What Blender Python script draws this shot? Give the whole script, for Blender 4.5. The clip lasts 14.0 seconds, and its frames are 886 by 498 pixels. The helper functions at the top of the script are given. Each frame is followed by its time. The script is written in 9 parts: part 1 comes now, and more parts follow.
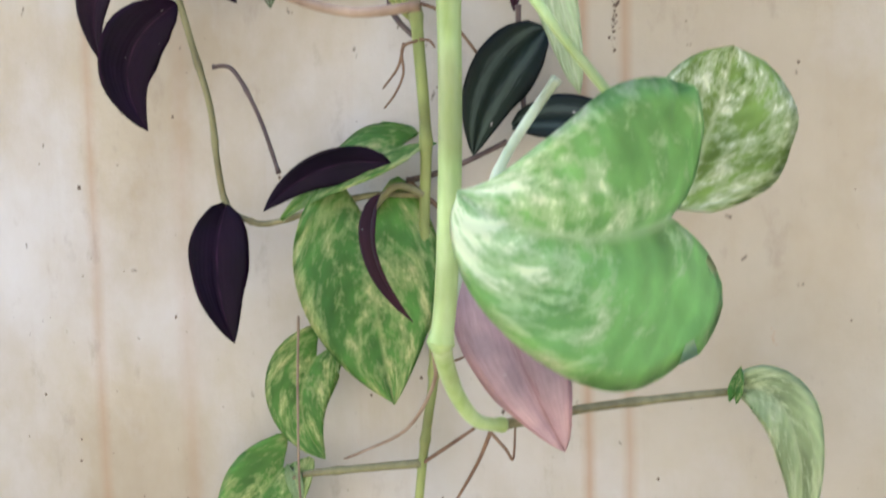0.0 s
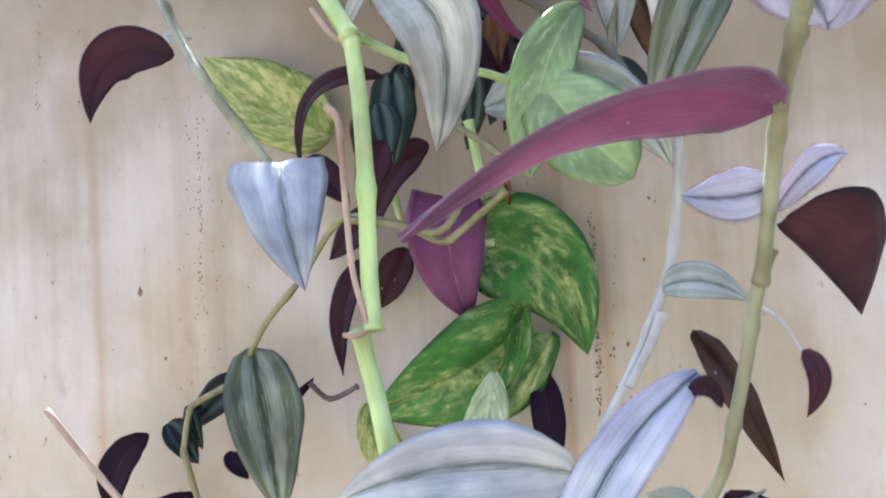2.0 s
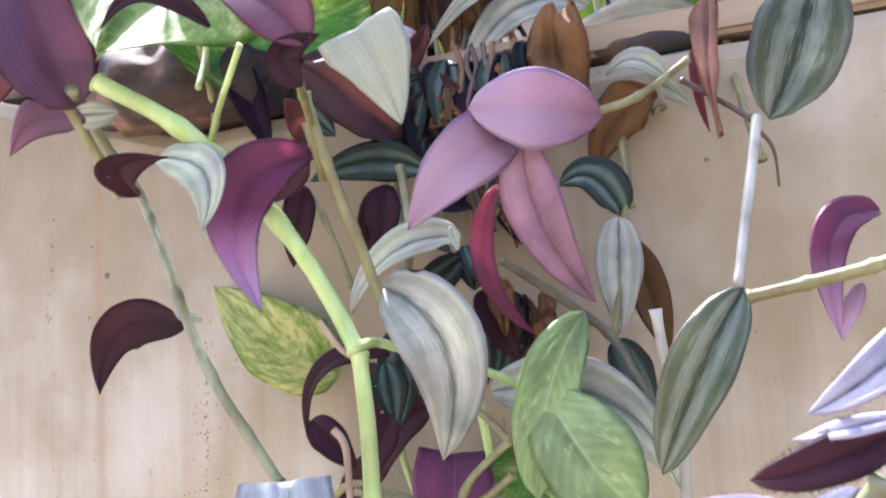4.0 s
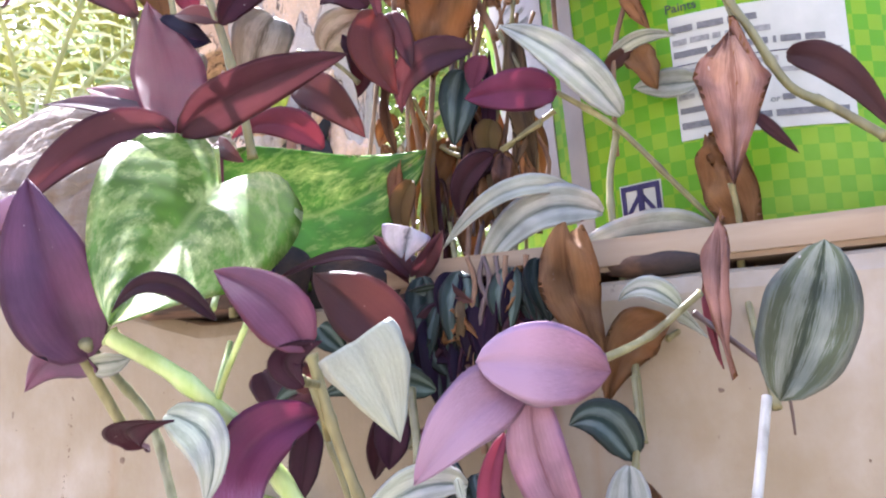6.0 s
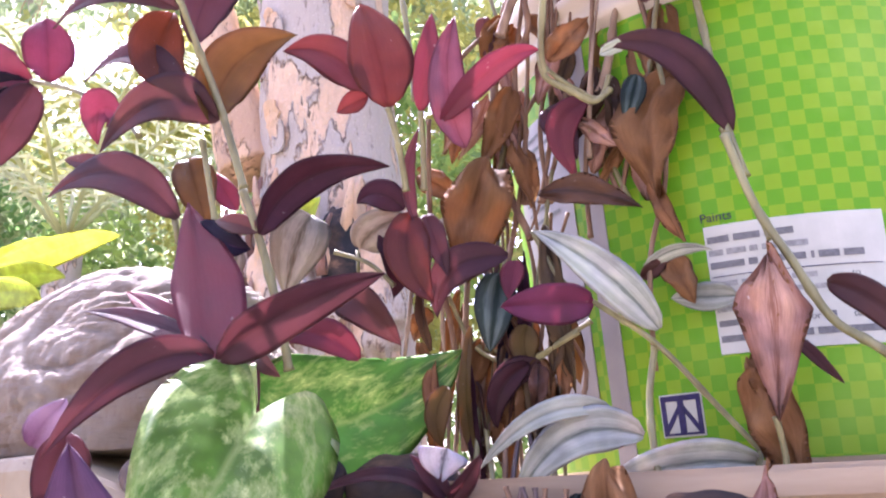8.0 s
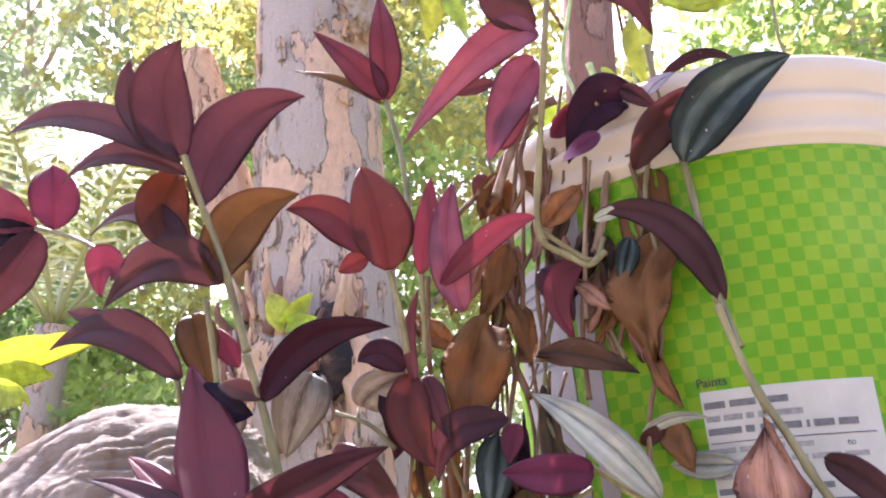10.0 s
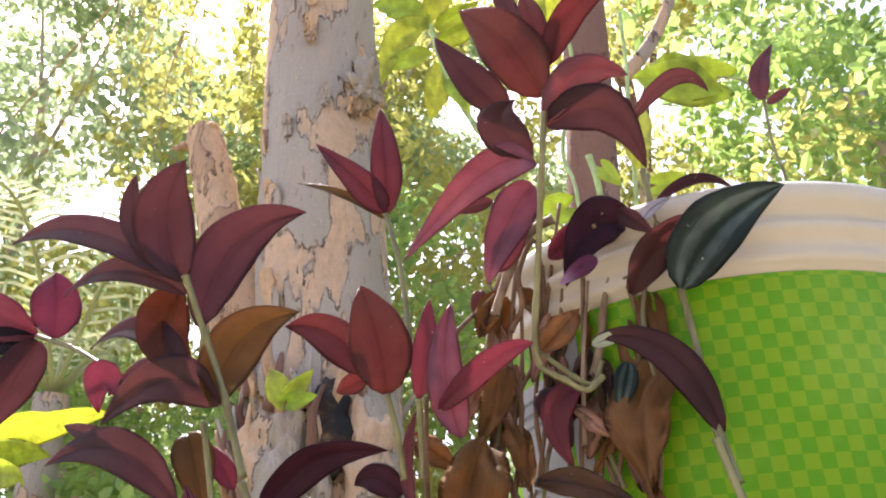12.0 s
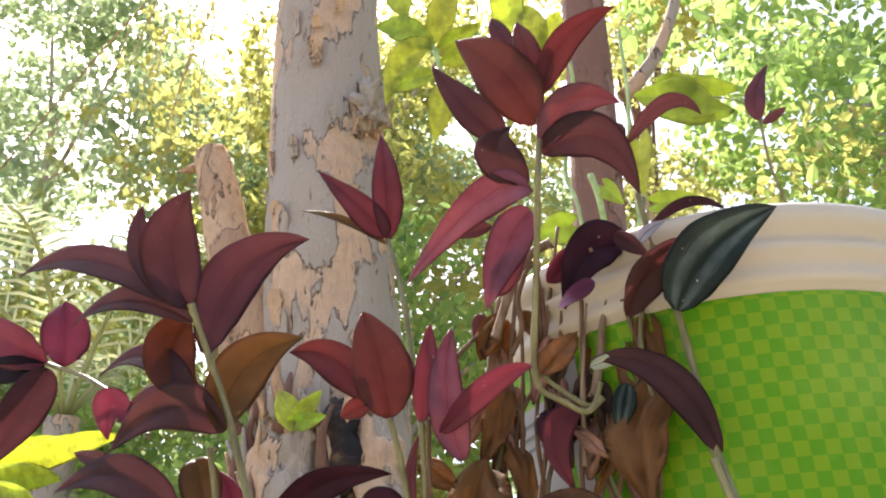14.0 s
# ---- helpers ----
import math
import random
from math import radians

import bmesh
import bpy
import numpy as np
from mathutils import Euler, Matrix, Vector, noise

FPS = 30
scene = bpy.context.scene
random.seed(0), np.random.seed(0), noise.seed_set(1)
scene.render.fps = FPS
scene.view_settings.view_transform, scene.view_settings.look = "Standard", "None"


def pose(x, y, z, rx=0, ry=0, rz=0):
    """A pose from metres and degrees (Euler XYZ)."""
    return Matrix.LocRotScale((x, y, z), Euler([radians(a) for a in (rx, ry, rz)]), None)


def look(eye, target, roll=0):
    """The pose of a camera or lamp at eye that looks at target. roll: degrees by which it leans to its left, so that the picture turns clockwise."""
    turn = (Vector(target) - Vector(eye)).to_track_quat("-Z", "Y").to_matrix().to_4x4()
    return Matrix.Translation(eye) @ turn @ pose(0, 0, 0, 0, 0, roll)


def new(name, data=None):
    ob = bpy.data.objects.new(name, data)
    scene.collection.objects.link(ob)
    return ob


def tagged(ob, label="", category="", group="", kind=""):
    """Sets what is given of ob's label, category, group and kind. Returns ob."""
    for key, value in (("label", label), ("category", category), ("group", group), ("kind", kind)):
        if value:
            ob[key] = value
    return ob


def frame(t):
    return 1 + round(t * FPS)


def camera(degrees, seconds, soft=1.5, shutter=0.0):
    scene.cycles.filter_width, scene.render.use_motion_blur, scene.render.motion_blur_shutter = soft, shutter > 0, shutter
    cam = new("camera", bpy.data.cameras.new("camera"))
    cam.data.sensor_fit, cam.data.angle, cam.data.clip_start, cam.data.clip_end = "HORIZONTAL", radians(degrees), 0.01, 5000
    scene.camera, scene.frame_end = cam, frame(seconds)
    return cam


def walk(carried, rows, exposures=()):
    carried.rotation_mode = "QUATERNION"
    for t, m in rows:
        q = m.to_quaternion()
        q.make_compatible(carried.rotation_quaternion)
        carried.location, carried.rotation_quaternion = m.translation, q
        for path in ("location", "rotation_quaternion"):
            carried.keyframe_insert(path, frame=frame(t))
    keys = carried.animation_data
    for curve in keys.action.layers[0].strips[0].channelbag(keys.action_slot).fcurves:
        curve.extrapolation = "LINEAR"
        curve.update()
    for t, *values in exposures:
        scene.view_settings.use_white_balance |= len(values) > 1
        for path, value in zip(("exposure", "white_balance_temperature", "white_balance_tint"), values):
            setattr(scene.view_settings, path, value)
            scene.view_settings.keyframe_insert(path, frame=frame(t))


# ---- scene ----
cam = camera(57.1, 14.0, soft=2.0, shutter=0.25)
PATH = [
    (0, (0.0681, 0.0813, 0.5506), (-0.0925, 0.5538, 0.5184), -1.44),
    (0.5, (0.0775, 0.0836, 0.6185), (-0.0842, 0.5558, 0.5885), -1.78),
    (1, (0.0785, 0.0805, 0.7002), (-0.0785, 0.5544, 0.6717), -2.69),
    (1.5, (0.0820, 0.0759, 0.7374), (-0.0792, 0.5492, 0.7389), -3.22),
    (2, (0.0871, 0.0670, 0.7620), (-0.0774, 0.5385, 0.7873), -3.31),
    (2.5, (0.0909, 0.0667, 0.7812), (-0.0745, 0.5376, 0.8127), -3.18),
    (3, (0.0912, 0.0631, 0.8111), (-0.0739, 0.5334, 0.8516), -3.16),
    (3.5, (0.0921, 0.0604, 0.8343), (-0.0739, 0.5294, 0.8839), -3.26),
    (4, (0.0962, 0.0581, 0.8631), (-0.0684, 0.5258, 0.9273), -3.48),
    (4.2, (0.0930, 0.0576, 0.8721), (-0.0697, 0.5252, 0.9413), -3.63),
    (6.3, (0.1183, 0.0496, 0.9607), (-0.0624, 0.5034, 1.0674), -2.35),
    (6.5, (0.1190, 0.0484, 0.9695), (-0.0622, 0.5012, 1.0794), -2.22),
    (7, (0.1180, 0.0435, 0.9931), (-0.0612, 0.4944, 1.1137), -2.35),
    (7.5, (0.1228, 0.0415, 1.0111), (-0.0585, 0.4883, 1.1434), -2.27),
    (8, (0.1198, 0.0314, 1.0323), (-0.0667, 0.4710, 1.1806), -2.25),
    (8.5, (0.1269, 0.0224, 1.0504), (-0.0607, 0.4559, 1.2142), -2.33),
    (8.7, (0.1299, 0.0193, 1.0571), (-0.0552, 0.4512, 1.2280), -2.44),
    (10.8, (0.1262, -0.0092, 1.1026), (-0.0438, 0.4151, 1.3054), -2.72),
    (11, (0.1308, -0.0112, 1.1073), (-0.0391, 0.4104, 1.3155), -2.71),
    (11.5, (0.1388, -0.0126, 1.1159), (-0.0287, 0.4051, 1.3338), -2.71),
    (12, (0.1404, -0.0169, 1.1246), (-0.0263, 0.3967, 1.3507), -2.67),
    (12.5, (0.1430, -0.0221, 1.1314), (-0.0238, 0.3877, 1.3643), -2.61),
    (13, (0.1492, -0.0305, 1.1277), (-0.0190, 0.3791, 1.3600), -2.80),
    (13.5, (0.1524, -0.0323, 1.1293), (-0.0165, 0.3763, 1.3627), -3.05),
    (14, (0.1520, -0.0268, 1.1249), (-0.0172, 0.3806, 1.3602), -3.25),
]
EXPOSURE = [(0.0, 2.26, 5620, 8), (0.5, 2.22, 5430, 8), (1.0, 2.22, 5350, 11), (3.0, 2.53, 5480, 14), (4.2, 2.52, 5700, 18), (6.5, 2.78, 5700, 25), (8.5, 2.57, 5620, 38), (11.0, 1.93, 6150, 22), (14.0, 1.63, 6350, 12)]
walk(cam, [(t, look(eye, target, roll)) for t, eye, target, roll in PATH], EXPOSURE)

# ---- light: open shade of a garden, bright sky behind, sun high behind the plants ----
SUN_ELEV, SUN_AZ = 57.0, -45.0   # degrees; azimuth from +y, to the left when minus
world = bpy.data.worlds.new("garden_sky")
scene.world = world
world.use_nodes = True
wn, wl = world.node_tree.nodes, world.node_tree.links
sky = wn.new("ShaderNodeTexSky")
sky.sky_type, sky.sun_disc = "NISHITA", False
sky.sun_elevation, sky.sun_rotation = radians(SUN_ELEV), radians(SUN_AZ)
sky.dust_density = 5.0               # hazy air
wn["Background"].inputs["Strength"].default_value = 0.13
wl.new(sky.outputs[0], wn["Background"].inputs["Color"])
sun = new("sun", bpy.data.lights.new("sun", "SUN"))
sun.data.energy, sun.data.angle, sun.data.color = 4.2, radians(0.8), (1.0, 0.95, 0.87)
sun.matrix_world = look((0, 0, 0), (-math.sin(radians(SUN_AZ)) * math.cos(radians(SUN_ELEV)),
                                   -math.cos(radians(SUN_AZ)) * math.cos(radians(SUN_ELEV)), -math.sin(radians(SUN_ELEV))))

# ---- materials ----
def material(name, rough=0.6, metallic=0.0, spec=0.5):
    m = bpy.data.materials.new(name)
    m.use_nodes = True
    b = m.node_tree.nodes["Principled BSDF"]
    b.inputs["Roughness"].default_value = rough
    b.inputs["Metallic"].default_value = metallic
    b.inputs["Specular IOR Level"].default_value = spec
    return m, m.node_tree.nodes, m.node_tree.links, b


def noise_node(n, l, scale, coord="Object", stretch=(1, 1, 1), detail=4.0, rough=0.55):
    tc = n.new("ShaderNodeTexCoord")
    mp = n.new("ShaderNodeMapping")
    mp.inputs["Scale"].default_value = stretch
    l.new(tc.outputs[coord], mp.inputs[0])
    t = n.new("ShaderNodeTexNoise")
    t.inputs["Scale"].default_value, t.inputs["Detail"].default_value, t.inputs["Roughness"].default_value = scale, detail, rough
    l.new(mp.outputs[0], t.inputs["Vector"])
    return t


def ramp(n, l, source, *stops, interp="LINEAR"):
    r = n.new("ShaderNodeValToRGB")
    r.color_ramp.interpolation = interp
    els = r.color_ramp.elements
    while len(els) < len(stops):
        els.new(0.5)
    for e, (p, c) in zip(els, stops):
        e.position = p
        e.color = (*c, 1) if isinstance(c, tuple) else (c, c, c, 1)
    l.new(source, r.inputs[0])
    return r.outputs[0]


def math_node(n, l, op, a, b=None, clamp=False):
    m = n.new("ShaderNodeMath")
    m.operation, m.use_clamp = op, clamp
    for i, v in enumerate((a, b)):
        if v is None:
            continue
        if isinstance(v, (int, float)):
            m.inputs[i].default_value = v
        else:
            l.new(v, m.inputs[i])
    return m.outputs[0]


def mix_col(n, l, fac, a, b, blend="MIX"):
    m = n.new("ShaderNodeMix")
    m.data_type, m.blend_type = "RGBA", blend
    for i, v in ((0, fac), (6, a), (7, b)):
        if isinstance(v, (int, float)):
            m.inputs[i].default_value = v
        elif isinstance(v, tuple):
            m.inputs[i].default_value = (*v, 1)
        else:
            l.new(v, m.inputs[i])
    return m.outputs[2]


def bump(n, l, b, height, strength=0.3, distance=0.002):
    k = n.new("ShaderNodeBump")
    k.inputs["Strength"].default_value, k.inputs["Distance"].default_value = strength, distance
    l.new(height, k.inputs["Height"])
    l.new(k.outputs[0], b.inputs["Normal"])


def leaf_material(name, stops, glow, share=0.35, rough=0.42, hue=0.06, vein=(0.5, 0.5, 0.5), vein_amt=0.0, streak=0.35, spec=0.32, sheen=0.0, tip=None, tip_at=(0.58, 0.98), second=None, second_at=(0.52, 0.66), fleck=0.20):
    """stops: colours from the midrib (0) to the margin (1); glow: what shines through."""
    m, n, l, b = material(name, rough, spec=spec)
    uv = n.new("ShaderNodeUVMap")
    sep = n.new("ShaderNodeSeparateXYZ")
    l.new(uv.outputs[0], sep.inputs[0])
    across = math_node(n, l, "ABSOLUTE", math_node(n, l, "SUBTRACT", math_node(n, l, "MULTIPLY", sep.outputs[0], 2.0), 1.0))
    fine = noise_node(n, l, 9.0, "UV", (6, 0.7, 1), 5.0)
    wob = math_node(n, l, "MULTIPLY", math_node(n, l, "SUBTRACT", fine.outputs[0], 0.5), streak)
    base = ramp(n, l, math_node(n, l, "ADD", across, wob), *stops)
    info = n.new("ShaderNodeObjectInfo")
    blotch = noise_node(n, l, 55.0, "Object", detail=5.0)
    hs = n.new("ShaderNodeHueSaturation")
    l.new(base, hs.inputs["Color"])
    l.new(math_node(n, l, "ADD", math_node(n, l, "MULTIPLY", info.outputs["Random"], hue), 0.5 - hue / 2), hs.inputs["Hue"])
    l.new(math_node(n, l, "ADD", math_node(n, l, "MULTIPLY", blotch.outputs[0], 0.9), 0.55), hs.inputs["Value"])
    mood = noise_node(n, l, 22.0, "Object", detail=3.0)
    col = mix_col(n, l, 1.0, hs.outputs[0], ramp(n, l, mood.outputs[0], (0.34, (0.54, 0.58, 0.62)), (0.52, (1.0, 1.0, 1.0)), (0.68, (1.26, 1.30, 1.10))), "MULTIPLY")
    if second:                        # some leaves, and patches of leaves, run to another tone
        where = math_node(n, l, "ADD", math_node(n, l, "MULTIPLY", mood.outputs[0], 0.6), math_node(n, l, "MULTIPLY", info.outputs["Random"], 0.4))
        col = mix_col(n, l, ramp(n, l, where, (second_at[0], 0.0), (second_at[1], 0.85)), col, second)
    if vein_amt:
        rib = ramp(n, l, across, (0.0, vein_amt), (0.05, vein_amt * 0.6), (0.1, 0.0))
        col = mix_col(n, l, rib, col, vein)
    lines = n.new("ShaderNodeTexWave")
    lines.bands_direction = "X"
    lines.inputs["Scale"].default_value, lines.inputs["Distortion"].default_value = 4.0, 5.0
    lines.inputs["Detail"].default_value = 3.0
    l.new(uv.outputs[0], lines.inputs["Vector"])
    veins = ramp(n, l, lines.outputs["Fac"], (0.0, 0.955), (0.5, 1.0), (1.0, 1.02))
    col = mix_col(n, l, 1.0, col, veins, "MULTIPLY")
    grain = noise_node(n, l, 16.0, "UV", (9, 0.9, 1), 6.0, 0.7)
    col = mix_col(n, l, 1.0, col, ramp(n, l, grain.outputs[0], (0.30, 1.0 - fleck), (0.70, 1.0 + fleck)), "MULTIPLY")
    if tip:
        toward = math_node(n, l, "ADD", sep.outputs[1], math_node(n, l, "MULTIPLY", math_node(n, l, "SUBTRACT", grain.outputs[0], 0.5), 0.5))
        col = mix_col(n, l, ramp(n, l, toward, (tip_at[0], 0.0), (tip_at[1], 1.0)), col, tip)
    edge = math_node(n, l, "MULTIPLY", ramp(n, l, across, (0.86, 0.0), (0.99, 1.0)), ramp(n, l, blotch.outputs[0], (0.35, 0.0), (0.65, 0.7)))
    if streak < 0.5:
        col = mix_col(n, l, edge, col, stops[0][1])
    scar = noise_node(n, l, 210.0, "Object", detail=3.0)
    col = mix_col(n, l, ramp(n, l, scar.outputs[0], (0.735, 0.0), (0.77, 0.65)), col, (0.62, 0.58, 0.52))
    fuzz = noise_node(n, l, 1400.0, "Object", detail=2.0)
    l.new(ramp(n, l, blotch.outputs[0], (0.3, rough - 0.08), (0.7, rough + 0.12)), b.inputs["Roughness"])
    l.new(col, b.inputs["Base Color"])
    bump(n, l, b, math_node(n, l, "ADD", math_node(n, l, "MULTIPLY", lines.outputs["Fac"], 0.22), math_node(n, l, "ADD", math_node(n, l, "MULTIPLY", blotch.outputs[0], 1.6), math_node(n, l, "MULTIPLY", fuzz.outputs[0], 0.4))), 0.30, 0.0010)
    if sheen:
        b.inputs["Sheen Weight"].default_value = sheen
        b.inputs["Sheen Roughness"].default_value = 0.4
    tr = n.new("ShaderNodeBsdfTranslucent")
    l.new(mix_col(n, l, 0.5, col, glow), tr.inputs["Color"])
    mx = n.new("ShaderNodeMixShader")
    mx.inputs[0].default_value = share
    l.new(b.outputs[0], mx.inputs[1])
    l.new(tr.outputs[0], mx.inputs[2])
    l.new(mx.outputs[0], n["Material Output"].inputs["Surface"])
    return m


ZEBRA = leaf_material("silver_striped_leaf", ((0.0, (0.106, 0.131, 0.113)), (0.05, (0.211, 0.247, 0.211)), (0.18, (0.413, 0.446, 0.392)), (0.40, (0.451, 0.480, 0.423)), (0.56, (0.317, 0.349, 0.288)), (0.70, (0.317, 0.349, 0.284)), (0.84, (0.413, 0.446, 0.392)), (1.0, (0.384, 0.388, 0.360))), (0.384, 0.466, 0.342), 0.25, 0.50, streak=0.6, spec=0.25, sheen=0.10, second=(0.346, 0.359, 0.270), second_at=(0.55, 0.75))
FROST = leaf_material("frosted_silver_leaf", ((0.0, (0.12, 0.15, 0.15)), (0.05, (0.25, 0.29, 0.29)), (0.18, (0.45, 0.48, 0.50)), (0.40, (0.49, 0.52, 0.54)), (0.56, (0.36, 0.39, 0.405)), (0.84, (0.45, 0.48, 0.50)), (1.0, (0.41, 0.42, 0.44))), (0.42, 0.48, 0.46), 0.25, 0.48, streak=0.5, spec=0.28, sheen=0.12)
LILAC = leaf_material("lilac_silver_leaf", ((0.0, (0.05, 0.065, 0.09)), (0.06, (0.20, 0.225, 0.28)), (0.20, (0.42, 0.44, 0.545)), (0.44, (0.45, 0.46, 0.575)), (0.58, (0.37, 0.39, 0.475)), (0.78, (0.45, 0.45, 0.565)), (1.0, (0.40, 0.37, 0.49))), (0.42, 0.42, 0.53), 0.25, 0.5, streak=0.6, sheen=0.15)
# copy of the purple leaf with the lower vines' dimmer light in its colour
WINE = leaf_material("dim_wine_leaf", ((0.0, (0.014, 0.005, 0.008)), (0.06, (0.036, 0.011, 0.020)), (0.5, (0.044, 0.014, 0.025)), (1.0, (0.026, 0.008, 0.015))), (0.30, 0.07, 0.10), 0.26, 0.50, streak=0.25, spec=0.18, sheen=0.05)
VIOLETHEART = leaf_material("bright_violet_leaf", ((0.0, (0.38, 0.16, 0.28)), (0.035, (0.19, 0.058, 0.13)), (0.5, (0.22, 0.07, 0.155)), (1.0, (0.15, 0.044, 0.105))), (0.74, 0.2, 0.44), 0.38, 0.45, sheen=0.10, fleck=0.30)
VIOLET = leaf_material("violet_tipped_leaf", ((0.0, (0.10, 0.025, 0.06)), (0.05, (0.13, 0.03, 0.075)), (0.5, (0.15, 0.035, 0.085)), (1.0, (0.11, 0.026, 0.065))), (0.8, 0.15, 0.4), 0.42, 0.42, sheen=0.3, tip=(0.52, 0.34, 0.60))
MAROON = leaf_material("maroon_leaf", ((0.0, (0.20, 0.07, 0.13)), (0.1, (0.195, 0.065, 0.12)), (0.5, (0.21, 0.072, 0.135)), (0.85, (0.22, 0.08, 0.15)), (1.0, (0.42, 0.30, 0.39))), (0.52, 0.18, 0.30), 0.30, 0.47, sheen=0.12)
DUSK = leaf_material("dusky_violet_leaf", ((0.0, (0.075, 0.03, 0.06)), (0.1, (0.092, 0.042, 0.078)), (0.6, (0.11, 0.052, 0.094)), (1.0, (0.082, 0.037, 0.068))), (0.35, 0.14, 0.26), 0.28, 0.44, sheen=0.14, spec=0.28)
STRIPED = leaf_material("green_silver_leaf", ((0.0, (0.025, 0.042, 0.025)), (0.07, (0.055, 0.078, 0.043)), (0.20, (0.20, 0.235, 0.18)), (0.42, (0.245, 0.28, 0.225)), (0.56, (0.085, 0.115, 0.060)), (0.74, (0.080, 0.105, 0.057)), (0.88, (0.17, 0.20, 0.155)), (1.0, (0.12, 0.13, 0.105))), (0.25, 0.33, 0.14), 0.22, 0.48, streak=0.75, spec=0.25, sheen=0.06, second=(0.15, 0.16, 0.095), second_at=(0.55, 0.75))
GREENZEBRA = leaf_material("green_striped_leaf", ((0.0, (0.010, 0.024, 0.017)), (0.10, (0.014, 0.030, 0.022)), (0.24, (0.085, 0.115, 0.10)), (0.45, (0.10, 0.135, 0.12)), (0.60, (0.022, 0.040, 0.030)), (1.0, (0.020, 0.026, 0.024))), (0.1, 0.16, 0.08), 0.15, 0.45, streak=0.4, spec=0.2)
PURPLE = leaf_material("purple_leaf", ((0.0, (0.018, 0.007, 0.011)), (0.05, (0.064, 0.027, 0.034)), (0.5, (0.085, 0.037, 0.046)), (1.0, (0.050, 0.021, 0.028))), (0.54, 0.27, 0.27), 0.52, 0.46, streak=0.3, spec=0.28, sheen=0.06, second=(0.090, 0.040, 0.032), second_at=(0.54, 0.72))
DARK = leaf_material("dark_purple_leaf", ((0.0, (0.040, 0.012, 0.036)), (0.03, (0.012, 0.004, 0.015)), (0.6, (0.009, 0.003, 0.012)), (1.0, (0.006, 0.002, 0.008))), (0.05, 0.012, 0.05), 0.08, 0.5, spec=0.12)
PINK = leaf_material("pink_purple_leaf", ((0.0, (0.15, 0.062, 0.10)), (0.04, (0.18, 0.085, 0.13)), (0.5, (0.215, 0.105, 0.16)), (1.0, (0.16, 0.07, 0.115))), (0.50, 0.26, 0.38), 0.24, 0.5, streak=0.6, sheen=0.10, tip=(0.40, 0.27, 0.375), tip_at=(0.10, 0.62), fleck=0.40)
MAGENTA = leaf_material("magenta_purple_leaf", ((0.0, (0.12, 0.030, 0.055)), (0.035, (0.18, 0.040, 0.075)), (0.5, (0.205, 0.050, 0.090)), (1.0, (0.14, 0.034, 0.062))), (0.86, 0.20, 0.30), 0.48, 0.46, spec=0.26, sheen=0.04, second=(0.16, 0.04, 0.05))
RED = leaf_material("wine_red_leaf", ((0.0, (0.04, 0.007, 0.012)), (0.06, (0.105, 0.026, 0.032)), (0.5, (0.138, 0.037, 0.043)), (1.0, (0.088, 0.022, 0.026))), (0.64, 0.18, 0.14), 0.50, 0.46, spec=0.26, sheen=0.05, second=(0.14, 0.050, 0.030), second_at=(0.54, 0.72))
PINKRED = leaf_material("rose_red_leaf", ((0.0, (0.15, 0.04, 0.06)), (0.06, (0.225, 0.080, 0.115)), (0.5, (0.26, 0.098, 0.14)), (1.0, (0.19, 0.06, 0.085))), (0.62, 0.27, 0.35), 0.38, 0.45, spec=0.30, second=(0.16, 0.055, 0.075))
ORANGE = leaf_material("rust_purple_leaf", ((0.0, (0.08, 0.024, 0.014)), (0.08, (0.14, 0.052, 0.026)), (1.0, (0.11, 0.040, 0.022))), (0.6, 0.26, 0.10), 0.42, 0.48, spec=0.25, second=(0.10, 0.042, 0.036))
DUSKY = leaf_material("dusky_pink_leaf", ((0.0, (0.17, 0.07, 0.085)), (0.08, (0.30, 0.16, 0.20)), (0.5, (0.36, 0.20, 0.25)), (1.0, (0.30, 0.15, 0.20))), (0.5, 0.24, 0.30), 0.26, 0.5, streak=0.6, second=(0.24, 0.13, 0.13))
OLIVE = leaf_material("olive_purple_leaf", ((0.0, (0.04, 0.020, 0.008)), (0.06, (0.115, 0.080, 0.022)), (0.7, (0.135, 0.090, 0.030)), (1.0, (0.11, 0.055, 0.028))), (0.52, 0.38, 0.09), 0.50, 0.47, spec=0.25, second=(0.11, 0.050, 0.028), second_at=(0.60, 0.75))
DEAD = leaf_material("withered_leaf", ((0.0, (0.10, 0.048, 0.020)), (0.1, (0.235, 0.122, 0.052)), (0.6, (0.30, 0.162, 0.072)), (1.0, (0.18, 0.085, 0.036))), (0.55, 0.28, 0.09), 0.30, 0.72, hue=0.02, streak=0.8, spec=0.15, second=(0.18, 0.090, 0.040), second_at=(0.46, 0.66))
BLUSH = leaf_material("blush_pink_dry_leaf", ((0.0, (0.46, 0.28, 0.25)), (0.08, (0.58, 0.40, 0.37)), (0.6, (0.62, 0.45, 0.42)), (1.0, (0.50, 0.32, 0.28))), (0.6, 0.38, 0.34), 0.2, 0.6, streak=0.5)
BLACKGREEN = leaf_material("blackish_green_leaf", ((0.0, (0.004, 0.009, 0.007)), (0.14, (0.008, 0.015, 0.012)), (0.30, (0.045, 0.060, 0.053)), (0.44, (0.050, 0.066, 0.058)), (0.60, (0.010, 0.018, 0.014)), (1.0, (0.010, 0.012, 0.012))), (0.05, 0.08, 0.04), 0.1, 0.5, streak=0.45, spec=0.15)
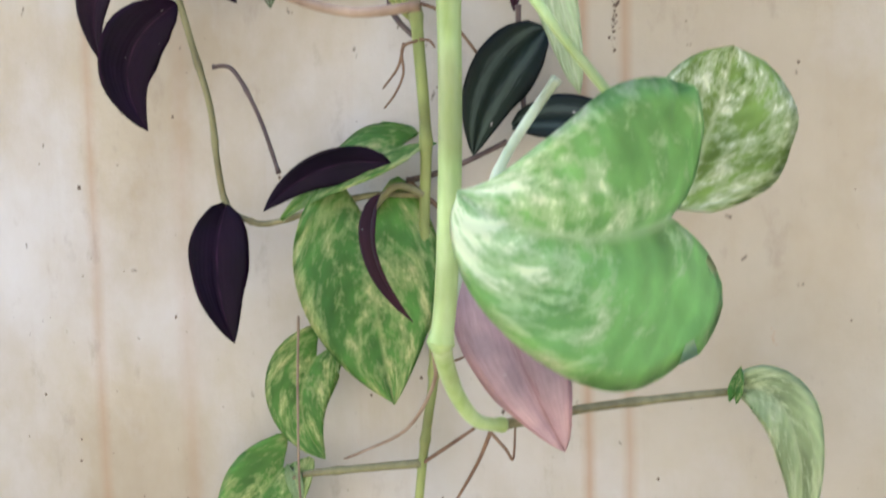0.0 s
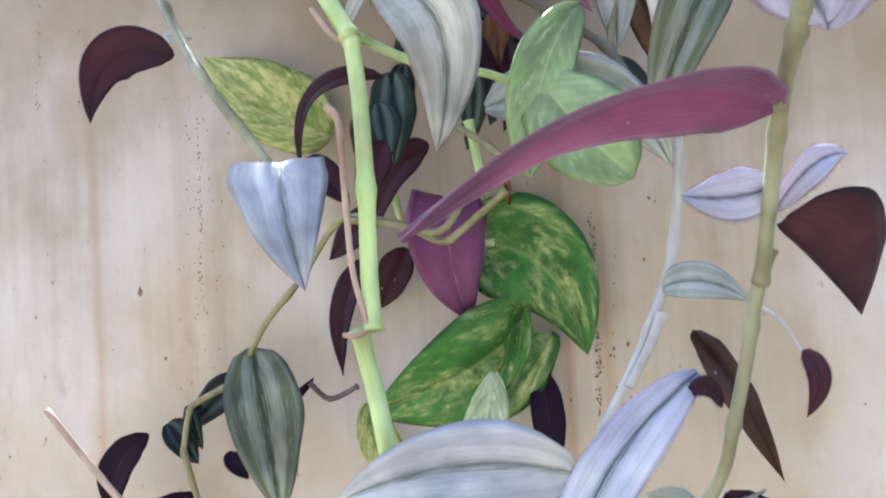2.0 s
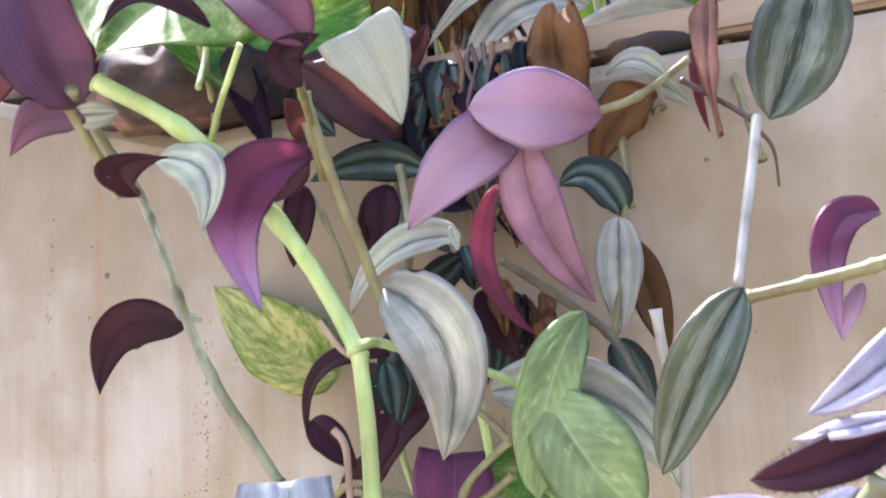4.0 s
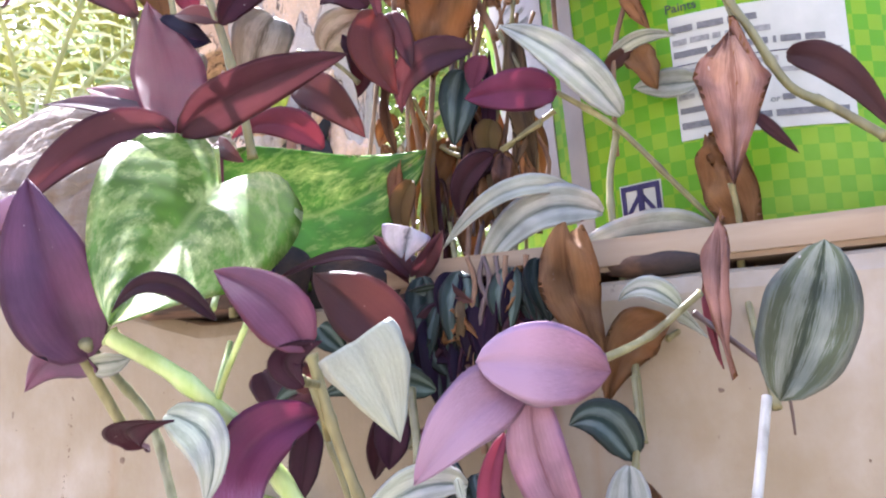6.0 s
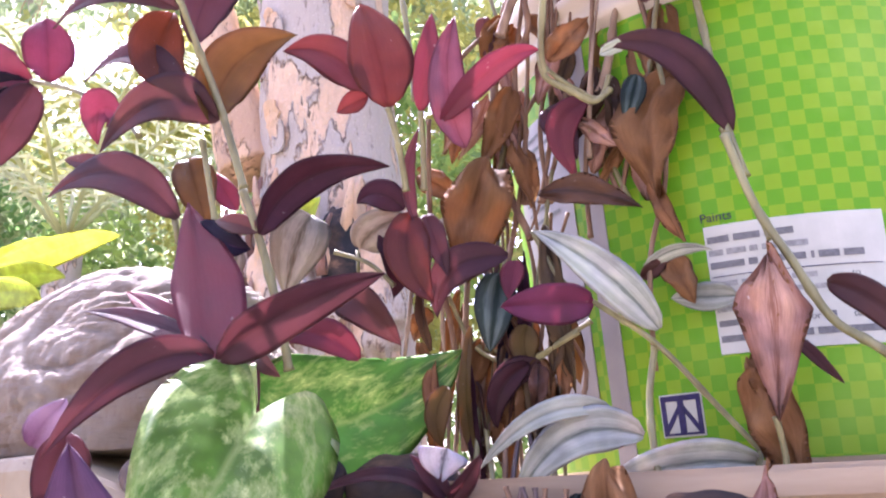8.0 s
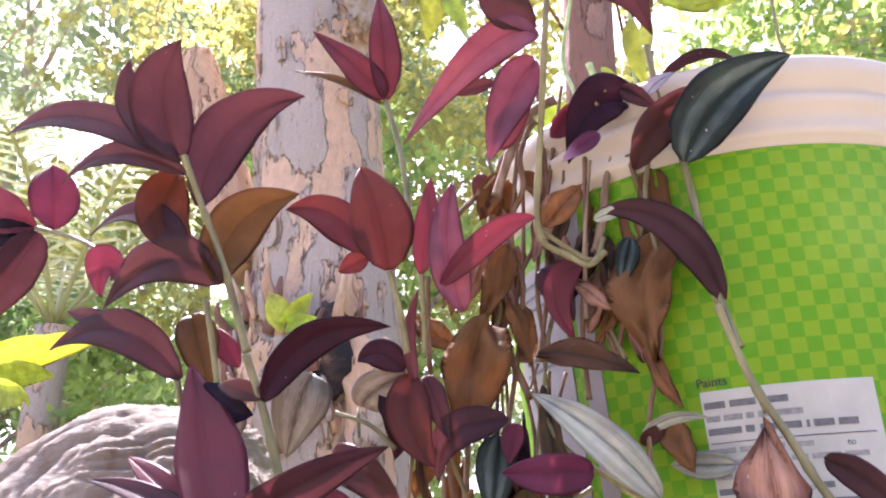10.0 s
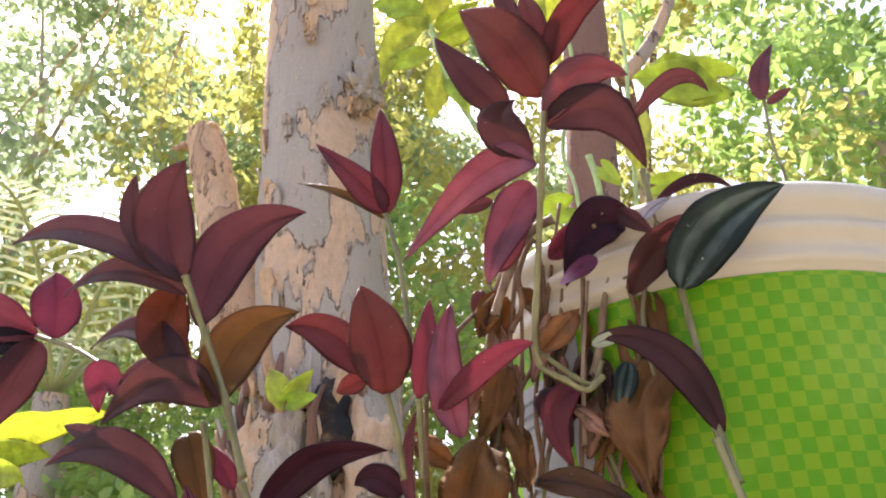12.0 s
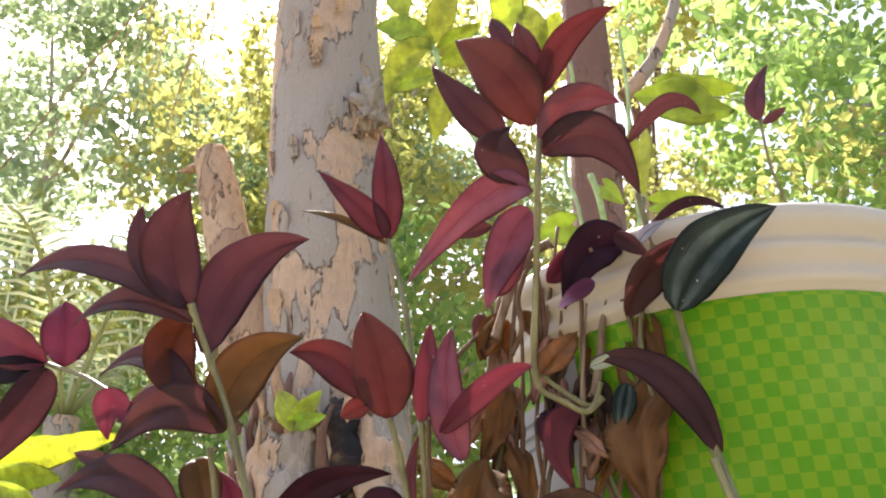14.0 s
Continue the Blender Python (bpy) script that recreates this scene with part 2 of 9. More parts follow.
DEADDARK = leaf_material("dark_withered_leaf", ((0.0, (0.03, 0.018, 0.012)), (0.2, (0.07, 0.038, 0.022)), (1.0, (0.10, 0.055, 0.03))), (0.2, 0.09, 0.03), 0.15, 0.75, streak=0.8)
DEADPINK = leaf_material("faded_pink_leaf", ((0.0, (0.24, 0.12, 0.085)), (0.25, (0.45, 0.275, 0.22)), (0.6, (0.38, 0.215, 0.16)), (1.0, (0.27, 0.13, 0.085))), (0.6, 0.34, 0.22), 0.25, 0.68, hue=0.012, streak=0.9, spec=0.15)
DRAB = leaf_material("drab_grey_leaf", ((0.0, (0.07, 0.065, 0.045)), (0.08, (0.15, 0.145, 0.105)), (0.22, (0.26, 0.25, 0.20)), (0.45, (0.29, 0.28, 0.225)), (0.62, (0.17, 0.165, 0.12)), (1.0, (0.22, 0.20, 0.16))), (0.36, 0.33, 0.18), 0.25, 0.55, streak=0.7, spec=0.18)


def pothos_material(name, green, cream, amount, share=0.3, glow=(0.35, 0.6, 0.08), tip=0.0):
    """Green heart leaf with splashes of cream that run out from the midrib along the side veins."""
    m, n, l, b = material(name, 0.44, spec=0.22)
    uv = n.new("ShaderNodeUVMap")
    sep = n.new("ShaderNodeSeparateXYZ")
    l.new(uv.outputs[0], sep.inputs[0])
    info = n.new("ShaderNodeObjectInfo")
    signed = math_node(n, l, "SUBTRACT", math_node(n, l, "MULTIPLY", sep.outputs[0], 2.0), 1.0)
    across = math_node(n, l, "ABSOLUTE", signed)
    along = math_node(n, l, "SUBTRACT", sep.outputs[1], math_node(n, l, "MULTIPLY", math_node(n, l, "POWER", across, 1.3), 0.30))
    half = math_node(n, l, "MULTIPLY", math_node(n, l, "SIGN", signed), 4.0)
    seed = math_node(n, l, "MULTIPLY", info.outputs["Random"], 60.0)

    def splash(cross, out, scale, detail, rough, shift):
        cmb = n.new("ShaderNodeCombineXYZ")
        l.new(math_node(n, l, "MULTIPLY", along, cross), cmb.inputs[0])
        l.new(math_node(n, l, "ADD", math_node(n, l, "MULTIPLY", across, out), half), cmb.inputs[1])
        l.new(math_node(n, l, "ADD", seed, shift), cmb.inputs[2])
        t = n.new("ShaderNodeTexNoise")
        t.inputs["Scale"].default_value, t.inputs["Detail"].default_value, t.inputs["Roughness"].default_value = scale, detail, rough
        l.new(cmb.outputs[0], t.inputs["Vector"])
        return t.outputs[0]

    broad = splash(3.4, 1.5, 1.5, 5.0, 0.62, 0.0)
    fleck = splash(9.0, 3.6, 2.2, 6.0, 0.70, 13.0)
    tone = splash(2.0, 1.0, 1.2, 3.0, 0.5, 31.0)
    both = math_node(n, l, "ADD", math_node(n, l, "MULTIPLY", broad, 0.58), math_node(n, l, "MULTIPLY", fleck, 0.42))
    if tip:                           # the cream gathers towards the point of the leaf
        both = math_node(n, l, "ADD", both, math_node(n, l, "MULTIPLY", ramp(n, l, sep.outputs[1], (0.42, 0.0), (0.80, 1.0)), tip))
    pale = tuple(0.62 * g + 0.38 * c for g, c in zip(green, cream))
    fine = noise_node(n, l, 90.0, "Object", detail=5.0)
    g = ramp(n, l, tone, (0.34, tuple(c * 0.62 for c in green)), (0.66, tuple(c * 1.22 for c in green)))
    g = mix_col(n, l, 1.0, g, ramp(n, l, fine.outputs[0], (0.3, 0.82), (0.7, 1.16)), "MULTIPLY")
    col = mix_col(n, l, ramp(n, l, both, (0.49 - amount, 0.0), (0.56 - amount, 1.0)), g, pale)
    col = mix_col(n, l, ramp(n, l, both, (0.575 - amount, 0.0), (0.625 - amount, 0.95)), col, cream)
    veins = n.new("ShaderNodeTexWave")
    veins.bands_direction = "X"
    veins.inputs["Scale"].default_value, veins.inputs["Distortion"].default_value, veins.inputs["Detail"].default_value = 3.0, 1.2, 2.0
    cv = n.new("ShaderNodeCombineXYZ")
    l.new(along, cv.inputs[0])
    l.new(math_node(n, l, "MULTIPLY", across, 0.3), cv.inputs[1])
    l.new(cv.outputs[0], veins.inputs["Vector"])
    col = mix_col(n, l, 1.0, col, ramp(n, l, veins.outputs["Fac"], (0.0, 0.93), (0.7, 1.0), (1.0, 1.08)), "MULTIPLY")
    rib = ramp(n, l, across, (0.0, 0.55), (0.03, 0.30), (0.06, 0.0))
    col = mix_col(n, l, rib, col, tuple(min(0.8, 0.45 * g + 0.55 * c) for g, c in zip(green, cream)))
    l.new(col, b.inputs["Base Color"])
    l.new(ramp(n, l, fine.outputs[0], (0.3, 0.38), (0.7, 0.52)), b.inputs["Roughness"])
    bump(n, l, b, math_node(n, l, "ADD", math_node(n, l, "MULTIPLY", veins.outputs["Fac"], 0.35), math_node(n, l, "ADD", tone, math_node(n, l, "MULTIPLY", fine.outputs[0], 0.35))), 0.30, 0.0014)
    tr = n.new("ShaderNodeBsdfTranslucent")
    l.new(mix_col(n, l, 0.5, col, glow), tr.inputs["Color"])
    mx = n.new("ShaderNodeMixShader")
    mx.inputs[0].default_value = share
    l.new(b.outputs[0], mx.inputs[1])
    l.new(tr.outputs[0], mx.inputs[2])
    l.new(mx.outputs[0], n["Material Output"].inputs["Surface"])
    return m


POTHOS = pothos_material("marbled_green_leaf", (0.055, 0.165, 0.030), (0.50, 0.54, 0.20), 0.0, 0.28, (0.26, 0.50, 0.08))
POTHOSPALE = pothos_material("pale_sage_leaf", (0.25, 0.34, 0.15), (0.64, 0.66, 0.38), -0.06)
# paler marbled green: sunlight on the wall-top leaf is put into the colour
POTHOSSUNLIT = pothos_material("sunlit_green_leaf", (0.098, 0.205, 0.024), (0.50, 0.54, 0.20), 0.016, 0.24, (0.28, 0.46, 0.06))
POTHOSYELLOW = pothos_material("yellow_green_leaf", (0.13, 0.23, 0.032), (0.60, 0.58, 0.22), 0.10, 0.36, (0.5, 0.68, 0.1))
POTHOSMINT = pothos_material("mint_green_leaf", (0.44, 0.54, 0.30), (0.74, 0.78, 0.54), 0.0)
POTHOSMARBLE = pothos_material("yellow_marbled_leaf", (0.105, 0.245, 0.045), (0.60, 0.60, 0.24), 0.022, 0.28, (0.32, 0.55, 0.08))
POTHOSTIP = pothos_material("cream_tipped_leaf", (0.21, 0.42, 0.115), (0.74, 0.80, 0.48), -0.035, 0.28, (0.42, 0.64, 0.14), 0.15)
POTHOSCREAM = pothos_material("cream_splashed_leaf", (0.20, 0.30, 0.07), (0.74, 0.77, 0.54), 0.035, 0.3)
POTHOSBACK = pothos_material("leaf_underside", (0.36, 0.44, 0.20), (0.56, 0.60, 0.34), 0.0)


LIME = leaf_material("young_lime_leaf", ((0.0, (0.58, 0.64, 0.18)), (0.1, (0.50, 0.60, 0.11)), (1.0, (0.55, 0.62, 0.13))), (0.95, 0.95, 0.22), 0.6, 0.4)


def stem_material(name, a, c, rough=0.45):
    m, n, l, b = material(name, rough)
    t = noise_node(n, l, 120.0, "Object", (1, 1, 0.25), 5.0)
    age = noise_node(n, l, 26.0, "Object", detail=3.0)
    col = ramp(n, l, t.outputs[0], (0.3, a), (0.7, c))
    col = mix_col(n, l, 1.0, col, ramp(n, l, age.outputs[0], (0.36, (0.72, 0.66, 0.62)), (0.55, (1.0, 1.0, 1.0)), (0.70, (1.14, 1.12, 1.12))), "MULTIPLY")
    l.new(col, b.inputs["Base Color"])
    bump(n, l, b, t.outputs[0], 0.3, 0.001)
    return m


STEM_OLIVE = stem_material("olive_stem", (0.135, 0.125, 0.045), (0.265, 0.25, 0.11))
STEM_LIME = stem_material("lime_green_stem", (0.32, 0.46, 0.12), (0.50, 0.62, 0.28), 0.35)
STEM_PALE = stem_material("pale_silvery_stem", (0.27, 0.27, 0.22), (0.46, 0.46, 0.41), 0.45)
STEM_MINT = stem_material("pale_mint_stem", (0.40, 0.50, 0.28), (0.58, 0.66, 0.46), 0.35)
STEM_BROWN = stem_material("dry_brown_stem", (0.12, 0.062, 0.030), (0.25, 0.155, 0.085), 0.75)
STEM_DARK = stem_material("dark_purple_stem", (0.05, 0.03, 0.03), (0.12, 0.08, 0.06))
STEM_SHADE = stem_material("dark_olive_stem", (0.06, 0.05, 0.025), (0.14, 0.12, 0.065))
STEM_SAGE = stem_material("sage_green_stem", (0.155, 0.165, 0.08), (0.285, 0.295, 0.17))
STEM_ROOT = stem_material("dry_pinkish_root", (0.27, 0.19, 0.13), (0.43, 0.33, 0.24), 0.75)
STEM_TAN = stem_material("dry_tan_root", (0.18, 0.12, 0.07), (0.33, 0.24, 0.155), 0.75)
STEM_GREEN = stem_material("yellow_green_stem", (0.18, 0.22, 0.05), (0.32, 0.36, 0.10))

# ---- building blocks ----
def part(name, mesh, parent, label=""):
    ob = new(name, mesh)
    ob.parent = parent
    return tagged(ob, label)


def mesh_of(name, verts, faces, mats, index=None, uvs=None, smooth=True):
    me = bpy.data.meshes.new(name)
    me.from_pydata([tuple(v) for v in verts], [], faces)
    for m in mats:
        me.materials.append(m)
    if index is not None:
        me.polygons.foreach_set("material_index", index)
    if smooth:
        me.polygons.foreach_set("use_smooth", [True] * len(faces))
    if uvs is not None:
        layer = me.uv_layers.new(name="UVMap")
        flat = np.array(uvs)[[v for f in faces for v in f]].ravel()
        layer.data.foreach_set("uv", flat)
    me.update()
    return me


def bez(a, m, b, v):
    c = 2 * m - (a + b) / 2          # the curve goes through m half-way
    return (1 - v) ** 2 * a + 2 * v * (1 - v) * c + v * v * b


def outline(shape, v):
    """Half width of a leaf at v along it, 1 at its widest."""
    if shape == "heart":
        return max(0.012, math.sin(math.pi * min(1, 0.12 + 0.88 * v) ** 0.66) ** 0.85) if v < 1 else 0.008
    if shape == "round":
        return max(0.012, math.sin(math.pi * min(1, v) ** 0.95) ** 0.55)
    if shape == "kite":               # straight cut base, sides that run down to a point
        return max(0.012, min(1.0, 0.90 + 0.6 * v) * (1 - v ** 1.9) ** 0.95)
    if shape == "diamond":
        return max(0.012, min(v / 0.40, (1 - v) / 0.60) ** 0.85)
    if shape == "narrow":
        return max(0.02, 0.18 * (1 - v) ** 3 + math.sin(math.pi * v ** 0.85) ** 0.9)
    if shape == "fan":                # narrow at the stem, broad cut end
        return max(0.05, math.sin(math.pi / 2 * min(1, v / 0.86)) ** 1.15) if v < 0.9 else max(0.1, 1 - 0.9 * ((v - 0.9) / 0.1) ** 2)
    if shape == "oval":
        return max(0.012, math.sin(math.pi * min(1, v) ** 0.92) ** 0.62)
    if shape == "shield":             # broad folded base, pointed tip
        return max(0.012, (0.82 + 0.18 * min(1, v / 0.25)) * (1 - v ** 2.2) ** 0.85)
    return max(0.012, 0.16 * (1 - v) ** 8 + math.sin(math.pi * min(1, v) ** 0.74) ** 0.80)


SURFACES = {"violet2": (VIOLETHEART, PURPLE), "oval": (STRIPED, PURPLE), "yellow": (POTHOSYELLOW, POTHOSBACK), "wine": (WINE, WINE), "violet": (VIOLET, PURPLE), "fan": (LILAC, PURPLE), "shield": (FROST, PURPLE), "frost": (FROST, PURPLE), "lilac": (LILAC, PURPLE), "maroon": (MAROON, MAROON), "dusk": (DUSK, PURPLE), "zebra": (ZEBRA, PURPLE), "green": (GREENZEBRA, PURPLE), "rotten": (DEADDARK, DEADDARK), "purple": (PURPLE, PURPLE), "silver": (ZEBRA, ZEBRA), "back": (WINE, ZEBRA),
            "dark": (DARK, DARK), "magenta": (MAGENTA, PURPLE), "red": (RED, PURPLE), "pinkred": (PINKRED, RED), "orange": (ORANGE, PURPLE), "dusky": (DUSKY, DUSKY), "pink": (PINK, PINK), "olive": (OLIVE, PURPLE), "dead": (DEAD, DEAD), "faded": (DEADPINK, DEAD),
            "pothos": (POTHOS, POTHOSBACK), "pale": (POTHOSPALE, POTHOSBACK), "light": (POTHOSSUNLIT, POTHOSBACK), "mint": (POTHOSMINT, POTHOSBACK), "cream": (POTHOSCREAM, POTHOSBACK), "paletip": (POTHOSTIP, POTHOSBACK), "blush": (BLUSH, BLUSH), "lilacwine": (LILAC, WINE), "drab": (DRAB, PURPLE), "marble": (POTHOSMARBLE, POTHOSBACK), "greenback": (POTHOSBACK, POTHOS), "blackgreen": (BLACKGREEN, DARK), "lime": (LIME, LIME), "limeheart": (LIME, LIME)}
LEAF_RNG = random.Random(7)


def leaf(vine, base, mid, tip, width, up, kind, fold=18, curl=0.0, wave=0.06, label="", halves=(1, 1), shape=None, twist=0):
    """One leaf of a vine from its base to its tip; up: the way its upper side looks."""
    a, m, b = Vector(base), Vector(mid), Vector(tip)
    up = Vector(up).normalized()
    shape = shape or ("heart" if kind in ("pothos", "pale", "light", "mint", "cream", "paletip", "yellow", "marble", "limeheart") else kind if kind in ("fan", "shield", "oval") else "ovate")
    dead = kind in ("dead", "faded", "rotten")
    nv, nu = (22, 10) if dead else (30, 12) if shape == "heart" else (18, 10)
    length = (b - a).length
    thick = 0.0008 if not dead else 0.0014
    half = width / 2 * (0.91 if shape == "ovate" else 1)
    phase = LEAF_RNG.uniform(0, 6)
    lop = LEAF_RNG.uniform(-0.09, 0.09)      # one half is a little broader
    verts, uvs, faces, index = [], [], [], []
    for i in range(nv + 1):
        v = i / nv
        p = bez(a, m, b, v)
        tan = (bez(a, m, b, min(1, v + 0.02)) - bez(a, m, b, max(0, v - 0.02))).normalized()
        side = up.cross(tan)
        side = side.normalized() if side.length > 1e-4 else tan.orthogonal().normalized()
        nor = tan.cross(side)
        if twist:
            turn = Matrix.Rotation(radians(twist) * (v - 0.3), 3, tan)
            side, nor = turn @ side, turn @ nor
        w = outline(shape, v) * half
        ang = radians(fold) * (1.0 if v > 0.15 else 1.5)
        ring = []
        for layer in (1, -1):
            for j in (range(nu + 1) if layer == 1 else range(nu - 1, 0, -1)):
                u = 2 * j / nu - 1
                s, au = u * w * (halves[0] * (1 - lop) if u < 0 else halves[1] * (1 + lop)), abs(u)
                rise = au * w * math.sin(ang) - curl * half * au * au
                rise += half * wave * math.sin(v * 9 + phase + (2 if u > 0 else 0)) * au * au
                if dead:
                    rise += half * (0.55 * noise.noise(Vector((1.6 * u, 3.0 * v, phase))) + 0.30 * noise.noise(Vector((4.5 * u, 7.0 * v, phase + 9))))
                    s *= 0.88 + 0.30 * noise.noise(Vector((3.0 * (u > 0), 3.2 * v, phase + 20)))
                elif au > 0.9 and shape != "heart":
                    s *= 1 + 0.07 * noise.noise(Vector((u, 5 * v, phase)))
                if not dead:              # sunken midrib and soft ribs along the blade
                    rise += half * (0.006 * math.cos(math.pi * 5 * au) * min(1, 4 * au) - 0.05 * max(0, 1 - 7 * au) + 0.05 * noise.noise(Vector((1.5 * u, 2.2 * v, phase + 40))))
                q = p + side * (s * math.cos(ang)) + nor * (rise + layer * thick * 0.5 * (1 - au ** 4))
                if shape == "heart":
                    q -= tan * (length * 0.24 * (1 - v) ** 2.4 * math.sin(math.pi * 0.80 * au) ** 1.2)
                ring.append(len(verts))
                verts.append(q)
                uvs.append(((u + 1) / 2, v))
        if i:
            k = len(ring)
            for j in range(k):
                faces.append((last[j], last[(j + 1) % k], ring[(j + 1) % k], ring[j]))
                index.append(0 if j < nu else 1)
        else:
            first = ring
        last = ring
    faces.append(tuple(reversed(first)))
    faces.append(tuple(last))
    index += [1, 1]
    if shape == "ovate" and not dead and kind != "lime":   # fine hairs along the margin
        ring_size = 2 * nu
        for i in range(1, nv - 1):
            for j in (0, nu):
                p, q, mid = verts[i * ring_size + j], verts[(i + 1) * ring_size + j], verts[i * ring_size + nu // 2]
                out, along = (p - mid).normalized(), (q - p).normalized()
                for k in range(8):
                    a0 = p.lerp(q, LEAF_RNG.random())
                    tip_at = a0 + (out + along * LEAF_RNG.uniform(-0.2, 0.7) + nor * LEAF_RNG.uniform(-0.6, 0.6)).normalized() * LEAF_RNG.uniform(0.0004, 0.0012)
                    o = len(verts)
                    verts += [a0 - along * 0.00005, a0 + along * 0.00005, tip_at]
                    uvs += [(j / nu, i / nv)] * 3
                    faces.append((o, o + 1, o + 2))
                    index.append(1)
    me = mesh_of("leaf", verts, faces, SURFACES[kind], index, uvs)
    return part("leaf", me, vine, label)


def smooth_path(pts, step=4):
    pts = [Vector(p) for p in pts]
    if len(pts) == 2:
        return pts
    out = []
    for i in range(len(pts) - 1):
        p0, p1, p2, p3 = pts[max(0, i - 1)], pts[i], pts[i + 1], pts[min(len(pts) - 1, i + 2)]
        for k in range(step):
            t = k / step
            out.append(0.5 * ((2 * p1) + (p2 - p0) * t + (2 * p0 - 5 * p1 + 4 * p2 - p3) * t * t + (3 * p1 - p0 - 3 * p2 + p3) * t ** 3))
    return out + [pts[-1]]


def tube(name, pts, r0, r1, mat, nodes=0, sides=9, step=5):
    """A tapered stem; nodes: how many swollen joints it has."""
    path = smooth_path(pts, step)
    if nodes:
        path = [path[i] + (path[i + 1] - path[i]) * f for i in range(len(path) - 1) for f in (0, 0.5)] + [path[-1]]
    verts, faces = [], []
    ref = Vector((0.31, -0.87, 0.21))
    n = len(path)
    for i, p in enumerate(path):
        tan = (path[min(n - 1, i + 1)] - path[max(0, i - 1)]).normalized()
        x = tan.cross(ref).normalized()
        y = tan.cross(x)
        f = i / (n - 1)
        r = r0 + (r1 - r0) * f
        if nodes:
            ph = (f * nodes) % 1.0
            r *= 1 + 0.28 * max(0, 1 - min(ph, 1 - ph) * 9)
        for k in range(sides):
            t = 2 * math.pi * k / sides
            verts.append(p + x * (r * math.cos(t)) + y * (r * math.sin(t)))
        if i:
            o = (i - 1) * sides
            faces += [(o + k, o + (k + 1) % sides, o + sides + (k + 1) % sides, o + sides + k) for k in range(sides)]
    faces += [tuple(range(sides - 1, -1, -1)), tuple(range((n - 1) * sides, n * sides))]
    return mesh_of(name, verts, faces, [mat])


def vine(name, label, category, group=""):
    return tagged(new(name), label, category, group)


def stem(of, pts, r0, r1, mat, nodes=0, name="stem", label=""):
    return part(name, tube(name, pts, r0, r1, mat, nodes), of, label)

# ---- setting ----
def wall_material():
    m, n, l, b = material("cream_painted_plaster", 0.6)
    big = noise_node(n, l, 3.2, "Object", (1, 1, 0.75), 6.0, 0.62)
    col = ramp(n, l, big.outputs[0], (0.34, (0.360, 0.292, 0.190)), (0.50, (0.425, 0.362, 0.250)), (0.66, (0.465, 0.418, 0.320)))
    patch = noise_node(n, l, 5.5, "Object", (1, 1, 0.8), 7.0, 0.60)
    col = mix_col(n, l, ramp(n, l, patch.outputs[0], (0.44, 0.0), (0.60, 0.70), (0.72, 0.95)), col, (0.545, 0.525, 0.490))
    cloud = noise_node(n, l, 19.0, "Object", (1, 1, 0.7), 6.0, 0.62)
    col = mix_col(n, l, 1.0, col, ramp(n, l, cloud.outputs[0], (0.32, (0.92, 0.90, 0.86)), (0.52, (1.0, 1.0, 1.0)), (0.70, (1.04, 1.05, 1.06))), "MULTIPLY")
    runs = noise_node(n, l, 7.0, "Object", (6.0, 1, 0.22), 6.0, 0.65)
    col = mix_col(n, l, ramp(n, l, runs.outputs[0], (0.58, 0.0), (0.76, 0.24)), col, (0.36, 0.27, 0.17))
    rust = noise_node(n, l, 26.0, "Object", (1, 1, 0.7), 5.0, 0.7)
    col = mix_col(n, l, ramp(n, l, rust.outputs[0], (0.665, 0.0), (0.70, 0.55)), col, (0.42, 0.22, 0.10))
    tc = n.new("ShaderNodeTexCoord")
    sp = n.new("ShaderNodeSeparateXYZ")
    l.new(tc.outputs["Object"], sp.inputs[0])
    sway = noise_node(n, l, 6.0, "Object", (0.4, 1, 1), 3.0)
    for x0, w, amt in ((-0.308, 0.007, 0.45), (0.024, 0.005, 0.6), (0.003, 0.005, 0.7), (-0.24, 0.010, 0.25), (0.23, 0.008, 0.3), (-0.46, 0.006, 0.35)):
        off = math_node(n, l, "ADD", math_node(n, l, "SUBTRACT", sp.outputs[0], x0), math_node(n, l, "MULTIPLY", math_node(n, l, "SUBTRACT", sway.outputs[0], 0.5), 0.008))
        line = math_node(n, l, "SUBTRACT", 1.0, math_node(n, l, "DIVIDE", math_node(n, l, "ABSOLUTE", off), w), True)
        line = math_node(n, l, "MULTIPLY", math_node(n, l, "MULTIPLY", line, amt), ramp(n, l, runs.outputs[0], (0.3, 0.4), (0.6, 1.0)))
        col = mix_col(n, l, line, col, (0.36, 0.20, 0.09))
    # plaster turns a darker tan towards the wall top, broken up by patches
    upper_tan = math_node(n, l, "MULTIPLY", ramp(n, l, math_node(n, l, "ADD", sp.outputs[2], math_node(n, l, "MULTIPLY", runs.outputs[0], 0.25)), (0.82, 0.0), (1.06, 0.9)), ramp(n, l, patch.outputs[0], (0.35, 1.0), (0.65, 0.45)))
    col = mix_col(n, l, upper_tan, col, (0.195, 0.150, 0.085))
    grime = noise_node(n, l, 40.0, "Object", (1, 1, 0.5), 6.0, 0.7)
    col = mix_col(n, l, ramp(n, l, grime.outputs[0], (0.58, 0.0), (0.75, 0.55)), col, (0.26, 0.20, 0.14))
    speck = noise_node(n, l, 120.0, "Object", (1, 1, 0.6), 3.0)
    col = mix_col(n, l, ramp(n, l, speck.outputs[0], (0.69, 0.0), (0.74, 0.8)), col, (0.12, 0.09, 0.06))
    l.new(col, b.inputs["Base Color"])
    fine = noise_node(n, l, 160.0, "Object", detail=5.0)
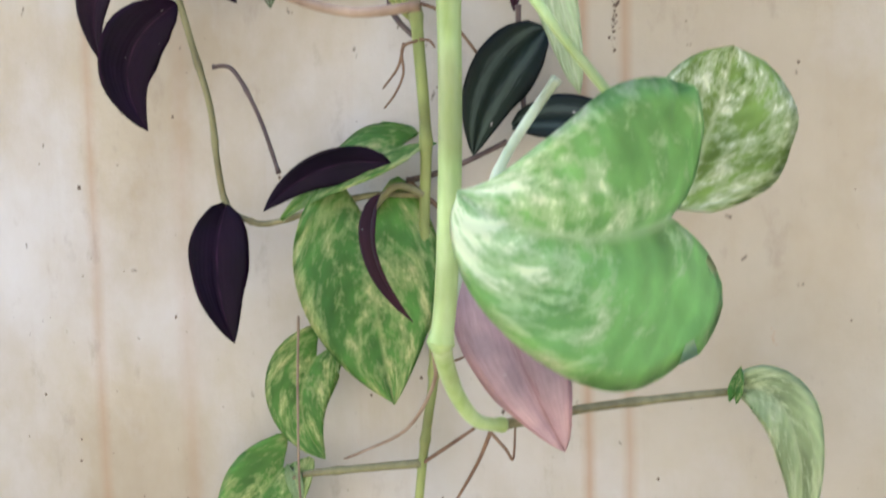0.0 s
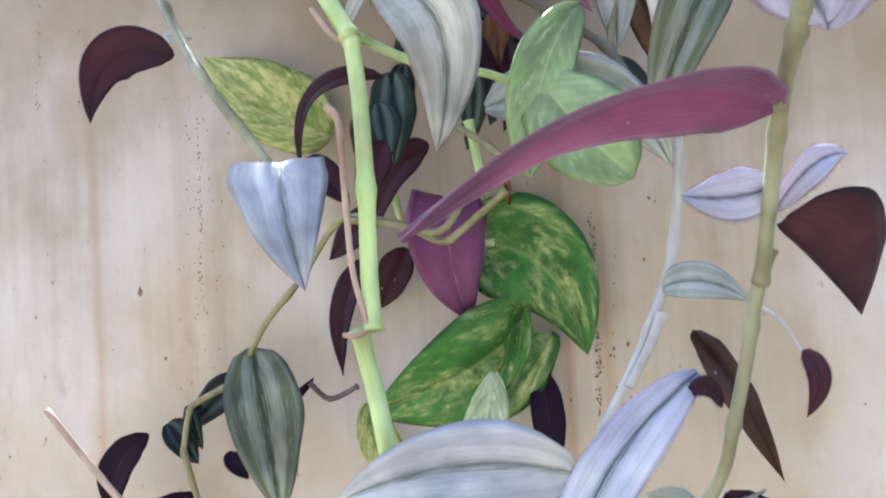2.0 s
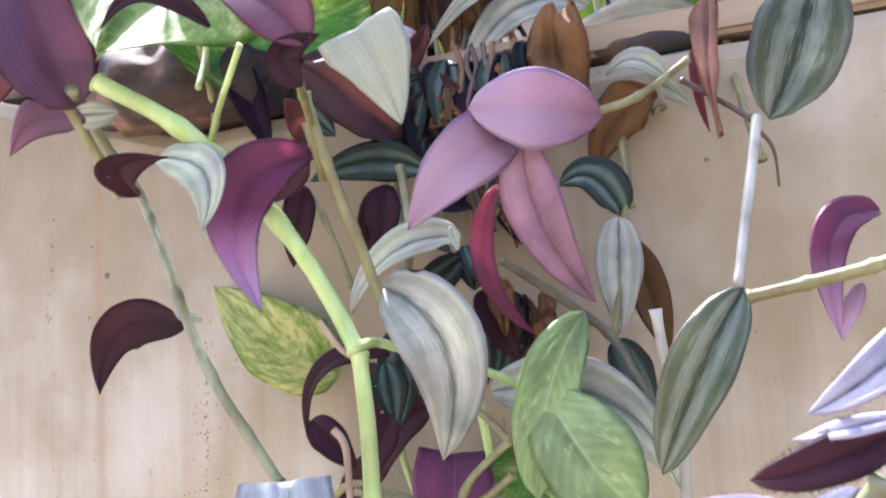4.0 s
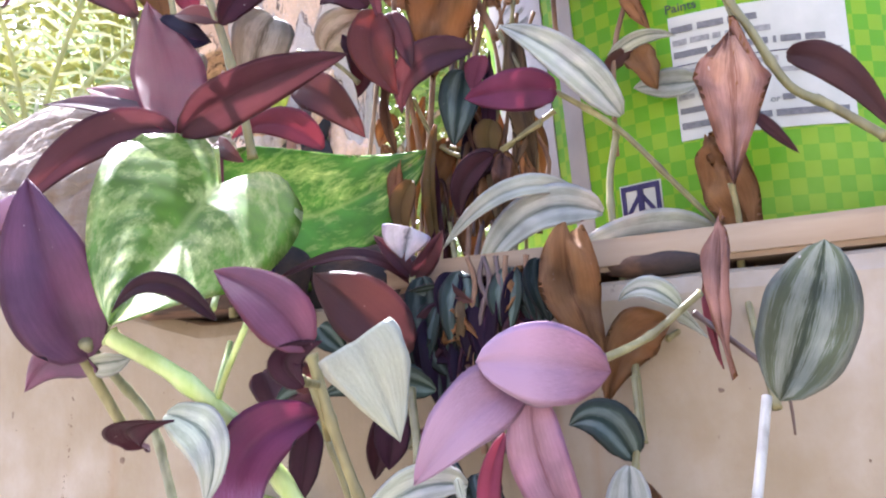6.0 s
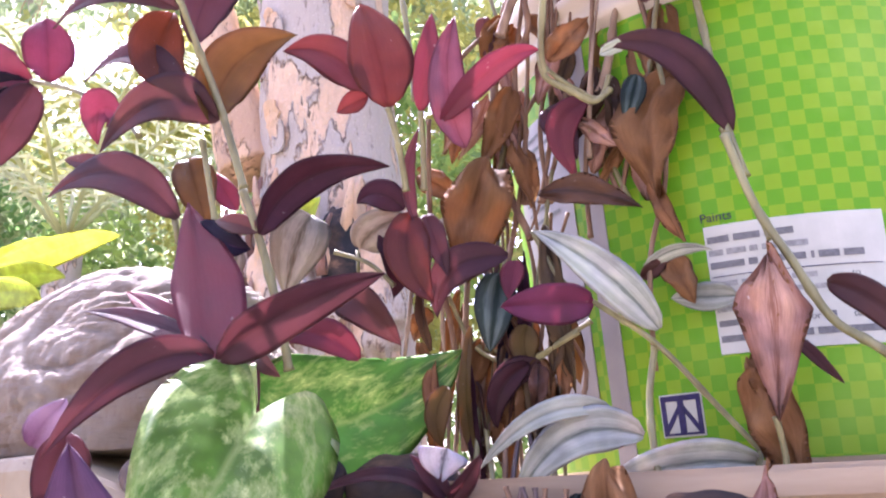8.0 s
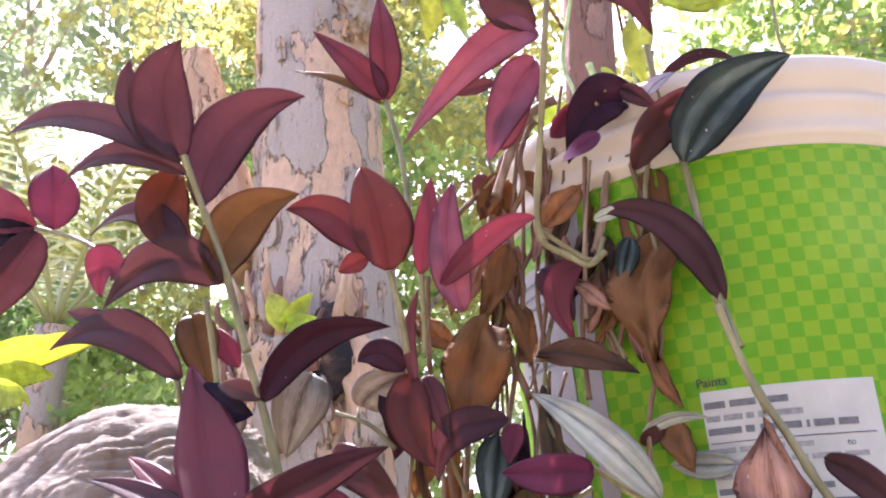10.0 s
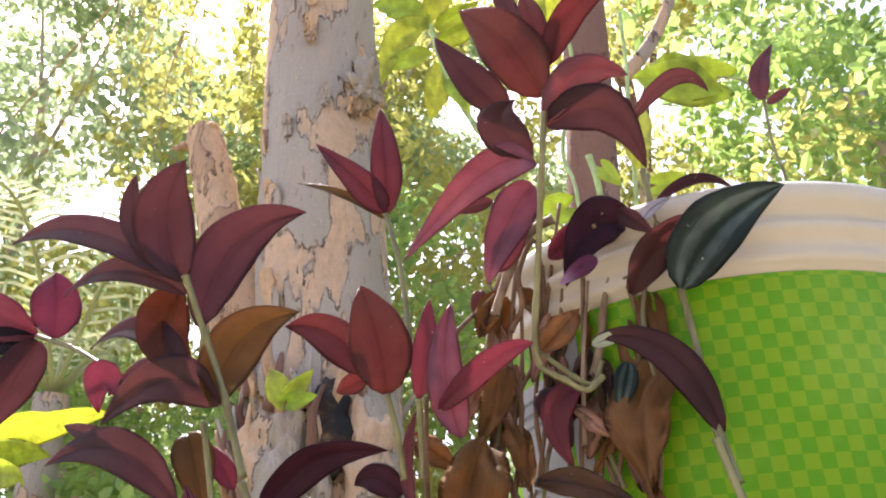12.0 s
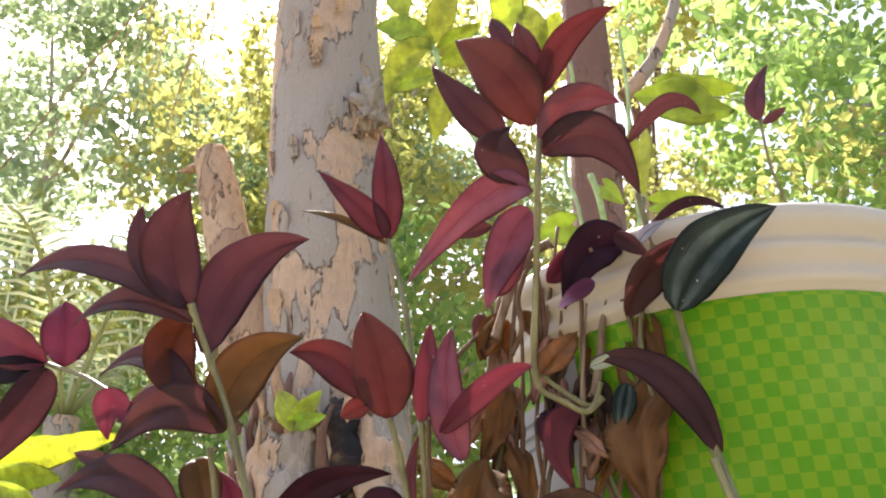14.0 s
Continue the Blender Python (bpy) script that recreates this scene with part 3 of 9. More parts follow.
    bump(n, l, b, math_node(n, l, "ADD", math_node(n, l, "ADD", fine.outputs[0], runs.outputs[0]), grime.outputs[0]), 0.3, 0.0015)
    return m


def box_mesh(name, lo, hi, mats, bevel=0.0, segments=2):
    bm = bmesh.new()
    bmesh.ops.create_cube(bm, size=1)
    for v in bm.verts:
        v.co = Vector([(a + b) / 2 + (b - a) * c for a, b, c in zip(lo, hi, v.co)])
    if bevel:
        bmesh.ops.bevel(bm, geom=bm.edges[:], offset=bevel, segments=segments, affect="EDGES")
    me = bpy.data.meshes.new(name)
    bm.to_mesh(me)
    bm.free()
    for m in mats:
        me.materials.append(m)
    return me


WALL_Y, WALL_TOP = 0.5, 1.02
WALL = wall_material()


def wall_top(x):
    return WALL_TOP + min(0.060, 0.30 * max(0.0, -0.238 - x)) + 0.003 * noise.noise(Vector((x * 9, 3, 1)))


def wall_lip(x):                           # the plaster stands up before the plank's end
    t = min(1.0, max(0.0, (x - 0.128) / 0.022))
    return 0.004 * t * t * (3 - 2 * t)


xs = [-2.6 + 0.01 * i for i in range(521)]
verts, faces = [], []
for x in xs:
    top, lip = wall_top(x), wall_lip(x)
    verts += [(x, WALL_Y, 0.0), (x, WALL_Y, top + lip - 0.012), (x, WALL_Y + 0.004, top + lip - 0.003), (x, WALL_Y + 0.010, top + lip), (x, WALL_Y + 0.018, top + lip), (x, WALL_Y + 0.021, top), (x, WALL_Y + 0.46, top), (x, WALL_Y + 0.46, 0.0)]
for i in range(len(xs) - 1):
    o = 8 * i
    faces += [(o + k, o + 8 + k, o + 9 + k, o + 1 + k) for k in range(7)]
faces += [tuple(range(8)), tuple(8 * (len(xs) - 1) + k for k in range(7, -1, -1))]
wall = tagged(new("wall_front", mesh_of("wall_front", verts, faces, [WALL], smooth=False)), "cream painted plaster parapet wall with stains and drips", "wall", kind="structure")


def spot_material(name, c):
    m, n, l, b = material(name, 0.8)
    t = noise_node(n, l, 300.0)
    l.new(ramp(n, l, t.outputs[0], (0.3, tuple(0.6 * v for v in c)), (0.7, c)), b.inputs["Base Color"])
    return m


SPECK = spot_material("dark_grime", (0.17, 0.12, 0.08))
rng = random.Random(21)
verts, faces = [], []
spots = [(-0.273, 0.772, 0.0035), (-0.255, 0.729, 0.0018), (0.003, 0.70, 0.0011), (0.09, 0.956, 0.002), (-0.302, 0.93, 0.0028), (-0.318, 0.562, 0.0022), (0.002, 0.665, 0.0012), (0.004, 0.655, 0.0015), (0.0, 0.645, 0.0009)]
spots += [(rng.uniform(-0.5, 0.42), rng.uniform(0.36, 1.0), 0.0004 + 0.0012 * rng.random() ** 3) for _ in range(190)]
spots += [(-0.225 + rng.gauss(0, 0.012), rng.uniform(0.70, 0.90), rng.uniform(0.0003, 0.0008)) for _ in range(70)]
for x0, z0, z1, count in ((0.019, 0.62, 0.80, 260), (0.029, 0.68, 0.80, 25), (-0.224, 0.75, 0.88, 80), (-0.350, 0.90, 0.98, 30)):
    for _ in range(count):                 # broken runs of dried dirt
        z = rng.uniform(z0, z1)
        spots.append((x0 + 0.004 * noise.noise(Vector((x0 * 50, z * 25, 0))) + rng.gauss(0, 0.0008), z, 0.0003 + 0.0007 * rng.random() ** 2))
for x, z, r in spots:
    o, k = len(verts), 7
    verts.append((x, WALL_Y - 0.0008, z))
    verts += [(x + r * rng.uniform(0.5, 1.2) * math.cos(2 * math.pi * i / k), WALL_Y + 0.0002, z + r * rng.uniform(0.6, 1.6) * math.sin(2 * math.pi * i / k)) for i in range(k)]
    faces += [(o, o + 1 + (i + 1) % k, o + 1 + i) for i in range(k)]
tagged(new("dirt_specks", mesh_of("dirt_specks", verts, faces, [SPECK])), "small dark dirt specks stuck on the plaster", "dirt", kind="stuff")

# ground to the horizon
m, n, l, b = material("garden_soil", 0.95)
t1, t2 = noise_node(n, l, 0.6, detail=6.0), noise_node(n, l, 14.0, detail=6.0)
c1 = ramp(n, l, t1.outputs[0], (0.4, (0.09, 0.065, 0.04)), (0.6, (0.06, 0.09, 0.025)))
l.new(mix_col(n, l, ramp(n, l, t2.outputs[0], (0.45, 0.0), (0.62, 0.7)), c1, (0.17, 0.13, 0.08)), b.inputs["Base Color"])
bump(n, l, b, t2.outputs[0], 0.6, 0.03)
GROUND = m
bm = bmesh.new()
bmesh.ops.create_grid(bm, x_segments=60, y_segments=60, size=1)
for v in bm.verts:
    v.co.x, v.co.y = 300 * v.co.x * abs(v.co.x) ** 1.6, 300 * v.co.y * abs(v.co.y) ** 1.6
    v.co.z = 0.05 * noise.noise(v.co * 0.35) - 0.05
me = bpy.data.meshes.new("ground")
bm.to_mesh(me)
bm.free()
me.materials.append(GROUND)
tagged(new("ground", me), "dry garden soil with patches of low green", "ground", kind="structure")


# plank under the bucket, charred wood and a dried husk on the wall
m, n, l, b = material("weathered_wood", 0.8)
t = noise_node(n, l, 18.0, "Object", (0.15, 1, 1), 6.0)
l.new(ramp(n, l, t.outputs[0], (0.34, (0.10, 0.060, 0.034)), (0.46, (0.26, 0.19, 0.12)), (0.66, (0.40, 0.33, 0.24))), b.inputs["Base Color"])
bump(n, l, b, t.outputs[0], 0.5, 0.003)
PLANK = m
tagged(new("plank", box_mesh("plank", (-0.105, 0.507, WALL_TOP + 0.0055), (0.52, 0.955, WALL_TOP + 0.0245), [PLANK], 0.003)), "pale weathered plank lying on the wall under the bucket", "plank")
m, n, l, b = material("charred_wood", 0.85)
t = noise_node(n, l, 14.0, "Object", (0.6, 1, 1), 6.0, 0.65)
l.new(ramp(n, l, t.outputs[0], (0.46, (0.012, 0.010, 0.010)), (0.58, (0.055, 0.032, 0.022)), (0.72, (0.22, 0.125, 0.07))), b.inputs["Base Color"])
bump(n, l, b, t.outputs[0], 0.7, 0.006)
CHAR = m


def lump(name, centre, radii, mat, detail, rough, squash_z=None, freq=9.0, wrinkle=0.0):
    bm = bmesh.new()
    bmesh.ops.create_icosphere(bm, subdivisions=detail, radius=1)
    for v in bm.verts:
        d = v.co.normalized()
        q = Vector((d.x * radii[0], d.y * radii[1], d.z * radii[2]))
        k = 1 + rough * noise.noise(q * freq) + rough * 0.5 * noise.noise(q * freq * 2.7)
        if wrinkle:
            f = noise.noise(q * 6.0) * 2.2
            k += wrinkle * abs(math.sin(26 * q.z + 14 * q.x - 9 * q.y + 6 * f)) ** 0.5 * (0.4 + noise.noise(q * 4 + Vector((5, 1, 2))))
            g = noise.noise(q * 11.0) * 3.0
            k += 0.30 * wrinkle * abs(math.sin(75 * q.z - 40 * q.x + 5 * g)) * (0.5 + noise.noise(q * 9 + Vector((2, 7, 1))))
            k += 0.016 * noise.noise(q * 60) + 0.010 * noise.noise(q * 130)
        p = q * k + Vector(centre)
        if squash_z is not None:
            p.z = max(p.z, squash_z)
        v.co = p
    me = bpy.data.meshes.new(name)
    bm.to_mesh(me)
    bm.free()
    me.materials.append(mat)
    me.polygons.foreach_set("use_smooth", [True] * len(me.polygons))
    return me


tagged(new("burnt_log", lump("burnt_log", (-0.248, 0.515, 1.055), (0.092, 0.052, 0.046), CHAR, 5, 0.35, WALL_TOP + 0.004, 14.0)), "charred piece of brown wood lying on the wall", "wood")
tagged(new("burnt_log", lump("burnt_log", (-0.135, 0.530, 1.036), (0.055, 0.025, 0.028), CHAR, 5, 0.35, WALL_TOP + 0.003, 18.0)), "small charred wood splinter lying on the wall", "wood")
tagged(new("wood_scrap", lump("wood_scrap", (0.0594, 0.5130, 1.0275), (0.0305, 0.010, 0.0085), CHAR, 4, 0.35, WALL_TOP + 0.0005, 30.0)), "splintered brown strip of wood on the wall edge", "wood")
m, n, l, b = material("dried_husk", 0.85)
t1, t2 = noise_node(n, l, 9.0, detail=5.0), noise_node(n, l, 60.0, "Object", (1, 1, 0.4), 6.0)
c = ramp(n, l, t1.outputs[0], (0.3, (0.23, 0.175, 0.125)), (0.7, (0.37, 0.32, 0.26)))
l.new(mix_col(n, l, ramp(n, l, t2.outputs[0], (0.45, 0.0), (0.68, 0.75)), c, (0.22, 0.15, 0.095)), b.inputs["Base Color"])
t3 = noise_node(n, l, 48.0, "Object", (0.6, 1, 2.2), 8.0, 0.7)
bump(n, l, b, math_node(n, l, "ADD", math_node(n, l, "MULTIPLY", t3.outputs[0], 2.0), t2.outputs[0]), 0.9, 0.008)
tagged(new("dried_husk", lump("dried_husk", (-0.455, 0.66, 1.125), (0.165, 0.13, 0.14), m, 7, 0.14, WALL_TOP + 0.062, 7.0, 0.10)), "large pale wrinkled dried husk resting on the wall", "husk")

# ---- paint bucket on the wall ----
def lathe(name, profile, mat, sides=96, centre=(0, 0)):
    verts, faces = [], []
    for r, z in profile:
        verts += [(centre[0] + r * math.cos(2 * math.pi * k / sides), centre[1] + r * math.sin(2 * math.pi * k / sides), z) for k in range(sides)]
    for i in range(len(profile) - 1):
        o = i * sides
        faces += [(o + k, o + (k + 1) % sides, o + sides + (k + 1) % sides, o + sides + k) for k in range(sides)]
    return mesh_of(name, verts, faces, [mat])


BX, BY, BZ, BR0, BR1, BH = 0.101, 0.757, 1.045, 0.184, 0.206, 0.387


def bucket_r(z):
    return BR0 + (BR1 - BR0) * (z - BZ) / 0.40


m, n, l, b = material("cream_plastic", 0.38)
t = noise_node(n, l, 6.0)
l.new(ramp(n, l, t.outputs[0], (0.3, (0.50, 0.44, 0.32)), (0.7, (0.61, 0.555, 0.43))), b.inputs["Base Color"])
b.inputs["Subsurface Weight"].default_value = 0.0
CREAM = m
m, n, l, b = material("green_checked_print", 0.45, spec=0.22)
tc = n.new("ShaderNodeTexCoord")
sp = n.new("ShaderNodeSeparateXYZ")
l.new(tc.outputs["Object"], sp.inputs[0])
an = math_node(n, l, "MULTIPLY", math_node(n, l, "ARCTAN2", sp.outputs[1], sp.outputs[0]), 0.196)
cb = n.new("ShaderNodeCombineXYZ")
l.new(an, cb.inputs[0])
l.new(sp.outputs[2], cb.inputs[1])
ck = n.new("ShaderNodeTexChecker")
ck.inputs["Scale"].default_value = 1 / 0.0103
ck.inputs["Color1"].default_value = (0.092, 0.285, 0.003, 1)
ck.inputs["Color2"].default_value = (0.175, 0.325, 0.006, 1)
l.new(cb.outputs[0], ck.inputs[0])
wear = noise_node(n, l, 9.0, detail=5.0)
l.new(mix_col(n, l, ramp(n, l, wear.outputs[0], (0.5, 0.0), (0.8, 0.3)), ck.outputs[0], (0.45, 0.62, 0.12)), b.inputs["Base Color"])
PRINT = m
m, n, l, b = material("label_white", 0.35)
t = noise_node(n, l, 40.0)
l.new(ramp(n, l, t.outputs[0], (0.3, (0.40, 0.42, 0.37)), (0.7, (0.48, 0.50, 0.45))), b.inputs["Base Color"])
LABEL = m
# label white with the plants' shade mixed in as grey
m, n, l, b = material("label_white_shaded", 0.4)
t = noise_node(n, l, 25.0)
l.new(ramp(n, l, t.outputs[0], (0.3, (0.24, 0.235, 0.235)), (0.7, (0.33, 0.31, 0.30))), b.inputs["Base Color"])
SHADEDLABEL = m
INK, GREYINK, NAVY = spot_material("black_ink", (0.05, 0.055, 0.06)), spot_material("grey_ink", (0.20, 0.22, 0.22)), spot_material("navy_ink", (0.03, 0.025, 0.10))
DARKGREY, MIDGREY, LIGHTGREY = spot_material("small_dark_print", (0.17, 0.175, 0.18)), spot_material("small_grey_print", (0.29, 0.30, 0.29)), spot_material("small_pale_print", (0.33, 0.34, 0.32))

bucket = tagged(new("paint_bucket"), "large green checked plastic paint bucket with a cream rim", "bucket")
bucket.location = (BX, BY, 0)
T = BZ + BH
shell = [(0.0, BZ), (BR0 - 0.004, BZ), (BR0, BZ + 0.004), (bucket_r(T - 0.0664), T - 0.0664), (BR1 + 0.001, T - 0.0637), (BR1 + 0.004, T - 0.0584), (BR1 + 0.001, T - 0.0531),
         (BR1 + 0.001, T - 0.0443), (BR1 + 0.006, T - 0.0407), (BR1 + 0.007, T - 0.0336), (BR1 + 0.002, T - 0.0292), (BR1 + 0.002, T - 0.0230), (BR1 + 0.008, T - 0.0195), (BR1 + 0.009, T - 0.0053),
         (BR1 + 0.005, T), (BR1 - 0.003, T), (BR1 - 0.006, T - 0.0053), (BR0 - 0.004, BZ + 0.006), (0.0, BZ + 0.006)]
part("body", lathe("body", shell, CREAM), bucket, "cream plastic body with a ridged rim")
part("printed_band", lathe("printed_band", [(bucket_r(z) + 0.0008, z) for z in np.linspace(BZ + 0.0042, T - 0.069, 8)], PRINT), bucket, "bright green checked print")


def on_bucket(name, ang0, ang1, z0, z1, mat, lift=0.0016, parent=None, label="", slant=0.0):
    """A patch wrapped round the bucket between two angles (degrees from the front, + to the right)."""
    verts, faces = [], []
    k = max(2, int(abs(ang1 - ang0) / 3) + 1)
    for i in range(k + 1):
        f = i / k
        a = radians(-90 + ang0 + (ang1 - ang0) * f)
        for z in (z0, z1):
            for d in (lift, lift - 0.0012):
                r = bucket_r(z) + d
                verts.append((r * math.cos(a), r * math.sin(a), z + slant * (f - 0.5)))
    for i in range(k):
        o, q = 4 * i, 4 * i + 4
        faces += [(o, q, q + 2, o + 2), (o + 1, o + 3, q + 3, q + 1), (o + 2, q + 2, q + 3, o + 3), (o, o + 1, q + 1, q)]
    faces += [(0, 2, 3, 1), (4 * k, 4 * k + 1, 4 * k + 3, 4 * k + 2)]
    return part(name, mesh_of(name, verts, faces, [mat], smooth=False), parent or bucket, label)


on_bucket("address_label", -6.6, 25.5, 1.114, 1.197, LABEL, label="white printed label with rows of small print")
on_bucket("print_frame", -20.3, -11.6, 1.066, 1.093, LABEL, label="white square with a navy sign")
on_bucket("white_stripe", -32.0, -27.2, BZ + 0.005, T - 0.070, SHADEDLABEL, label="white vertical stripe of the print")
on_bucket("side_label", -60.0, -35.5, 1.085, 1.325, SHADEDLABEL, label="white side label with small print")


def printed_line(words, z, h, mat, parent):
    """A row of print too small to read: a plain bar for each word, joined in one piece."""
    verts, faces = [], []
    for a0, a1 in words:
        a0, a1 = a0 * 0.735 + 1.2, a1 * 0.735 + 1.2
        n = max(1, int((a1 - a0) / 3))
        o = len(verts)
        for k in range(n + 1):
            a = radians(-90 + a0 + (a1 - a0) * k / n)
            for zz in (z - h / 2, z + h / 2):
                r = bucket_r(zz) + 0.0022
                verts.append((r * math.cos(a), r * math.sin(a), zz))
        faces += [(o + 2 * k, o + 2 * k + 2, o + 2 * k + 3, o + 2 * k + 1) for k in range(n)]
    return part("printed_line", mesh_of("printed_line", verts, faces, [mat], smooth=False), parent)


ROWS = [(1.1905, [(-10, -4.6), (-3.5, 3), (4, 11)], DARKGREY, 0.0052), (1.1818, [(-10, -6.4), (-5.6, -0.8), (0.0, 2), (3, 14)], MIDGREY, 0.0046),
        (1.1735, [(-10, -1.6), (-0.6, 1.6), (3, 13), (14.2, 15), (16, 21), (22, 27)], DARKGREY, 0.0052), (1.1612, [(-10, -4), (-3, 3), (4, 8), (9, 15)], LIGHTGREY, 0.0040),
        (1.1535, [(-10, -7), (-6, 1), (2, 8), (9, 13), (14, 21), (22, 28)], LIGHTGREY, 0.0040), (1.1450, [(-10, -6), (-5, 2), (3, 6)], LIGHTGREY, 0.0040),
        (1.1360, [(-10, 2), (3, 7), (15, 18)], DARKGREY, 0.0046), (1.1262, [(-10, -2), (-1, 12), (13, 31)], DARKGREY, 0.0050)]
for z, words, mat, h in ROWS:
    printed_line(words, z - 0.003, h * 0.85, mat, bucket)
on_bucket("print_rule", -6, 24, 1.1630, 1.1634, NAVY, 0.0022)
for a0, a1, z0, z1, lean in ((-20.0, -19.1, 1.067, 1.092, 0), (-12.8, -11.9, 1.067, 1.092, 0), (-19.1, -12.8, 1.0885, 1.092, 0), (-19.1, -12.8, 1.067, 1.0685, 0), (-16.6, -15.3, 1.0685, 1.0885, 0),
                             (-19.1, -16.6, 1.0745, 1.0795, 0.012), (-15.3, -12.8, 1.0745, 1.0795, -0.012)):
    on_bucket("sign_bar", a0, a1, z0, z1, NAVY, 0.0022, slant=lean)
for k, z in enumerate((1.312, 1.302, 1.292, 1.262, 1.252, 1.242)):
    printed_line(((-76 - (k % 2), -60 + 2 * (k % 3)),), z, 0.0030, GREYINK, bucket)


def lettering(text, size, ang, z, mat, parent):
    """A word in the built-in font laid on the bucket's side."""
    cu = bpy.data.curves.new("lettering", "FONT")
    cu.body, cu.size, cu.extrude = text, size, 0.0002
    tmp = new("lettering", cu)
    me = bpy.data.meshes.new_from_object(tmp.evaluated_get(bpy.context.evaluated_depsgraph_get()))
    bpy.data.objects.remove(tmp)
    for v in me.vertices:
        a = radians(-90 + ang) + v.co.x / bucket_r(z)
        r = bucket_r(z + v.co.y) + 0.0018 + v.co.z
        v.co = (r * math.cos(a), r * math.sin(a), z + v.co.y)
    me.materials.clear()
    me.materials.append(mat)
    return part("lettering", me, parent)


lettering("Paints", 0.0085, -7.0, 1.2000, INK, bucket)
lettering("to", 0.0060, 18.2, 1.1558, GREYINK, bucket)
lettering("or", 0.0060, 6.4, 1.1395, GREYINK, bucket)
lettering("or", 0.0060, 10.0, 1.1305, GREYINK, bucket)
lettering("to", 0.0060, 17.4, 1.1305, GREYINK, bucket)

# ---- plants: trailing vines over the wall and sprigs above it ----


v = vine("spiderwort_vine", "thin vine with dark purple leaves against the wall", "plant", "vines hanging over the wall")
stem(v, [(-0.2101, 0.4550, 0.6798), (-0.1992, 0.4583, 0.6349), (-0.1918, 0.4615, 0.6018), (-0.1909, 0.4647, 0.5715), (-0.1881, 0.4680, 0.5483), (-0.1763, 0.4703, 0.5402), (-0.1637, 0.4727, 0.5384), (-0.1371, 0.4750, 0.5450), (-0.1093, 0.4800, 0.5519), (-0.0806, 0.4850, 0.5517)], 0.0019, 0.0017, STEM_OLIVE, 7)
leaf(v, (-0.2056, 0.4550, 0.6569), (-0.2319, 0.4475, 0.6268), (-0.2252, 0.4520, 0.5900), 0.0358, (0.60, -0.79, -0.14), "dark")
leaf(v, (-0.2395, 0.4620, 0.6879), (-0.2615, 0.4590, 0.6651), (-0.2681, 0.4680, 0.6325), 0.0232, (0.16, -0.97, -0.19), "dark")
leaf(v, (-0.1874, 0.4660, 0.5492), (-0.1895, 0.4580, 0.5133), (-0.1831, 0.4620, 0.4733), 0.0361, (0.55, -0.83, 0.08), "dark")
stem(v, [(-0.1918, 0.4660, 0.6239), (-0.1792, 0.4660, 0.6211), (-0.1646, 0.4660, 0.5956), (-0.1539, 0.4660, 0.5650)], 0.0012, 0.0012, STEM_DARK, 2)
leaf(v, (-0.0916, 0.4700, 0.5680), (-0.1246, 0.4600, 0.5661), (-0.1606, 0.4600, 0.5452), 0.0229, (0.27, -0.85, -0.45), "dark", fold=14)
leaf(v, (-0.0914, 0.4550, 0.5522), (-0.0927, 0.4475, 0.5232), (-0.0747, 0.4520, 0.4895), 0.0127, (-0.22, -0.98, -0.01), "wine", fold=25)

v = vine("pothos_vine", "pothos vine with marbled green heart leaves on the wall", "plant", "vines hanging over the wall")
stem(v, [(-0.0876, 0.4800, 0.6780), (-0.0806, 0.4804, 0.6574), (-0.0779, 0.4808, 0.6258), (-0.0756, 0.4812, 0.5794), (-0.0777, 0.4816, 0.5355), (-0.0750, 0.4820, 0.4878), (-0.0749, 0.4820, 0.4577), (-0.0788, 0.4820, 0.4332), (-0.0827, 0.4820, 0.4083), (-0.0869, 0.4820, 0.3737)], 0.0034, 0.0024, STEM_GREEN, 6)
stem(v, [(-0.0827, 0.4820, 0.4083), (-0.1149, 0.4813, 0.4033), (-0.1494, 0.4807, 0.3974), (-0.1598, 0.4800, 0.3941)], 0.0024, 0.0018, STEM_OLIVE, 2, name="petiole")
stem(v, [(-0.0766, 0.4800, 0.5517), (-0.0921, 0.4780, 0.5565), (-0.1062, 0.4760, 0.5420)], 0.0022, 0.0016, STEM_OLIVE, name="petiole")
leaf(v, (-0.0927, 0.4860, 0.5781), (-0.1170, 0.4710, 0.5660), (-0.1546, 0.4680, 0.5400), 0.0379, (-0.12, -0.81, 0.58), "marble", fold=10)
leaf(v, (-0.1082, 0.4780, 0.5384), (-0.0998, 0.4670, 0.4894), (-0.0925, 0.4680, 0.4435), 0.0768, (0.39, -0.91, 0.16), "marble", fold=10)
leaf(v, (-0.1439, 0.4820, 0.4640), (-0.1493, 0.4730, 0.4373), (-0.1374, 0.4760, 0.4082), 0.0397, (0.30, -0.94, 0.14), "marble", fold=12)
leaf(v, (-0.1680, 0.4820, 0.3986), (-0.1878, 0.4740, 0.3722), (-0.2084, 0.4740, 0.3452), 0.0484, (0.11, -0.99, 0.07), "marble", fold=12)
leaf(v, (-0.1597, 0.4800, 0.3977), (-0.1559, 0.4777, 0.3880), (-0.1523, 0.4780, 0.3780), 0.0114, (0.02, -0.99, 0.11), "pale")
stem(v, [(-0.0895, 0.4850, 0.6796), (-0.0940, 0.4820, 0.6505), (-0.0788, 0.4820, 0.6312)], 0.0018, 0.0014, STEM_DARK, name="root")
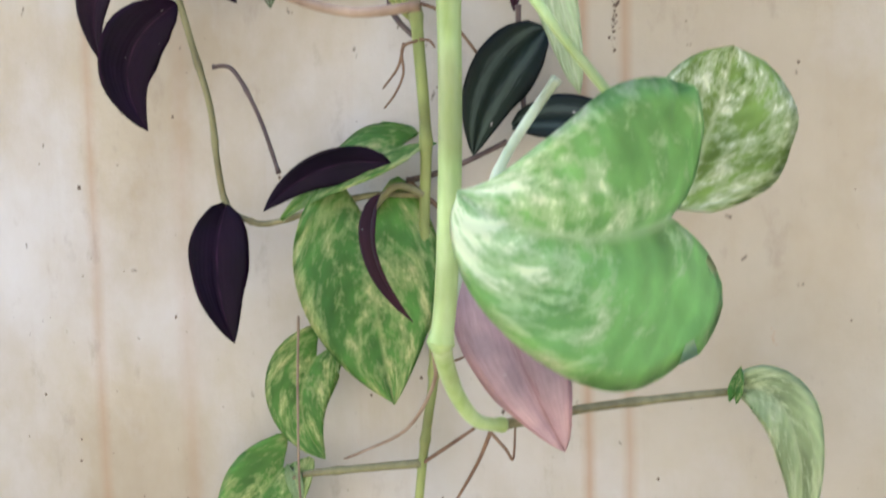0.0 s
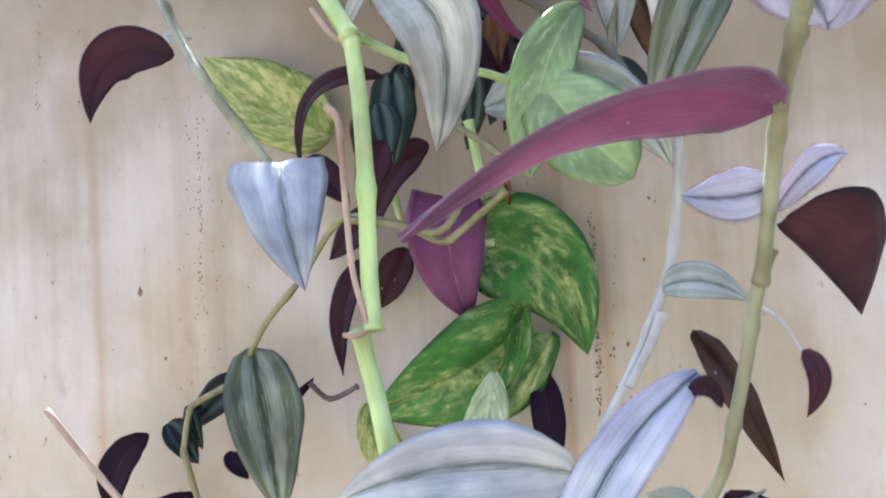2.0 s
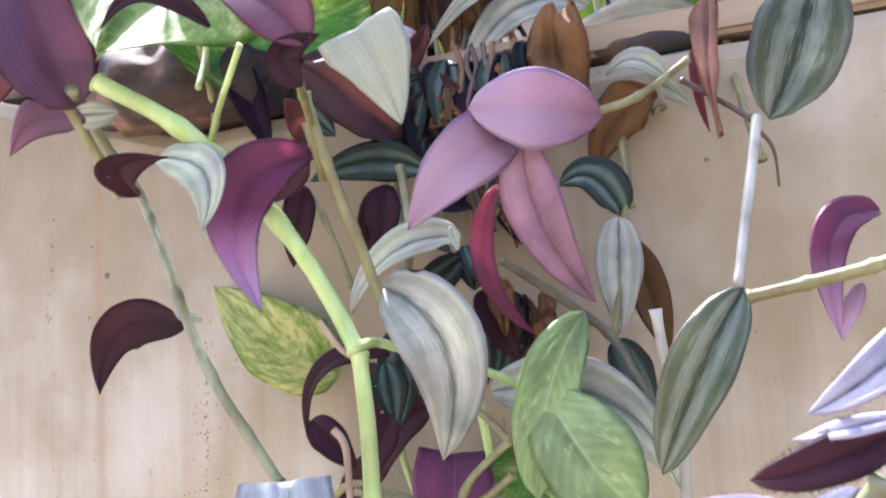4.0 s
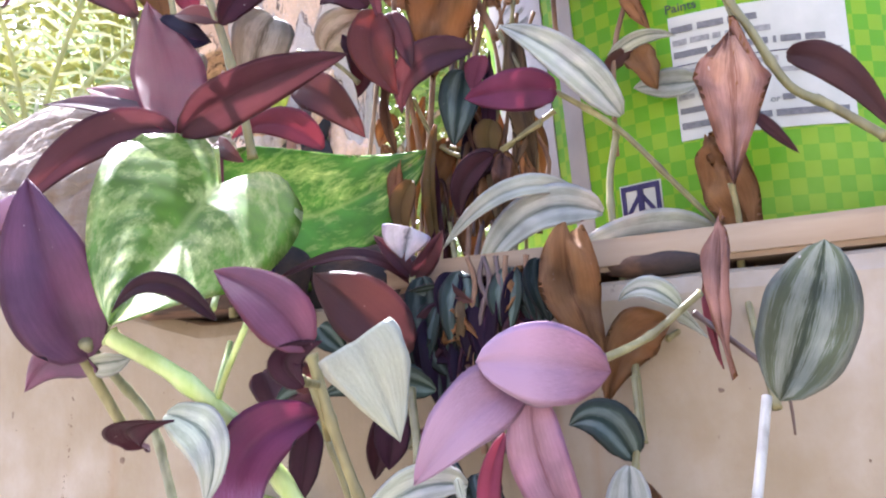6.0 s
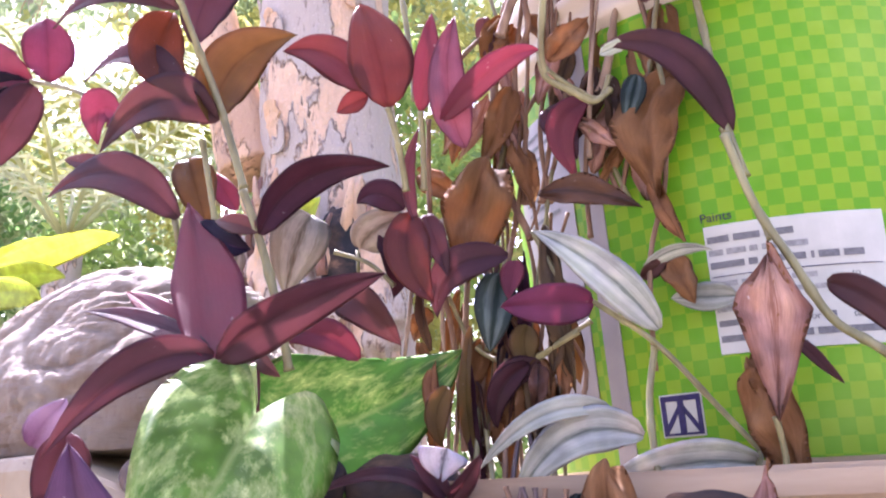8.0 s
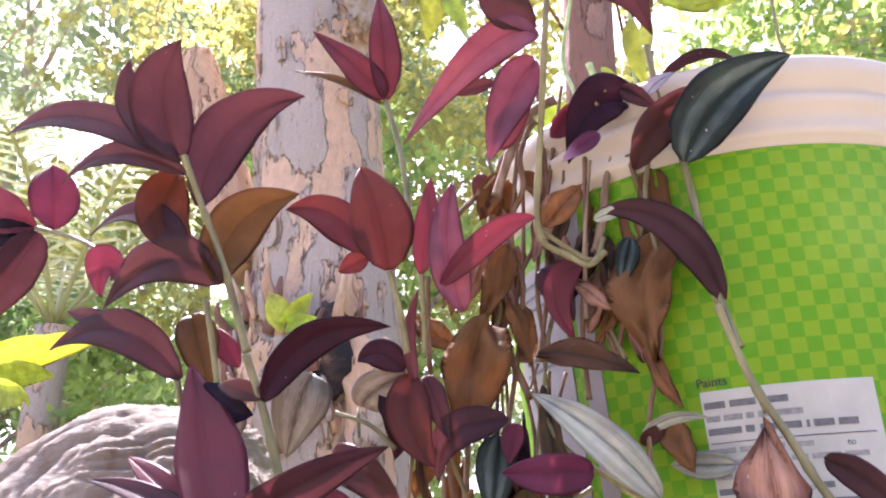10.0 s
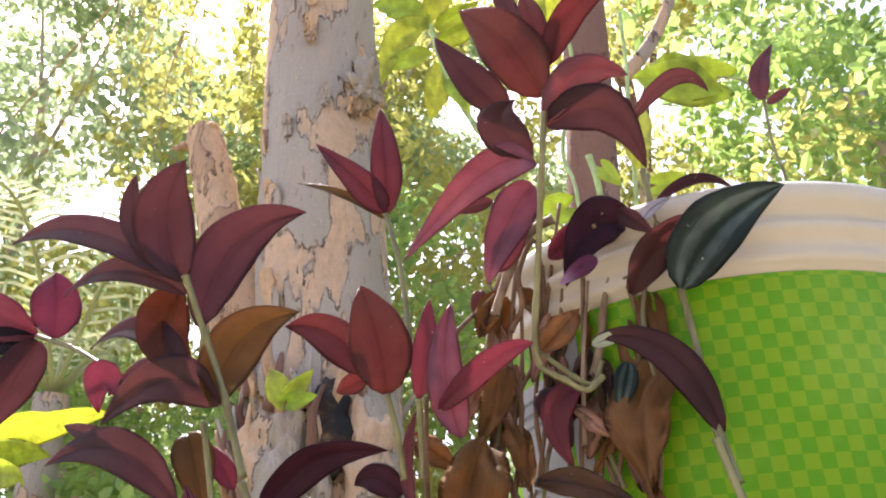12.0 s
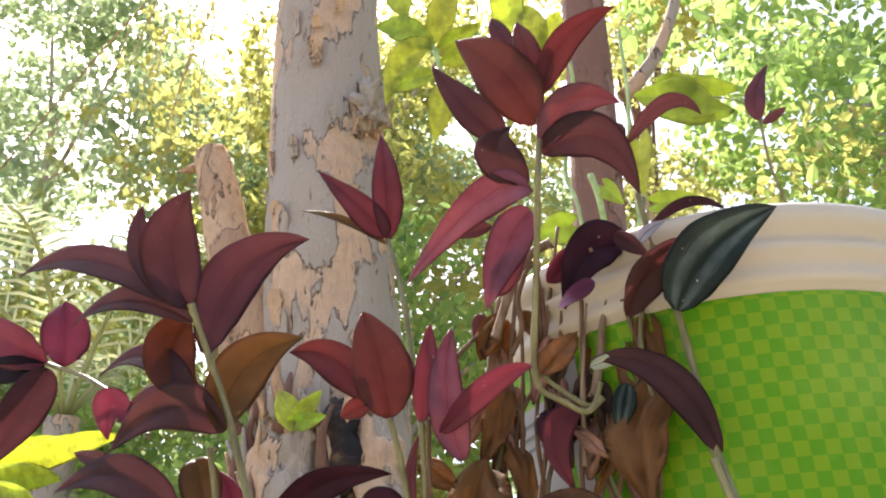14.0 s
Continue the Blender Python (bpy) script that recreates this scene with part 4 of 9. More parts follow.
stem(v, [(-0.0774, 0.4780, 0.6304), (-0.0863, 0.4785, 0.6275), (-0.0863, 0.4790, 0.6146), (-0.0912, 0.4795, 0.6049), (-0.0980, 0.4800, 0.5974)], 0.0009, 0.0005, STEM_BROWN, name="root")
stem(v, [(-0.0767, 0.4780, 0.6309), (-0.0716, 0.4790, 0.6301), (-0.0690, 0.4800, 0.6264)], 0.0009, 0.0005, STEM_BROWN, name="root")
stem(v, [(-0.0827, 0.4820, 0.4083), (-0.0621, 0.4710, 0.4239), (-0.0465, 0.4600, 0.4361)], 0.0011, 0.0008, STEM_BROWN, name="root")
stem(v, [(-0.0328, 0.4400, 0.4408), (-0.0439, 0.4550, 0.4203), (-0.0611, 0.4700, 0.3932)], 0.0011, 0.0007, STEM_BROWN, name="root")
stem(v, [(-0.0328, 0.4400, 0.4408), (-0.0265, 0.4433, 0.4322), (-0.0239, 0.4467, 0.4268), (-0.0234, 0.4500, 0.4413)], 0.0009, 0.0005, STEM_BROWN, name="root")
stem(v, [(-0.1365, 0.4500, 0.4911), (-0.1386, 0.4500, 0.4498), (-0.1395, 0.4500, 0.4019), (-0.1371, 0.4500, 0.3811)], 0.0007, 0.0006, STEM_TAN, name="root")
stem(v, [(-0.0525, 0.4200, 0.4810), (-0.0577, 0.4333, 0.4637), (-0.0772, 0.4467, 0.4372), (-0.1080, 0.4600, 0.4193), (-0.1228, 0.4700, 0.4113)], 0.0011, 0.0006, STEM_TAN, name="root")
stem(v, [(-0.0569, 0.4600, 0.4873), (-0.0512, 0.4700, 0.4861)], 0.0007, 0.0005, STEM_BROWN, name="root")
stem(v, [(-0.0574, 0.4600, 0.4689), (-0.0516, 0.4650, 0.4710), (-0.0491, 0.4700, 0.4753)], 0.0007, 0.0005, STEM_BROWN, name="root")

v = vine("pothos_vine", "stout lime green pothos stem with pale heart leaves", "plant", "vines hanging over the wall")
stem(v, [(-0.1561, 0.3330, 0.9905), (-0.1511, 0.3350, 0.9869), (-0.1311, 0.3430, 0.9741), (-0.1092, 0.3520, 0.9552), (-0.1008, 0.3600, 0.9433), (-0.0798, 0.3650, 0.9150), (-0.0633, 0.3670, 0.8874), (-0.0504, 0.3620, 0.8661)], 0.0040, 0.0037, STEM_LIME, 3)
stem(v, [(-0.0507, 0.3640, 0.8658), (-0.0467, 0.3605, 0.8373), (-0.0444, 0.3570, 0.8035), (-0.0434, 0.3535, 0.7688), (-0.0410, 0.3500, 0.7482)], 0.0034, 0.0036, STEM_LIME, 2)
stem(v, [(-0.0481, 0.3520, 0.7490), (-0.0398, 0.3502, 0.7141), (-0.0334, 0.3485, 0.6738), (-0.0258, 0.3468, 0.6398), (-0.0207, 0.3450, 0.6202)], 0.0036, 0.004, STEM_LIME, 2)
stem(v, [(-0.0166, 0.3430, 0.6267), (-0.0166, 0.3423, 0.5877), (-0.0175, 0.3415, 0.5502), (-0.0193, 0.3407, 0.5178), (-0.0215, 0.3400, 0.5005)], 0.0042, 0.004, STEM_LIME, 1)
stem(v, [(-0.0215, 0.3400, 0.5014), (-0.0239, 0.3525, 0.4900), (-0.0236, 0.3650, 0.4757), (-0.0203, 0.3775, 0.4640), (-0.0136, 0.3900, 0.4594)], 0.0036, 0.0026, STEM_LIME, 1)
stem(v, [(-0.0136, 0.3900, 0.4594), (0.0003, 0.4000, 0.4608), (0.0155, 0.4200, 0.4603), (0.0441, 0.4400, 0.4609), (0.0756, 0.4600, 0.4613)], 0.0022, 0.0018, STEM_OLIVE, 3)
stem(v, [(-0.0218, 0.3450, 0.6198), (-0.0173, 0.3408, 0.6259), (-0.0093, 0.3367, 0.6290), (0.0017, 0.3325, 0.6264), (0.0118, 0.3283, 0.6146), (0.0247, 0.3242, 0.5965), (0.0403, 0.3200, 0.5762)], 0.0023, 0.0015, STEM_LIME, name="petiole")
stem(v, [(-0.1120, 0.3520, 0.9602), (-0.0989, 0.3400, 0.9706), (-0.0760, 0.3220, 0.9882)], 0.0014, 0.0014, STEM_LIME, 0)
stem(v, [(-0.0511, 0.3640, 0.8675), (-0.0522, 0.3760, 0.8699), (-0.0501, 0.3880, 0.8694), (-0.0365, 0.4000, 0.8633), (-0.0059, 0.4000, 0.8540), (0.0120, 0.4000, 0.8448)], 0.0024, 0.0018, STEM_LIME, name="petiole")
stem(v, [(-0.0544, 0.3620, 0.8654), (-0.0593, 0.3610, 0.8698), (-0.0662, 0.3600, 0.8799)], 0.0016, 0.001, STEM_ROOT, name="root")
stem(v, [(-0.0566, 0.3500, 0.8364), (-0.0517, 0.3496, 0.8305), (-0.0505, 0.3492, 0.8172), (-0.0495, 0.3488, 0.7932), (-0.0477, 0.3484, 0.7696), (-0.0419, 0.3480, 0.7491)], 0.0016, 0.0011, STEM_ROOT, name="root")
stem(v, [(-0.0407, 0.3480, 0.7507), (-0.0460, 0.3465, 0.7468), (-0.0519, 0.3450, 0.7474)], 0.0013, 0.001, STEM_ROOT, name="root")
stem(v, [(-0.1606, 0.3100, 0.7256), (-0.1406, 0.3175, 0.6965), (-0.1173, 0.3250, 0.6662), (-0.0999, 0.3315, 0.6389), (-0.0768, 0.3380, 0.6230), (-0.0519, 0.3415, 0.6147), (-0.0277, 0.3450, 0.6153)], 0.0013, 0.0019, STEM_ROOT, name="root")
leaf(v, (0.0564, 0.3200, 0.5431), (0.0354, 0.2700, 0.5404), (0.0078, 0.2700, 0.5516), 0.0776, (0.71, -0.70, -0.02), "paletip", fold=10)
leaf(v, (0.0565, 0.3350, 0.5448), (0.0659, 0.3350, 0.5690), (0.0725, 0.3350, 0.5919), 0.0440, (0.03, -1.00, -0.01), "cream", fold=8, shape="round")
leaf(v, (-0.0211, 0.3900, 0.5342), (-0.0047, 0.3800, 0.4916), (0.0112, 0.3900, 0.4508), 0.0447, (0.11, -0.99, 0.04), "blush", fold=8)
leaf(v, (0.0751, 0.4600, 0.4623), (0.0964, 0.4450, 0.4521), (0.0994, 0.4400, 0.3963), 0.0265, (-0.08, -0.96, 0.26), "greenback", fold=16, shape="ovate")
leaf(v, (0.0743, 0.4550, 0.4604), (0.0756, 0.4542, 0.4670), (0.0771, 0.4550, 0.4736), 0.0069, (-0.07, -1.00, 0.01), "pothos")
leaf(v, (-0.0126, 0.4200, 0.6889), (0.0049, 0.4050, 0.6410), (0.0172, 0.4000, 0.5888), 0.0188, (-0.03, -0.98, 0.19), "mint", fold=14, shape="oval", twist=15)
stem(v, [(0.0083, 0.4000, 0.5952), (-0.0091, 0.3900, 0.5674), (-0.0177, 0.3800, 0.5433), (-0.0234, 0.3700, 0.5226), (-0.0249, 0.3600, 0.5071)], 0.0021, 0.0018, STEM_MINT, 3)
leaf(v, (0.0369, 0.4000, 0.8775), (0.0224, 0.3850, 0.8447), (0.0162, 0.3800, 0.8043), 0.0255, (0.30, -0.94, 0.17), "pale", fold=8, shape="round")
leaf(v, (0.0201, 0.3900, 0.8453), (0.0377, 0.3750, 0.8207), (0.0566, 0.3750, 0.7994), 0.0389, (-0.06, -0.96, 0.27), "pale", fold=6, shape="round")

v = vine("spiderwort_vine", "vine with dark green striped leaves close to the wall", "plant", "vines hanging over the wall")
leaf(v, (-0.0142, 0.4870, 0.6327), (-0.0377, 0.4785, 0.6055), (-0.0504, 0.4820, 0.5709), 0.0360, (0.27, -0.96, -0.08), "blackgreen")
leaf(v, (-0.0276, 0.4880, 0.6742), (-0.0279, 0.4856, 0.6583), (-0.0291, 0.4870, 0.6423), 0.0116, (0.25, -0.97, 0.02), "wine")
leaf(v, (-0.0307, 0.4870, 0.5850), (0.0097, 0.4735, 0.5830), (0.0367, 0.4720, 0.5548), 0.0262, (-0.13, -0.97, 0.20), "blackgreen")
stem(v, [(-0.0880, 0.4850, 0.5593), (-0.0654, 0.4860, 0.5646), (-0.0340, 0.4870, 0.5775)], 0.0017, 0.0014, STEM_DARK, 2)
stem(v, [(-0.0880, 0.4850, 0.5593), (-0.0571, 0.4857, 0.5345), (-0.0299, 0.4863, 0.5209), (-0.0065, 0.4870, 0.5105)], 0.0015, 0.0012, STEM_BROWN, 2)
stem(v, [(-0.0269, 0.4870, 0.6452), (-0.0264, 0.4870, 0.6189), (-0.0245, 0.4870, 0.5895)], 0.0015, 0.0014, STEM_DARK, 2)
stem(v, [(-0.0769, 0.4800, 0.6497), (-0.0641, 0.4830, 0.6433), (-0.0488, 0.4860, 0.6235)], 0.001, 0.0008, STEM_BROWN)
stem(v, [(-0.0878, 0.4850, 0.6315), (-0.0923, 0.4865, 0.6191), (-0.1018, 0.4880, 0.6090)], 0.0009, 0.0005, STEM_BROWN)
stem(v, [(-0.0071, 0.4300, 0.8063), (-0.0291, 0.4310, 0.7905), (-0.0406, 0.4320, 0.7851), (-0.0577, 0.4345, 0.7931), (-0.0874, 0.4370, 0.8017), (-0.1029, 0.4403, 0.7964), (-0.1235, 0.4435, 0.7724), (-0.1464, 0.4467, 0.7516), (-0.1606, 0.4500, 0.7336)], 0.0019, 0.0017, STEM_OLIVE, 5)
leaf(v, (-0.1605, 0.4520, 0.7360), (-0.1500, 0.4450, 0.6967), (-0.1458, 0.4500, 0.6475), 0.0461, (0.50, -0.86, 0.10), "oval", fold=16, shape="ovate")
leaf(v, (-0.1795, 0.4700, 0.7167), (-0.1943, 0.4665, 0.7073), (-0.2210, 0.4750, 0.6866), 0.0227, (-0.05, -0.99, -0.09), "blackgreen")
leaf(v, (-0.2251, 0.4620, 0.6943), (-0.2139, 0.4594, 0.6838), (-0.2040, 0.4600, 0.6718), 0.0208, (0.36, -0.84, 0.41), "blackgreen", fold=30)
leaf(v, (-0.2129, 0.4660, 0.7042), (-0.2073, 0.4625, 0.6922), (-0.2023, 0.4620, 0.6794), 0.0126, (0.21, -0.95, 0.24), "blackgreen", fold=30)
leaf(v, (-0.1750, 0.4750, 0.6967), (-0.1543, 0.4734, 0.7047), (-0.1357, 0.4740, 0.7171), 0.0140, (0.41, -0.43, -0.81), "dark")
leaf(v, (-0.1971, 0.4780, 0.6744), (-0.1897, 0.4769, 0.6674), (-0.1831, 0.4780, 0.6596), 0.0116, (0.36, -0.87, 0.34), "dark")
stem(v, [(-0.1630, 0.4550, 0.7353), (-0.1755, 0.4563, 0.7193), (-0.1988, 0.4575, 0.7079), (-0.2076, 0.4587, 0.7019), (-0.2101, 0.4550, 0.6798)], 0.0019, 0.0018, STEM_OLIVE, 4)
stem(v, [(-0.1383, 0.4740, 0.7147), (-0.1264, 0.4745, 0.7056), (-0.1094, 0.4750, 0.7122)], 0.0016, 0.0015, STEM_DARK, 2)

v = vine("spiderwort_vine", "spiderwort stem with silvery leaves standing out from the wall", "plant", "vines hanging over the wall")
stem(v, [(0.1168, 0.2150, 0.8375), (0.1096, 0.2200, 0.8269), (0.1057, 0.2250, 0.8195), (0.1032, 0.2425, 0.8093), (0.1008, 0.2600, 0.8005), (0.0985, 0.2775, 0.7847), (0.0947, 0.2950, 0.7593)], 0.0020, 0.0020, STEM_SAGE, 4)
stem(v, [(0.0973, 0.2950, 0.7676), (0.0933, 0.3000, 0.7553), (0.0899, 0.3025, 0.7390), (0.0852, 0.3050, 0.7206), (0.0811, 0.3117, 0.7057), (0.0706, 0.3183, 0.6874), (0.0602, 0.3250, 0.6738)], 0.0020, 0.0018, STEM_SAGE, 4)
stem(v, [(0.0602, 0.3250, 0.6738), (0.0556, 0.3265, 0.6841), (0.0501, 0.3280, 0.6943), (0.0348, 0.3330, 0.6996)], 0.0022, 0.0016, STEM_PALE, 2)
leaf(v, (0.0361, 0.3300, 0.7008), (-0.0021, 0.3200, 0.7044), (-0.0500, 0.3300, 0.6889), 0.0359, (0.01, -1.00, -0.06), "frost", fold=10)
leaf(v, (0.0770, 0.3000, 0.7358), (0.0477, 0.2800, 0.7019), (0.0388, 0.2700, 0.6575), 0.0200, (0.27, -0.94, 0.23), "lilac", fold=14)
leaf(v, (0.0825, 0.3020, 0.7262), (0.0787, 0.2950, 0.7324), (0.0732, 0.3000, 0.7282), 0.0063, (0.27, -0.87, 0.41), "wine")
leaf(v, (0.0809, 0.3450, 0.6920), (0.0920, 0.3540, 0.6694), (0.0930, 0.3750, 0.6324), 0.0323, (0.10, -0.90, -0.43), "back")
leaf(v, (0.0729, 0.3250, 0.6915), (0.0666, 0.3192, 0.6955), (0.0589, 0.3150, 0.6987), 0.0100, (0.65, -0.68, 0.34), "silver")
leaf(v, (0.0729, 0.3250, 0.6907), (0.0842, 0.3340, 0.6913), (0.0932, 0.3450, 0.6935), 0.0087, (0.66, -0.60, -0.46), "silver")
leaf(v, (0.1074, 0.3500, 0.7360), (0.1112, 0.3450, 0.7281), (0.1071, 0.3500, 0.7152), 0.0080, (-0.08, -1.00, 0.00), "wine", fold=20)
leaf(v, (0.0686, 0.4750, 0.7352), (0.0868, 0.4700, 0.7082), (0.1041, 0.4750, 0.6655), 0.0204, (0.05, -1.00, 0.03), "rotten", fold=25)
leaf(v, (0.0987, 0.2800, 0.7732), (0.1092, 0.3000, 0.7640), (0.1221, 0.3300, 0.7482), 0.0207, (0.45, -0.56, -0.70), "back", fold=4, halves=(0.12, 2.0))
leaf(v, (0.0989, 0.2850, 0.7831), (0.0883, 0.2800, 0.7808), (0.0770, 0.2800, 0.7824), 0.0145, (0.22, -0.97, -0.08), "lilac", fold=6)
leaf(v, (0.0985, 0.2850, 0.7768), (0.1083, 0.2865, 0.7876), (0.1179, 0.3000, 0.7911), 0.0101, (0.61, -0.79, 0.01), "lilac", fold=20)
leaf(v, (0.1003, 0.2620, 0.7983), (0.0686, 0.2380, 0.7990), (0.0307, 0.2050, 0.7717), 0.0345, (0.02, -0.33, -0.94), "maroon", fold=12)
leaf(v, (0.1082, 0.2380, 0.8092), (0.0996, 0.2340, 0.8234), (0.0827, 0.2300, 0.8312), 0.0201, (-0.10, -0.89, -0.44), "lilac", fold=-10)
leaf(v, (0.1088, 0.2420, 0.8089), (0.1118, 0.2400, 0.8237), (0.1157, 0.2400, 0.8324), 0.0195, (-0.14, -0.99, -0.04), "lilac", fold=-12)
leaf(v, (0.1014, 0.2250, 0.8177), (0.0917, 0.2150, 0.8213), (0.0826, 0.2100, 0.8234), 0.0338, (0.32, -0.05, 0.95), "lilacwine", fold=6)
leaf(v, (0.1040, 0.2140, 0.8180), (0.1105, 0.2080, 0.8291), (0.1193, 0.2060, 0.8364), 0.0100, (-0.23, -0.95, -0.22), "wine", fold=16)
leaf(v, (0.1056, 0.2200, 0.8174), (0.1122, 0.2100, 0.8222), (0.1197, 0.2050, 0.8255), 0.0077, (-0.39, -0.69, -0.60), "lilac", fold=20)
leaf(v, (0.1236, 0.2250, 0.8463), (0.1074, 0.2140, 0.8405), (0.0957, 0.2160, 0.8377), 0.0100, (0.22, -0.94, 0.26), "wine", fold=20)
leaf(v, (0.1232, 0.2220, 0.8476), (0.1124, 0.2150, 0.8464), (0.1037, 0.2200, 0.8440), 0.0044, (-0.00, -0.87, 0.49), "lilac", fold=10)
leaf(v, (0.1309, 0.2220, 0.8664), (0.1185, 0.2150, 0.8563), (0.1068, 0.2200, 0.8485), 0.0100, (-0.18, -0.92, 0.34), "lilac", fold=16)

v = vine("spiderwort_vine", "pale stemmed vine with silver sheathed joints", "plant", "vines hanging over the wall")
stem(v, [(0.1123, 0.4050, 0.9508), (0.1077, 0.3900, 0.9275), (0.1028, 0.3750, 0.9044), (0.0980, 0.3600, 0.8801)], 0.0021, 0.0019, STEM_PALE, 0)
stem(v, [(0.0657, 0.4000, 0.8762), (0.0694, 0.4000, 0.8344), (0.0716, 0.4000, 0.8115), (0.0670, 0.3975, 0.7737), (0.0609, 0.3950, 0.7542), (0.0503, 0.3875, 0.7291), (0.0368, 0.3800, 0.7047)], 0.0022, 0.002, STEM_PALE, 4)
stem(v, [(0.0616, 0.3900, 0.7481), (0.0564, 0.3850, 0.7357), (0.0482, 0.3800, 0.7217)], 0.0021, 0.0017, STEM_PALE, 1)
leaf(v, (0.0627, 0.3900, 0.7581), (0.0783, 0.3750, 0.7599), (0.0930, 0.3700, 0.7523), 0.0159, (-0.52, -0.84, 0.19), "silver", fold=16)
stem(v, [(0.0926, 0.3700, 0.7527), (0.1019, 0.3600, 0.7459), (0.1076, 0.3500, 0.7349)], 0.0006, 0.0004, STEM_PALE, 0)
leaf(v, (0.0998, 0.3600, 0.8794), (0.0833, 0.3500, 0.8527), (0.0665, 0.3600, 0.8171), 0.0245, (0.02, -1.00, -0.01), "oval", fold=24, wave=0.14)
stem(v, [(0.1013, 0.3580, 0.8764), (0.1197, 0.3515, 0.8792), (0.1387, 0.3450, 0.8826), (0.1510, 0.3400, 0.8862)], 0.0023, 0.0022, STEM_OLIVE, 3)
leaf(v, (0.1463, 0.3700, 0.9029), (0.1292, 0.3600, 0.8943), (0.1291, 0.3620, 0.8599), 0.0164, (-0.21, -0.94, 0.26), "violet", fold=20)
leaf(v, (0.1376, 0.3660, 0.8786), (0.1330, 0.3618, 0.8695), (0.1288, 0.3600, 0.8595), 0.0064, (-0.16, -0.92, 0.36), "pink", fold=10)
leaf(v, (0.1171, 0.4050, 0.9489), (0.1313, 0.4050, 0.9805), (0.1415, 0.4120, 1.0130), 0.0383, (0.02, -0.99, 0.10), "oval", fold=12)
stem(v, [(0.0823, 0.4800, 0.9948), (0.0962, 0.4730, 0.9818), (0.1127, 0.4660, 0.9661)], 0.0016, 0.0014, STEM_DARK, 1)
stem(v, [(0.1152, 0.4680, 0.9606), (0.1213, 0.4715, 0.9508), (0.1220, 0.4750, 0.9334)], 0.0011, 0.0006, STEM_DARK, name="root")

v = vine("spiderwort_vine", "olive stem with purple and silver leaves in front of the wall", "plant", "vines hanging over the wall")
stem(v, [(-0.1674, 0.3300, 0.9882), (-0.1831, 0.3700, 0.9718), (-0.1814, 0.3900, 0.9527), (-0.1588, 0.3800, 0.9163), (-0.1379, 0.3700, 0.8817), (-0.1153, 0.3600, 0.8526), (-0.0996, 0.3580, 0.8331), (-0.0853, 0.3560, 0.8152)], 0.0025, 0.0023, STEM_SAGE, 6)
leaf(v, (-0.1604, 0.3950, 0.8840), (-0.1936, 0.3900, 0.8850), (-0.2033, 0.3850, 0.8537), 0.0276, (0.39, -0.89, -0.25), "wine", fold=10)
leaf(v, (-0.1426, 0.3850, 0.8864), (-0.1529, 0.3863, 0.8893), (-0.1625, 0.3900, 0.8922), 0.0071, (-0.23, -0.97, 0.04), "silver")
leaf(v, (-0.0782, 0.3500, 0.8171), (-0.0699, 0.3380, 0.7930), (-0.0639, 0.3400, 0.7650), 0.0403, (0.43, -0.86, 0.28), "shield", fold=1, shape="kite")
leaf(v, (-0.1474, 0.3500, 0.9415), (-0.1411, 0.3300, 0.9495), (-0.1213, 0.3350, 0.9522), 0.0218, (-0.03, -0.61, -0.79), "wine", fold=25)
leaf(v, (-0.1335, 0.3450, 0.9552), (-0.1029, 0.3350, 0.9427), (-0.1013, 0.3300, 0.9182), 0.0240, (0.15, -0.86, 0.48), "silver", fold=16)
leaf(v, (-0.1700, 0.3350, 0.9819), (-0.1779, 0.3190, 1.0168), (-0.1916, 0.3150, 1.0644), 0.0491, (0.70, -0.71, 0.01), "dusk")
leaf(v, (-0.1696, 0.3400, 0.9768), (-0.1951, 0.3400, 0.9832), (-0.2243, 0.3500, 0.9700), 0.0213, (-0.08, -0.81, -0.58), "dusk", fold=10)
leaf(v, (-0.1745, 0.3380, 0.9796), (-0.1662, 0.3433, 0.9802), (-0.1592, 0.3500, 0.9820), 0.0145, (0.57, -0.62, -0.53), "silver", fold=20)
stem(v, [(-0.1741, 0.3350, 0.9834), (-0.1729, 0.3475, 0.9667), (-0.1665, 0.3600, 0.9443)], 0.0026, 0.0026, STEM_OLIVE, 1)

v = vine("spiderwort_vine", "long olive stems with arching purple and silver leaves", "plant", "vines hanging over the wall")
stem(v, [(-0.0681, 0.3580, 0.9778), (-0.0642, 0.3625, 0.9571), (-0.0582, 0.3670, 0.9337), (-0.0510, 0.3715, 0.9104), (-0.0441, 0.3760, 0.8836)], 0.0026, 0.0024, STEM_OLIVE, 3)
stem(v, [(-0.0677, 0.3600, 0.9658), (-0.0653, 0.3700, 0.9417)], 0.0027, 0.0026, STEM_OLIVE, 1)
stem(v, [(-0.1045, 0.4200, 0.9511), (-0.0940, 0.4200, 0.9354), (-0.0797, 0.4200, 0.8988)], 0.002, 0.0018, STEM_OLIVE, 2)
leaf(v, (-0.0690, 0.3660, 0.9523), (-0.0978, 0.3495, 0.9323), (-0.0839, 0.3450, 0.8843), 0.0329, (0.57, -0.81, 0.13), "violet", fold=22)
leaf(v, (-0.0990, 0.4100, 0.9503), (-0.1018, 0.4077, 0.9301), (-0.1062, 0.4100, 0.9102), 0.0194, (0.34, -0.94, -0.06), "wine", fold=22)
leaf(v, (-0.0432, 0.3760, 0.8927), (-0.0133, 0.3660, 0.8644), (-0.0236, 0.3840, 0.8197), 0.0400, (0.17, -0.98, -0.06), "zebra", fold=18)
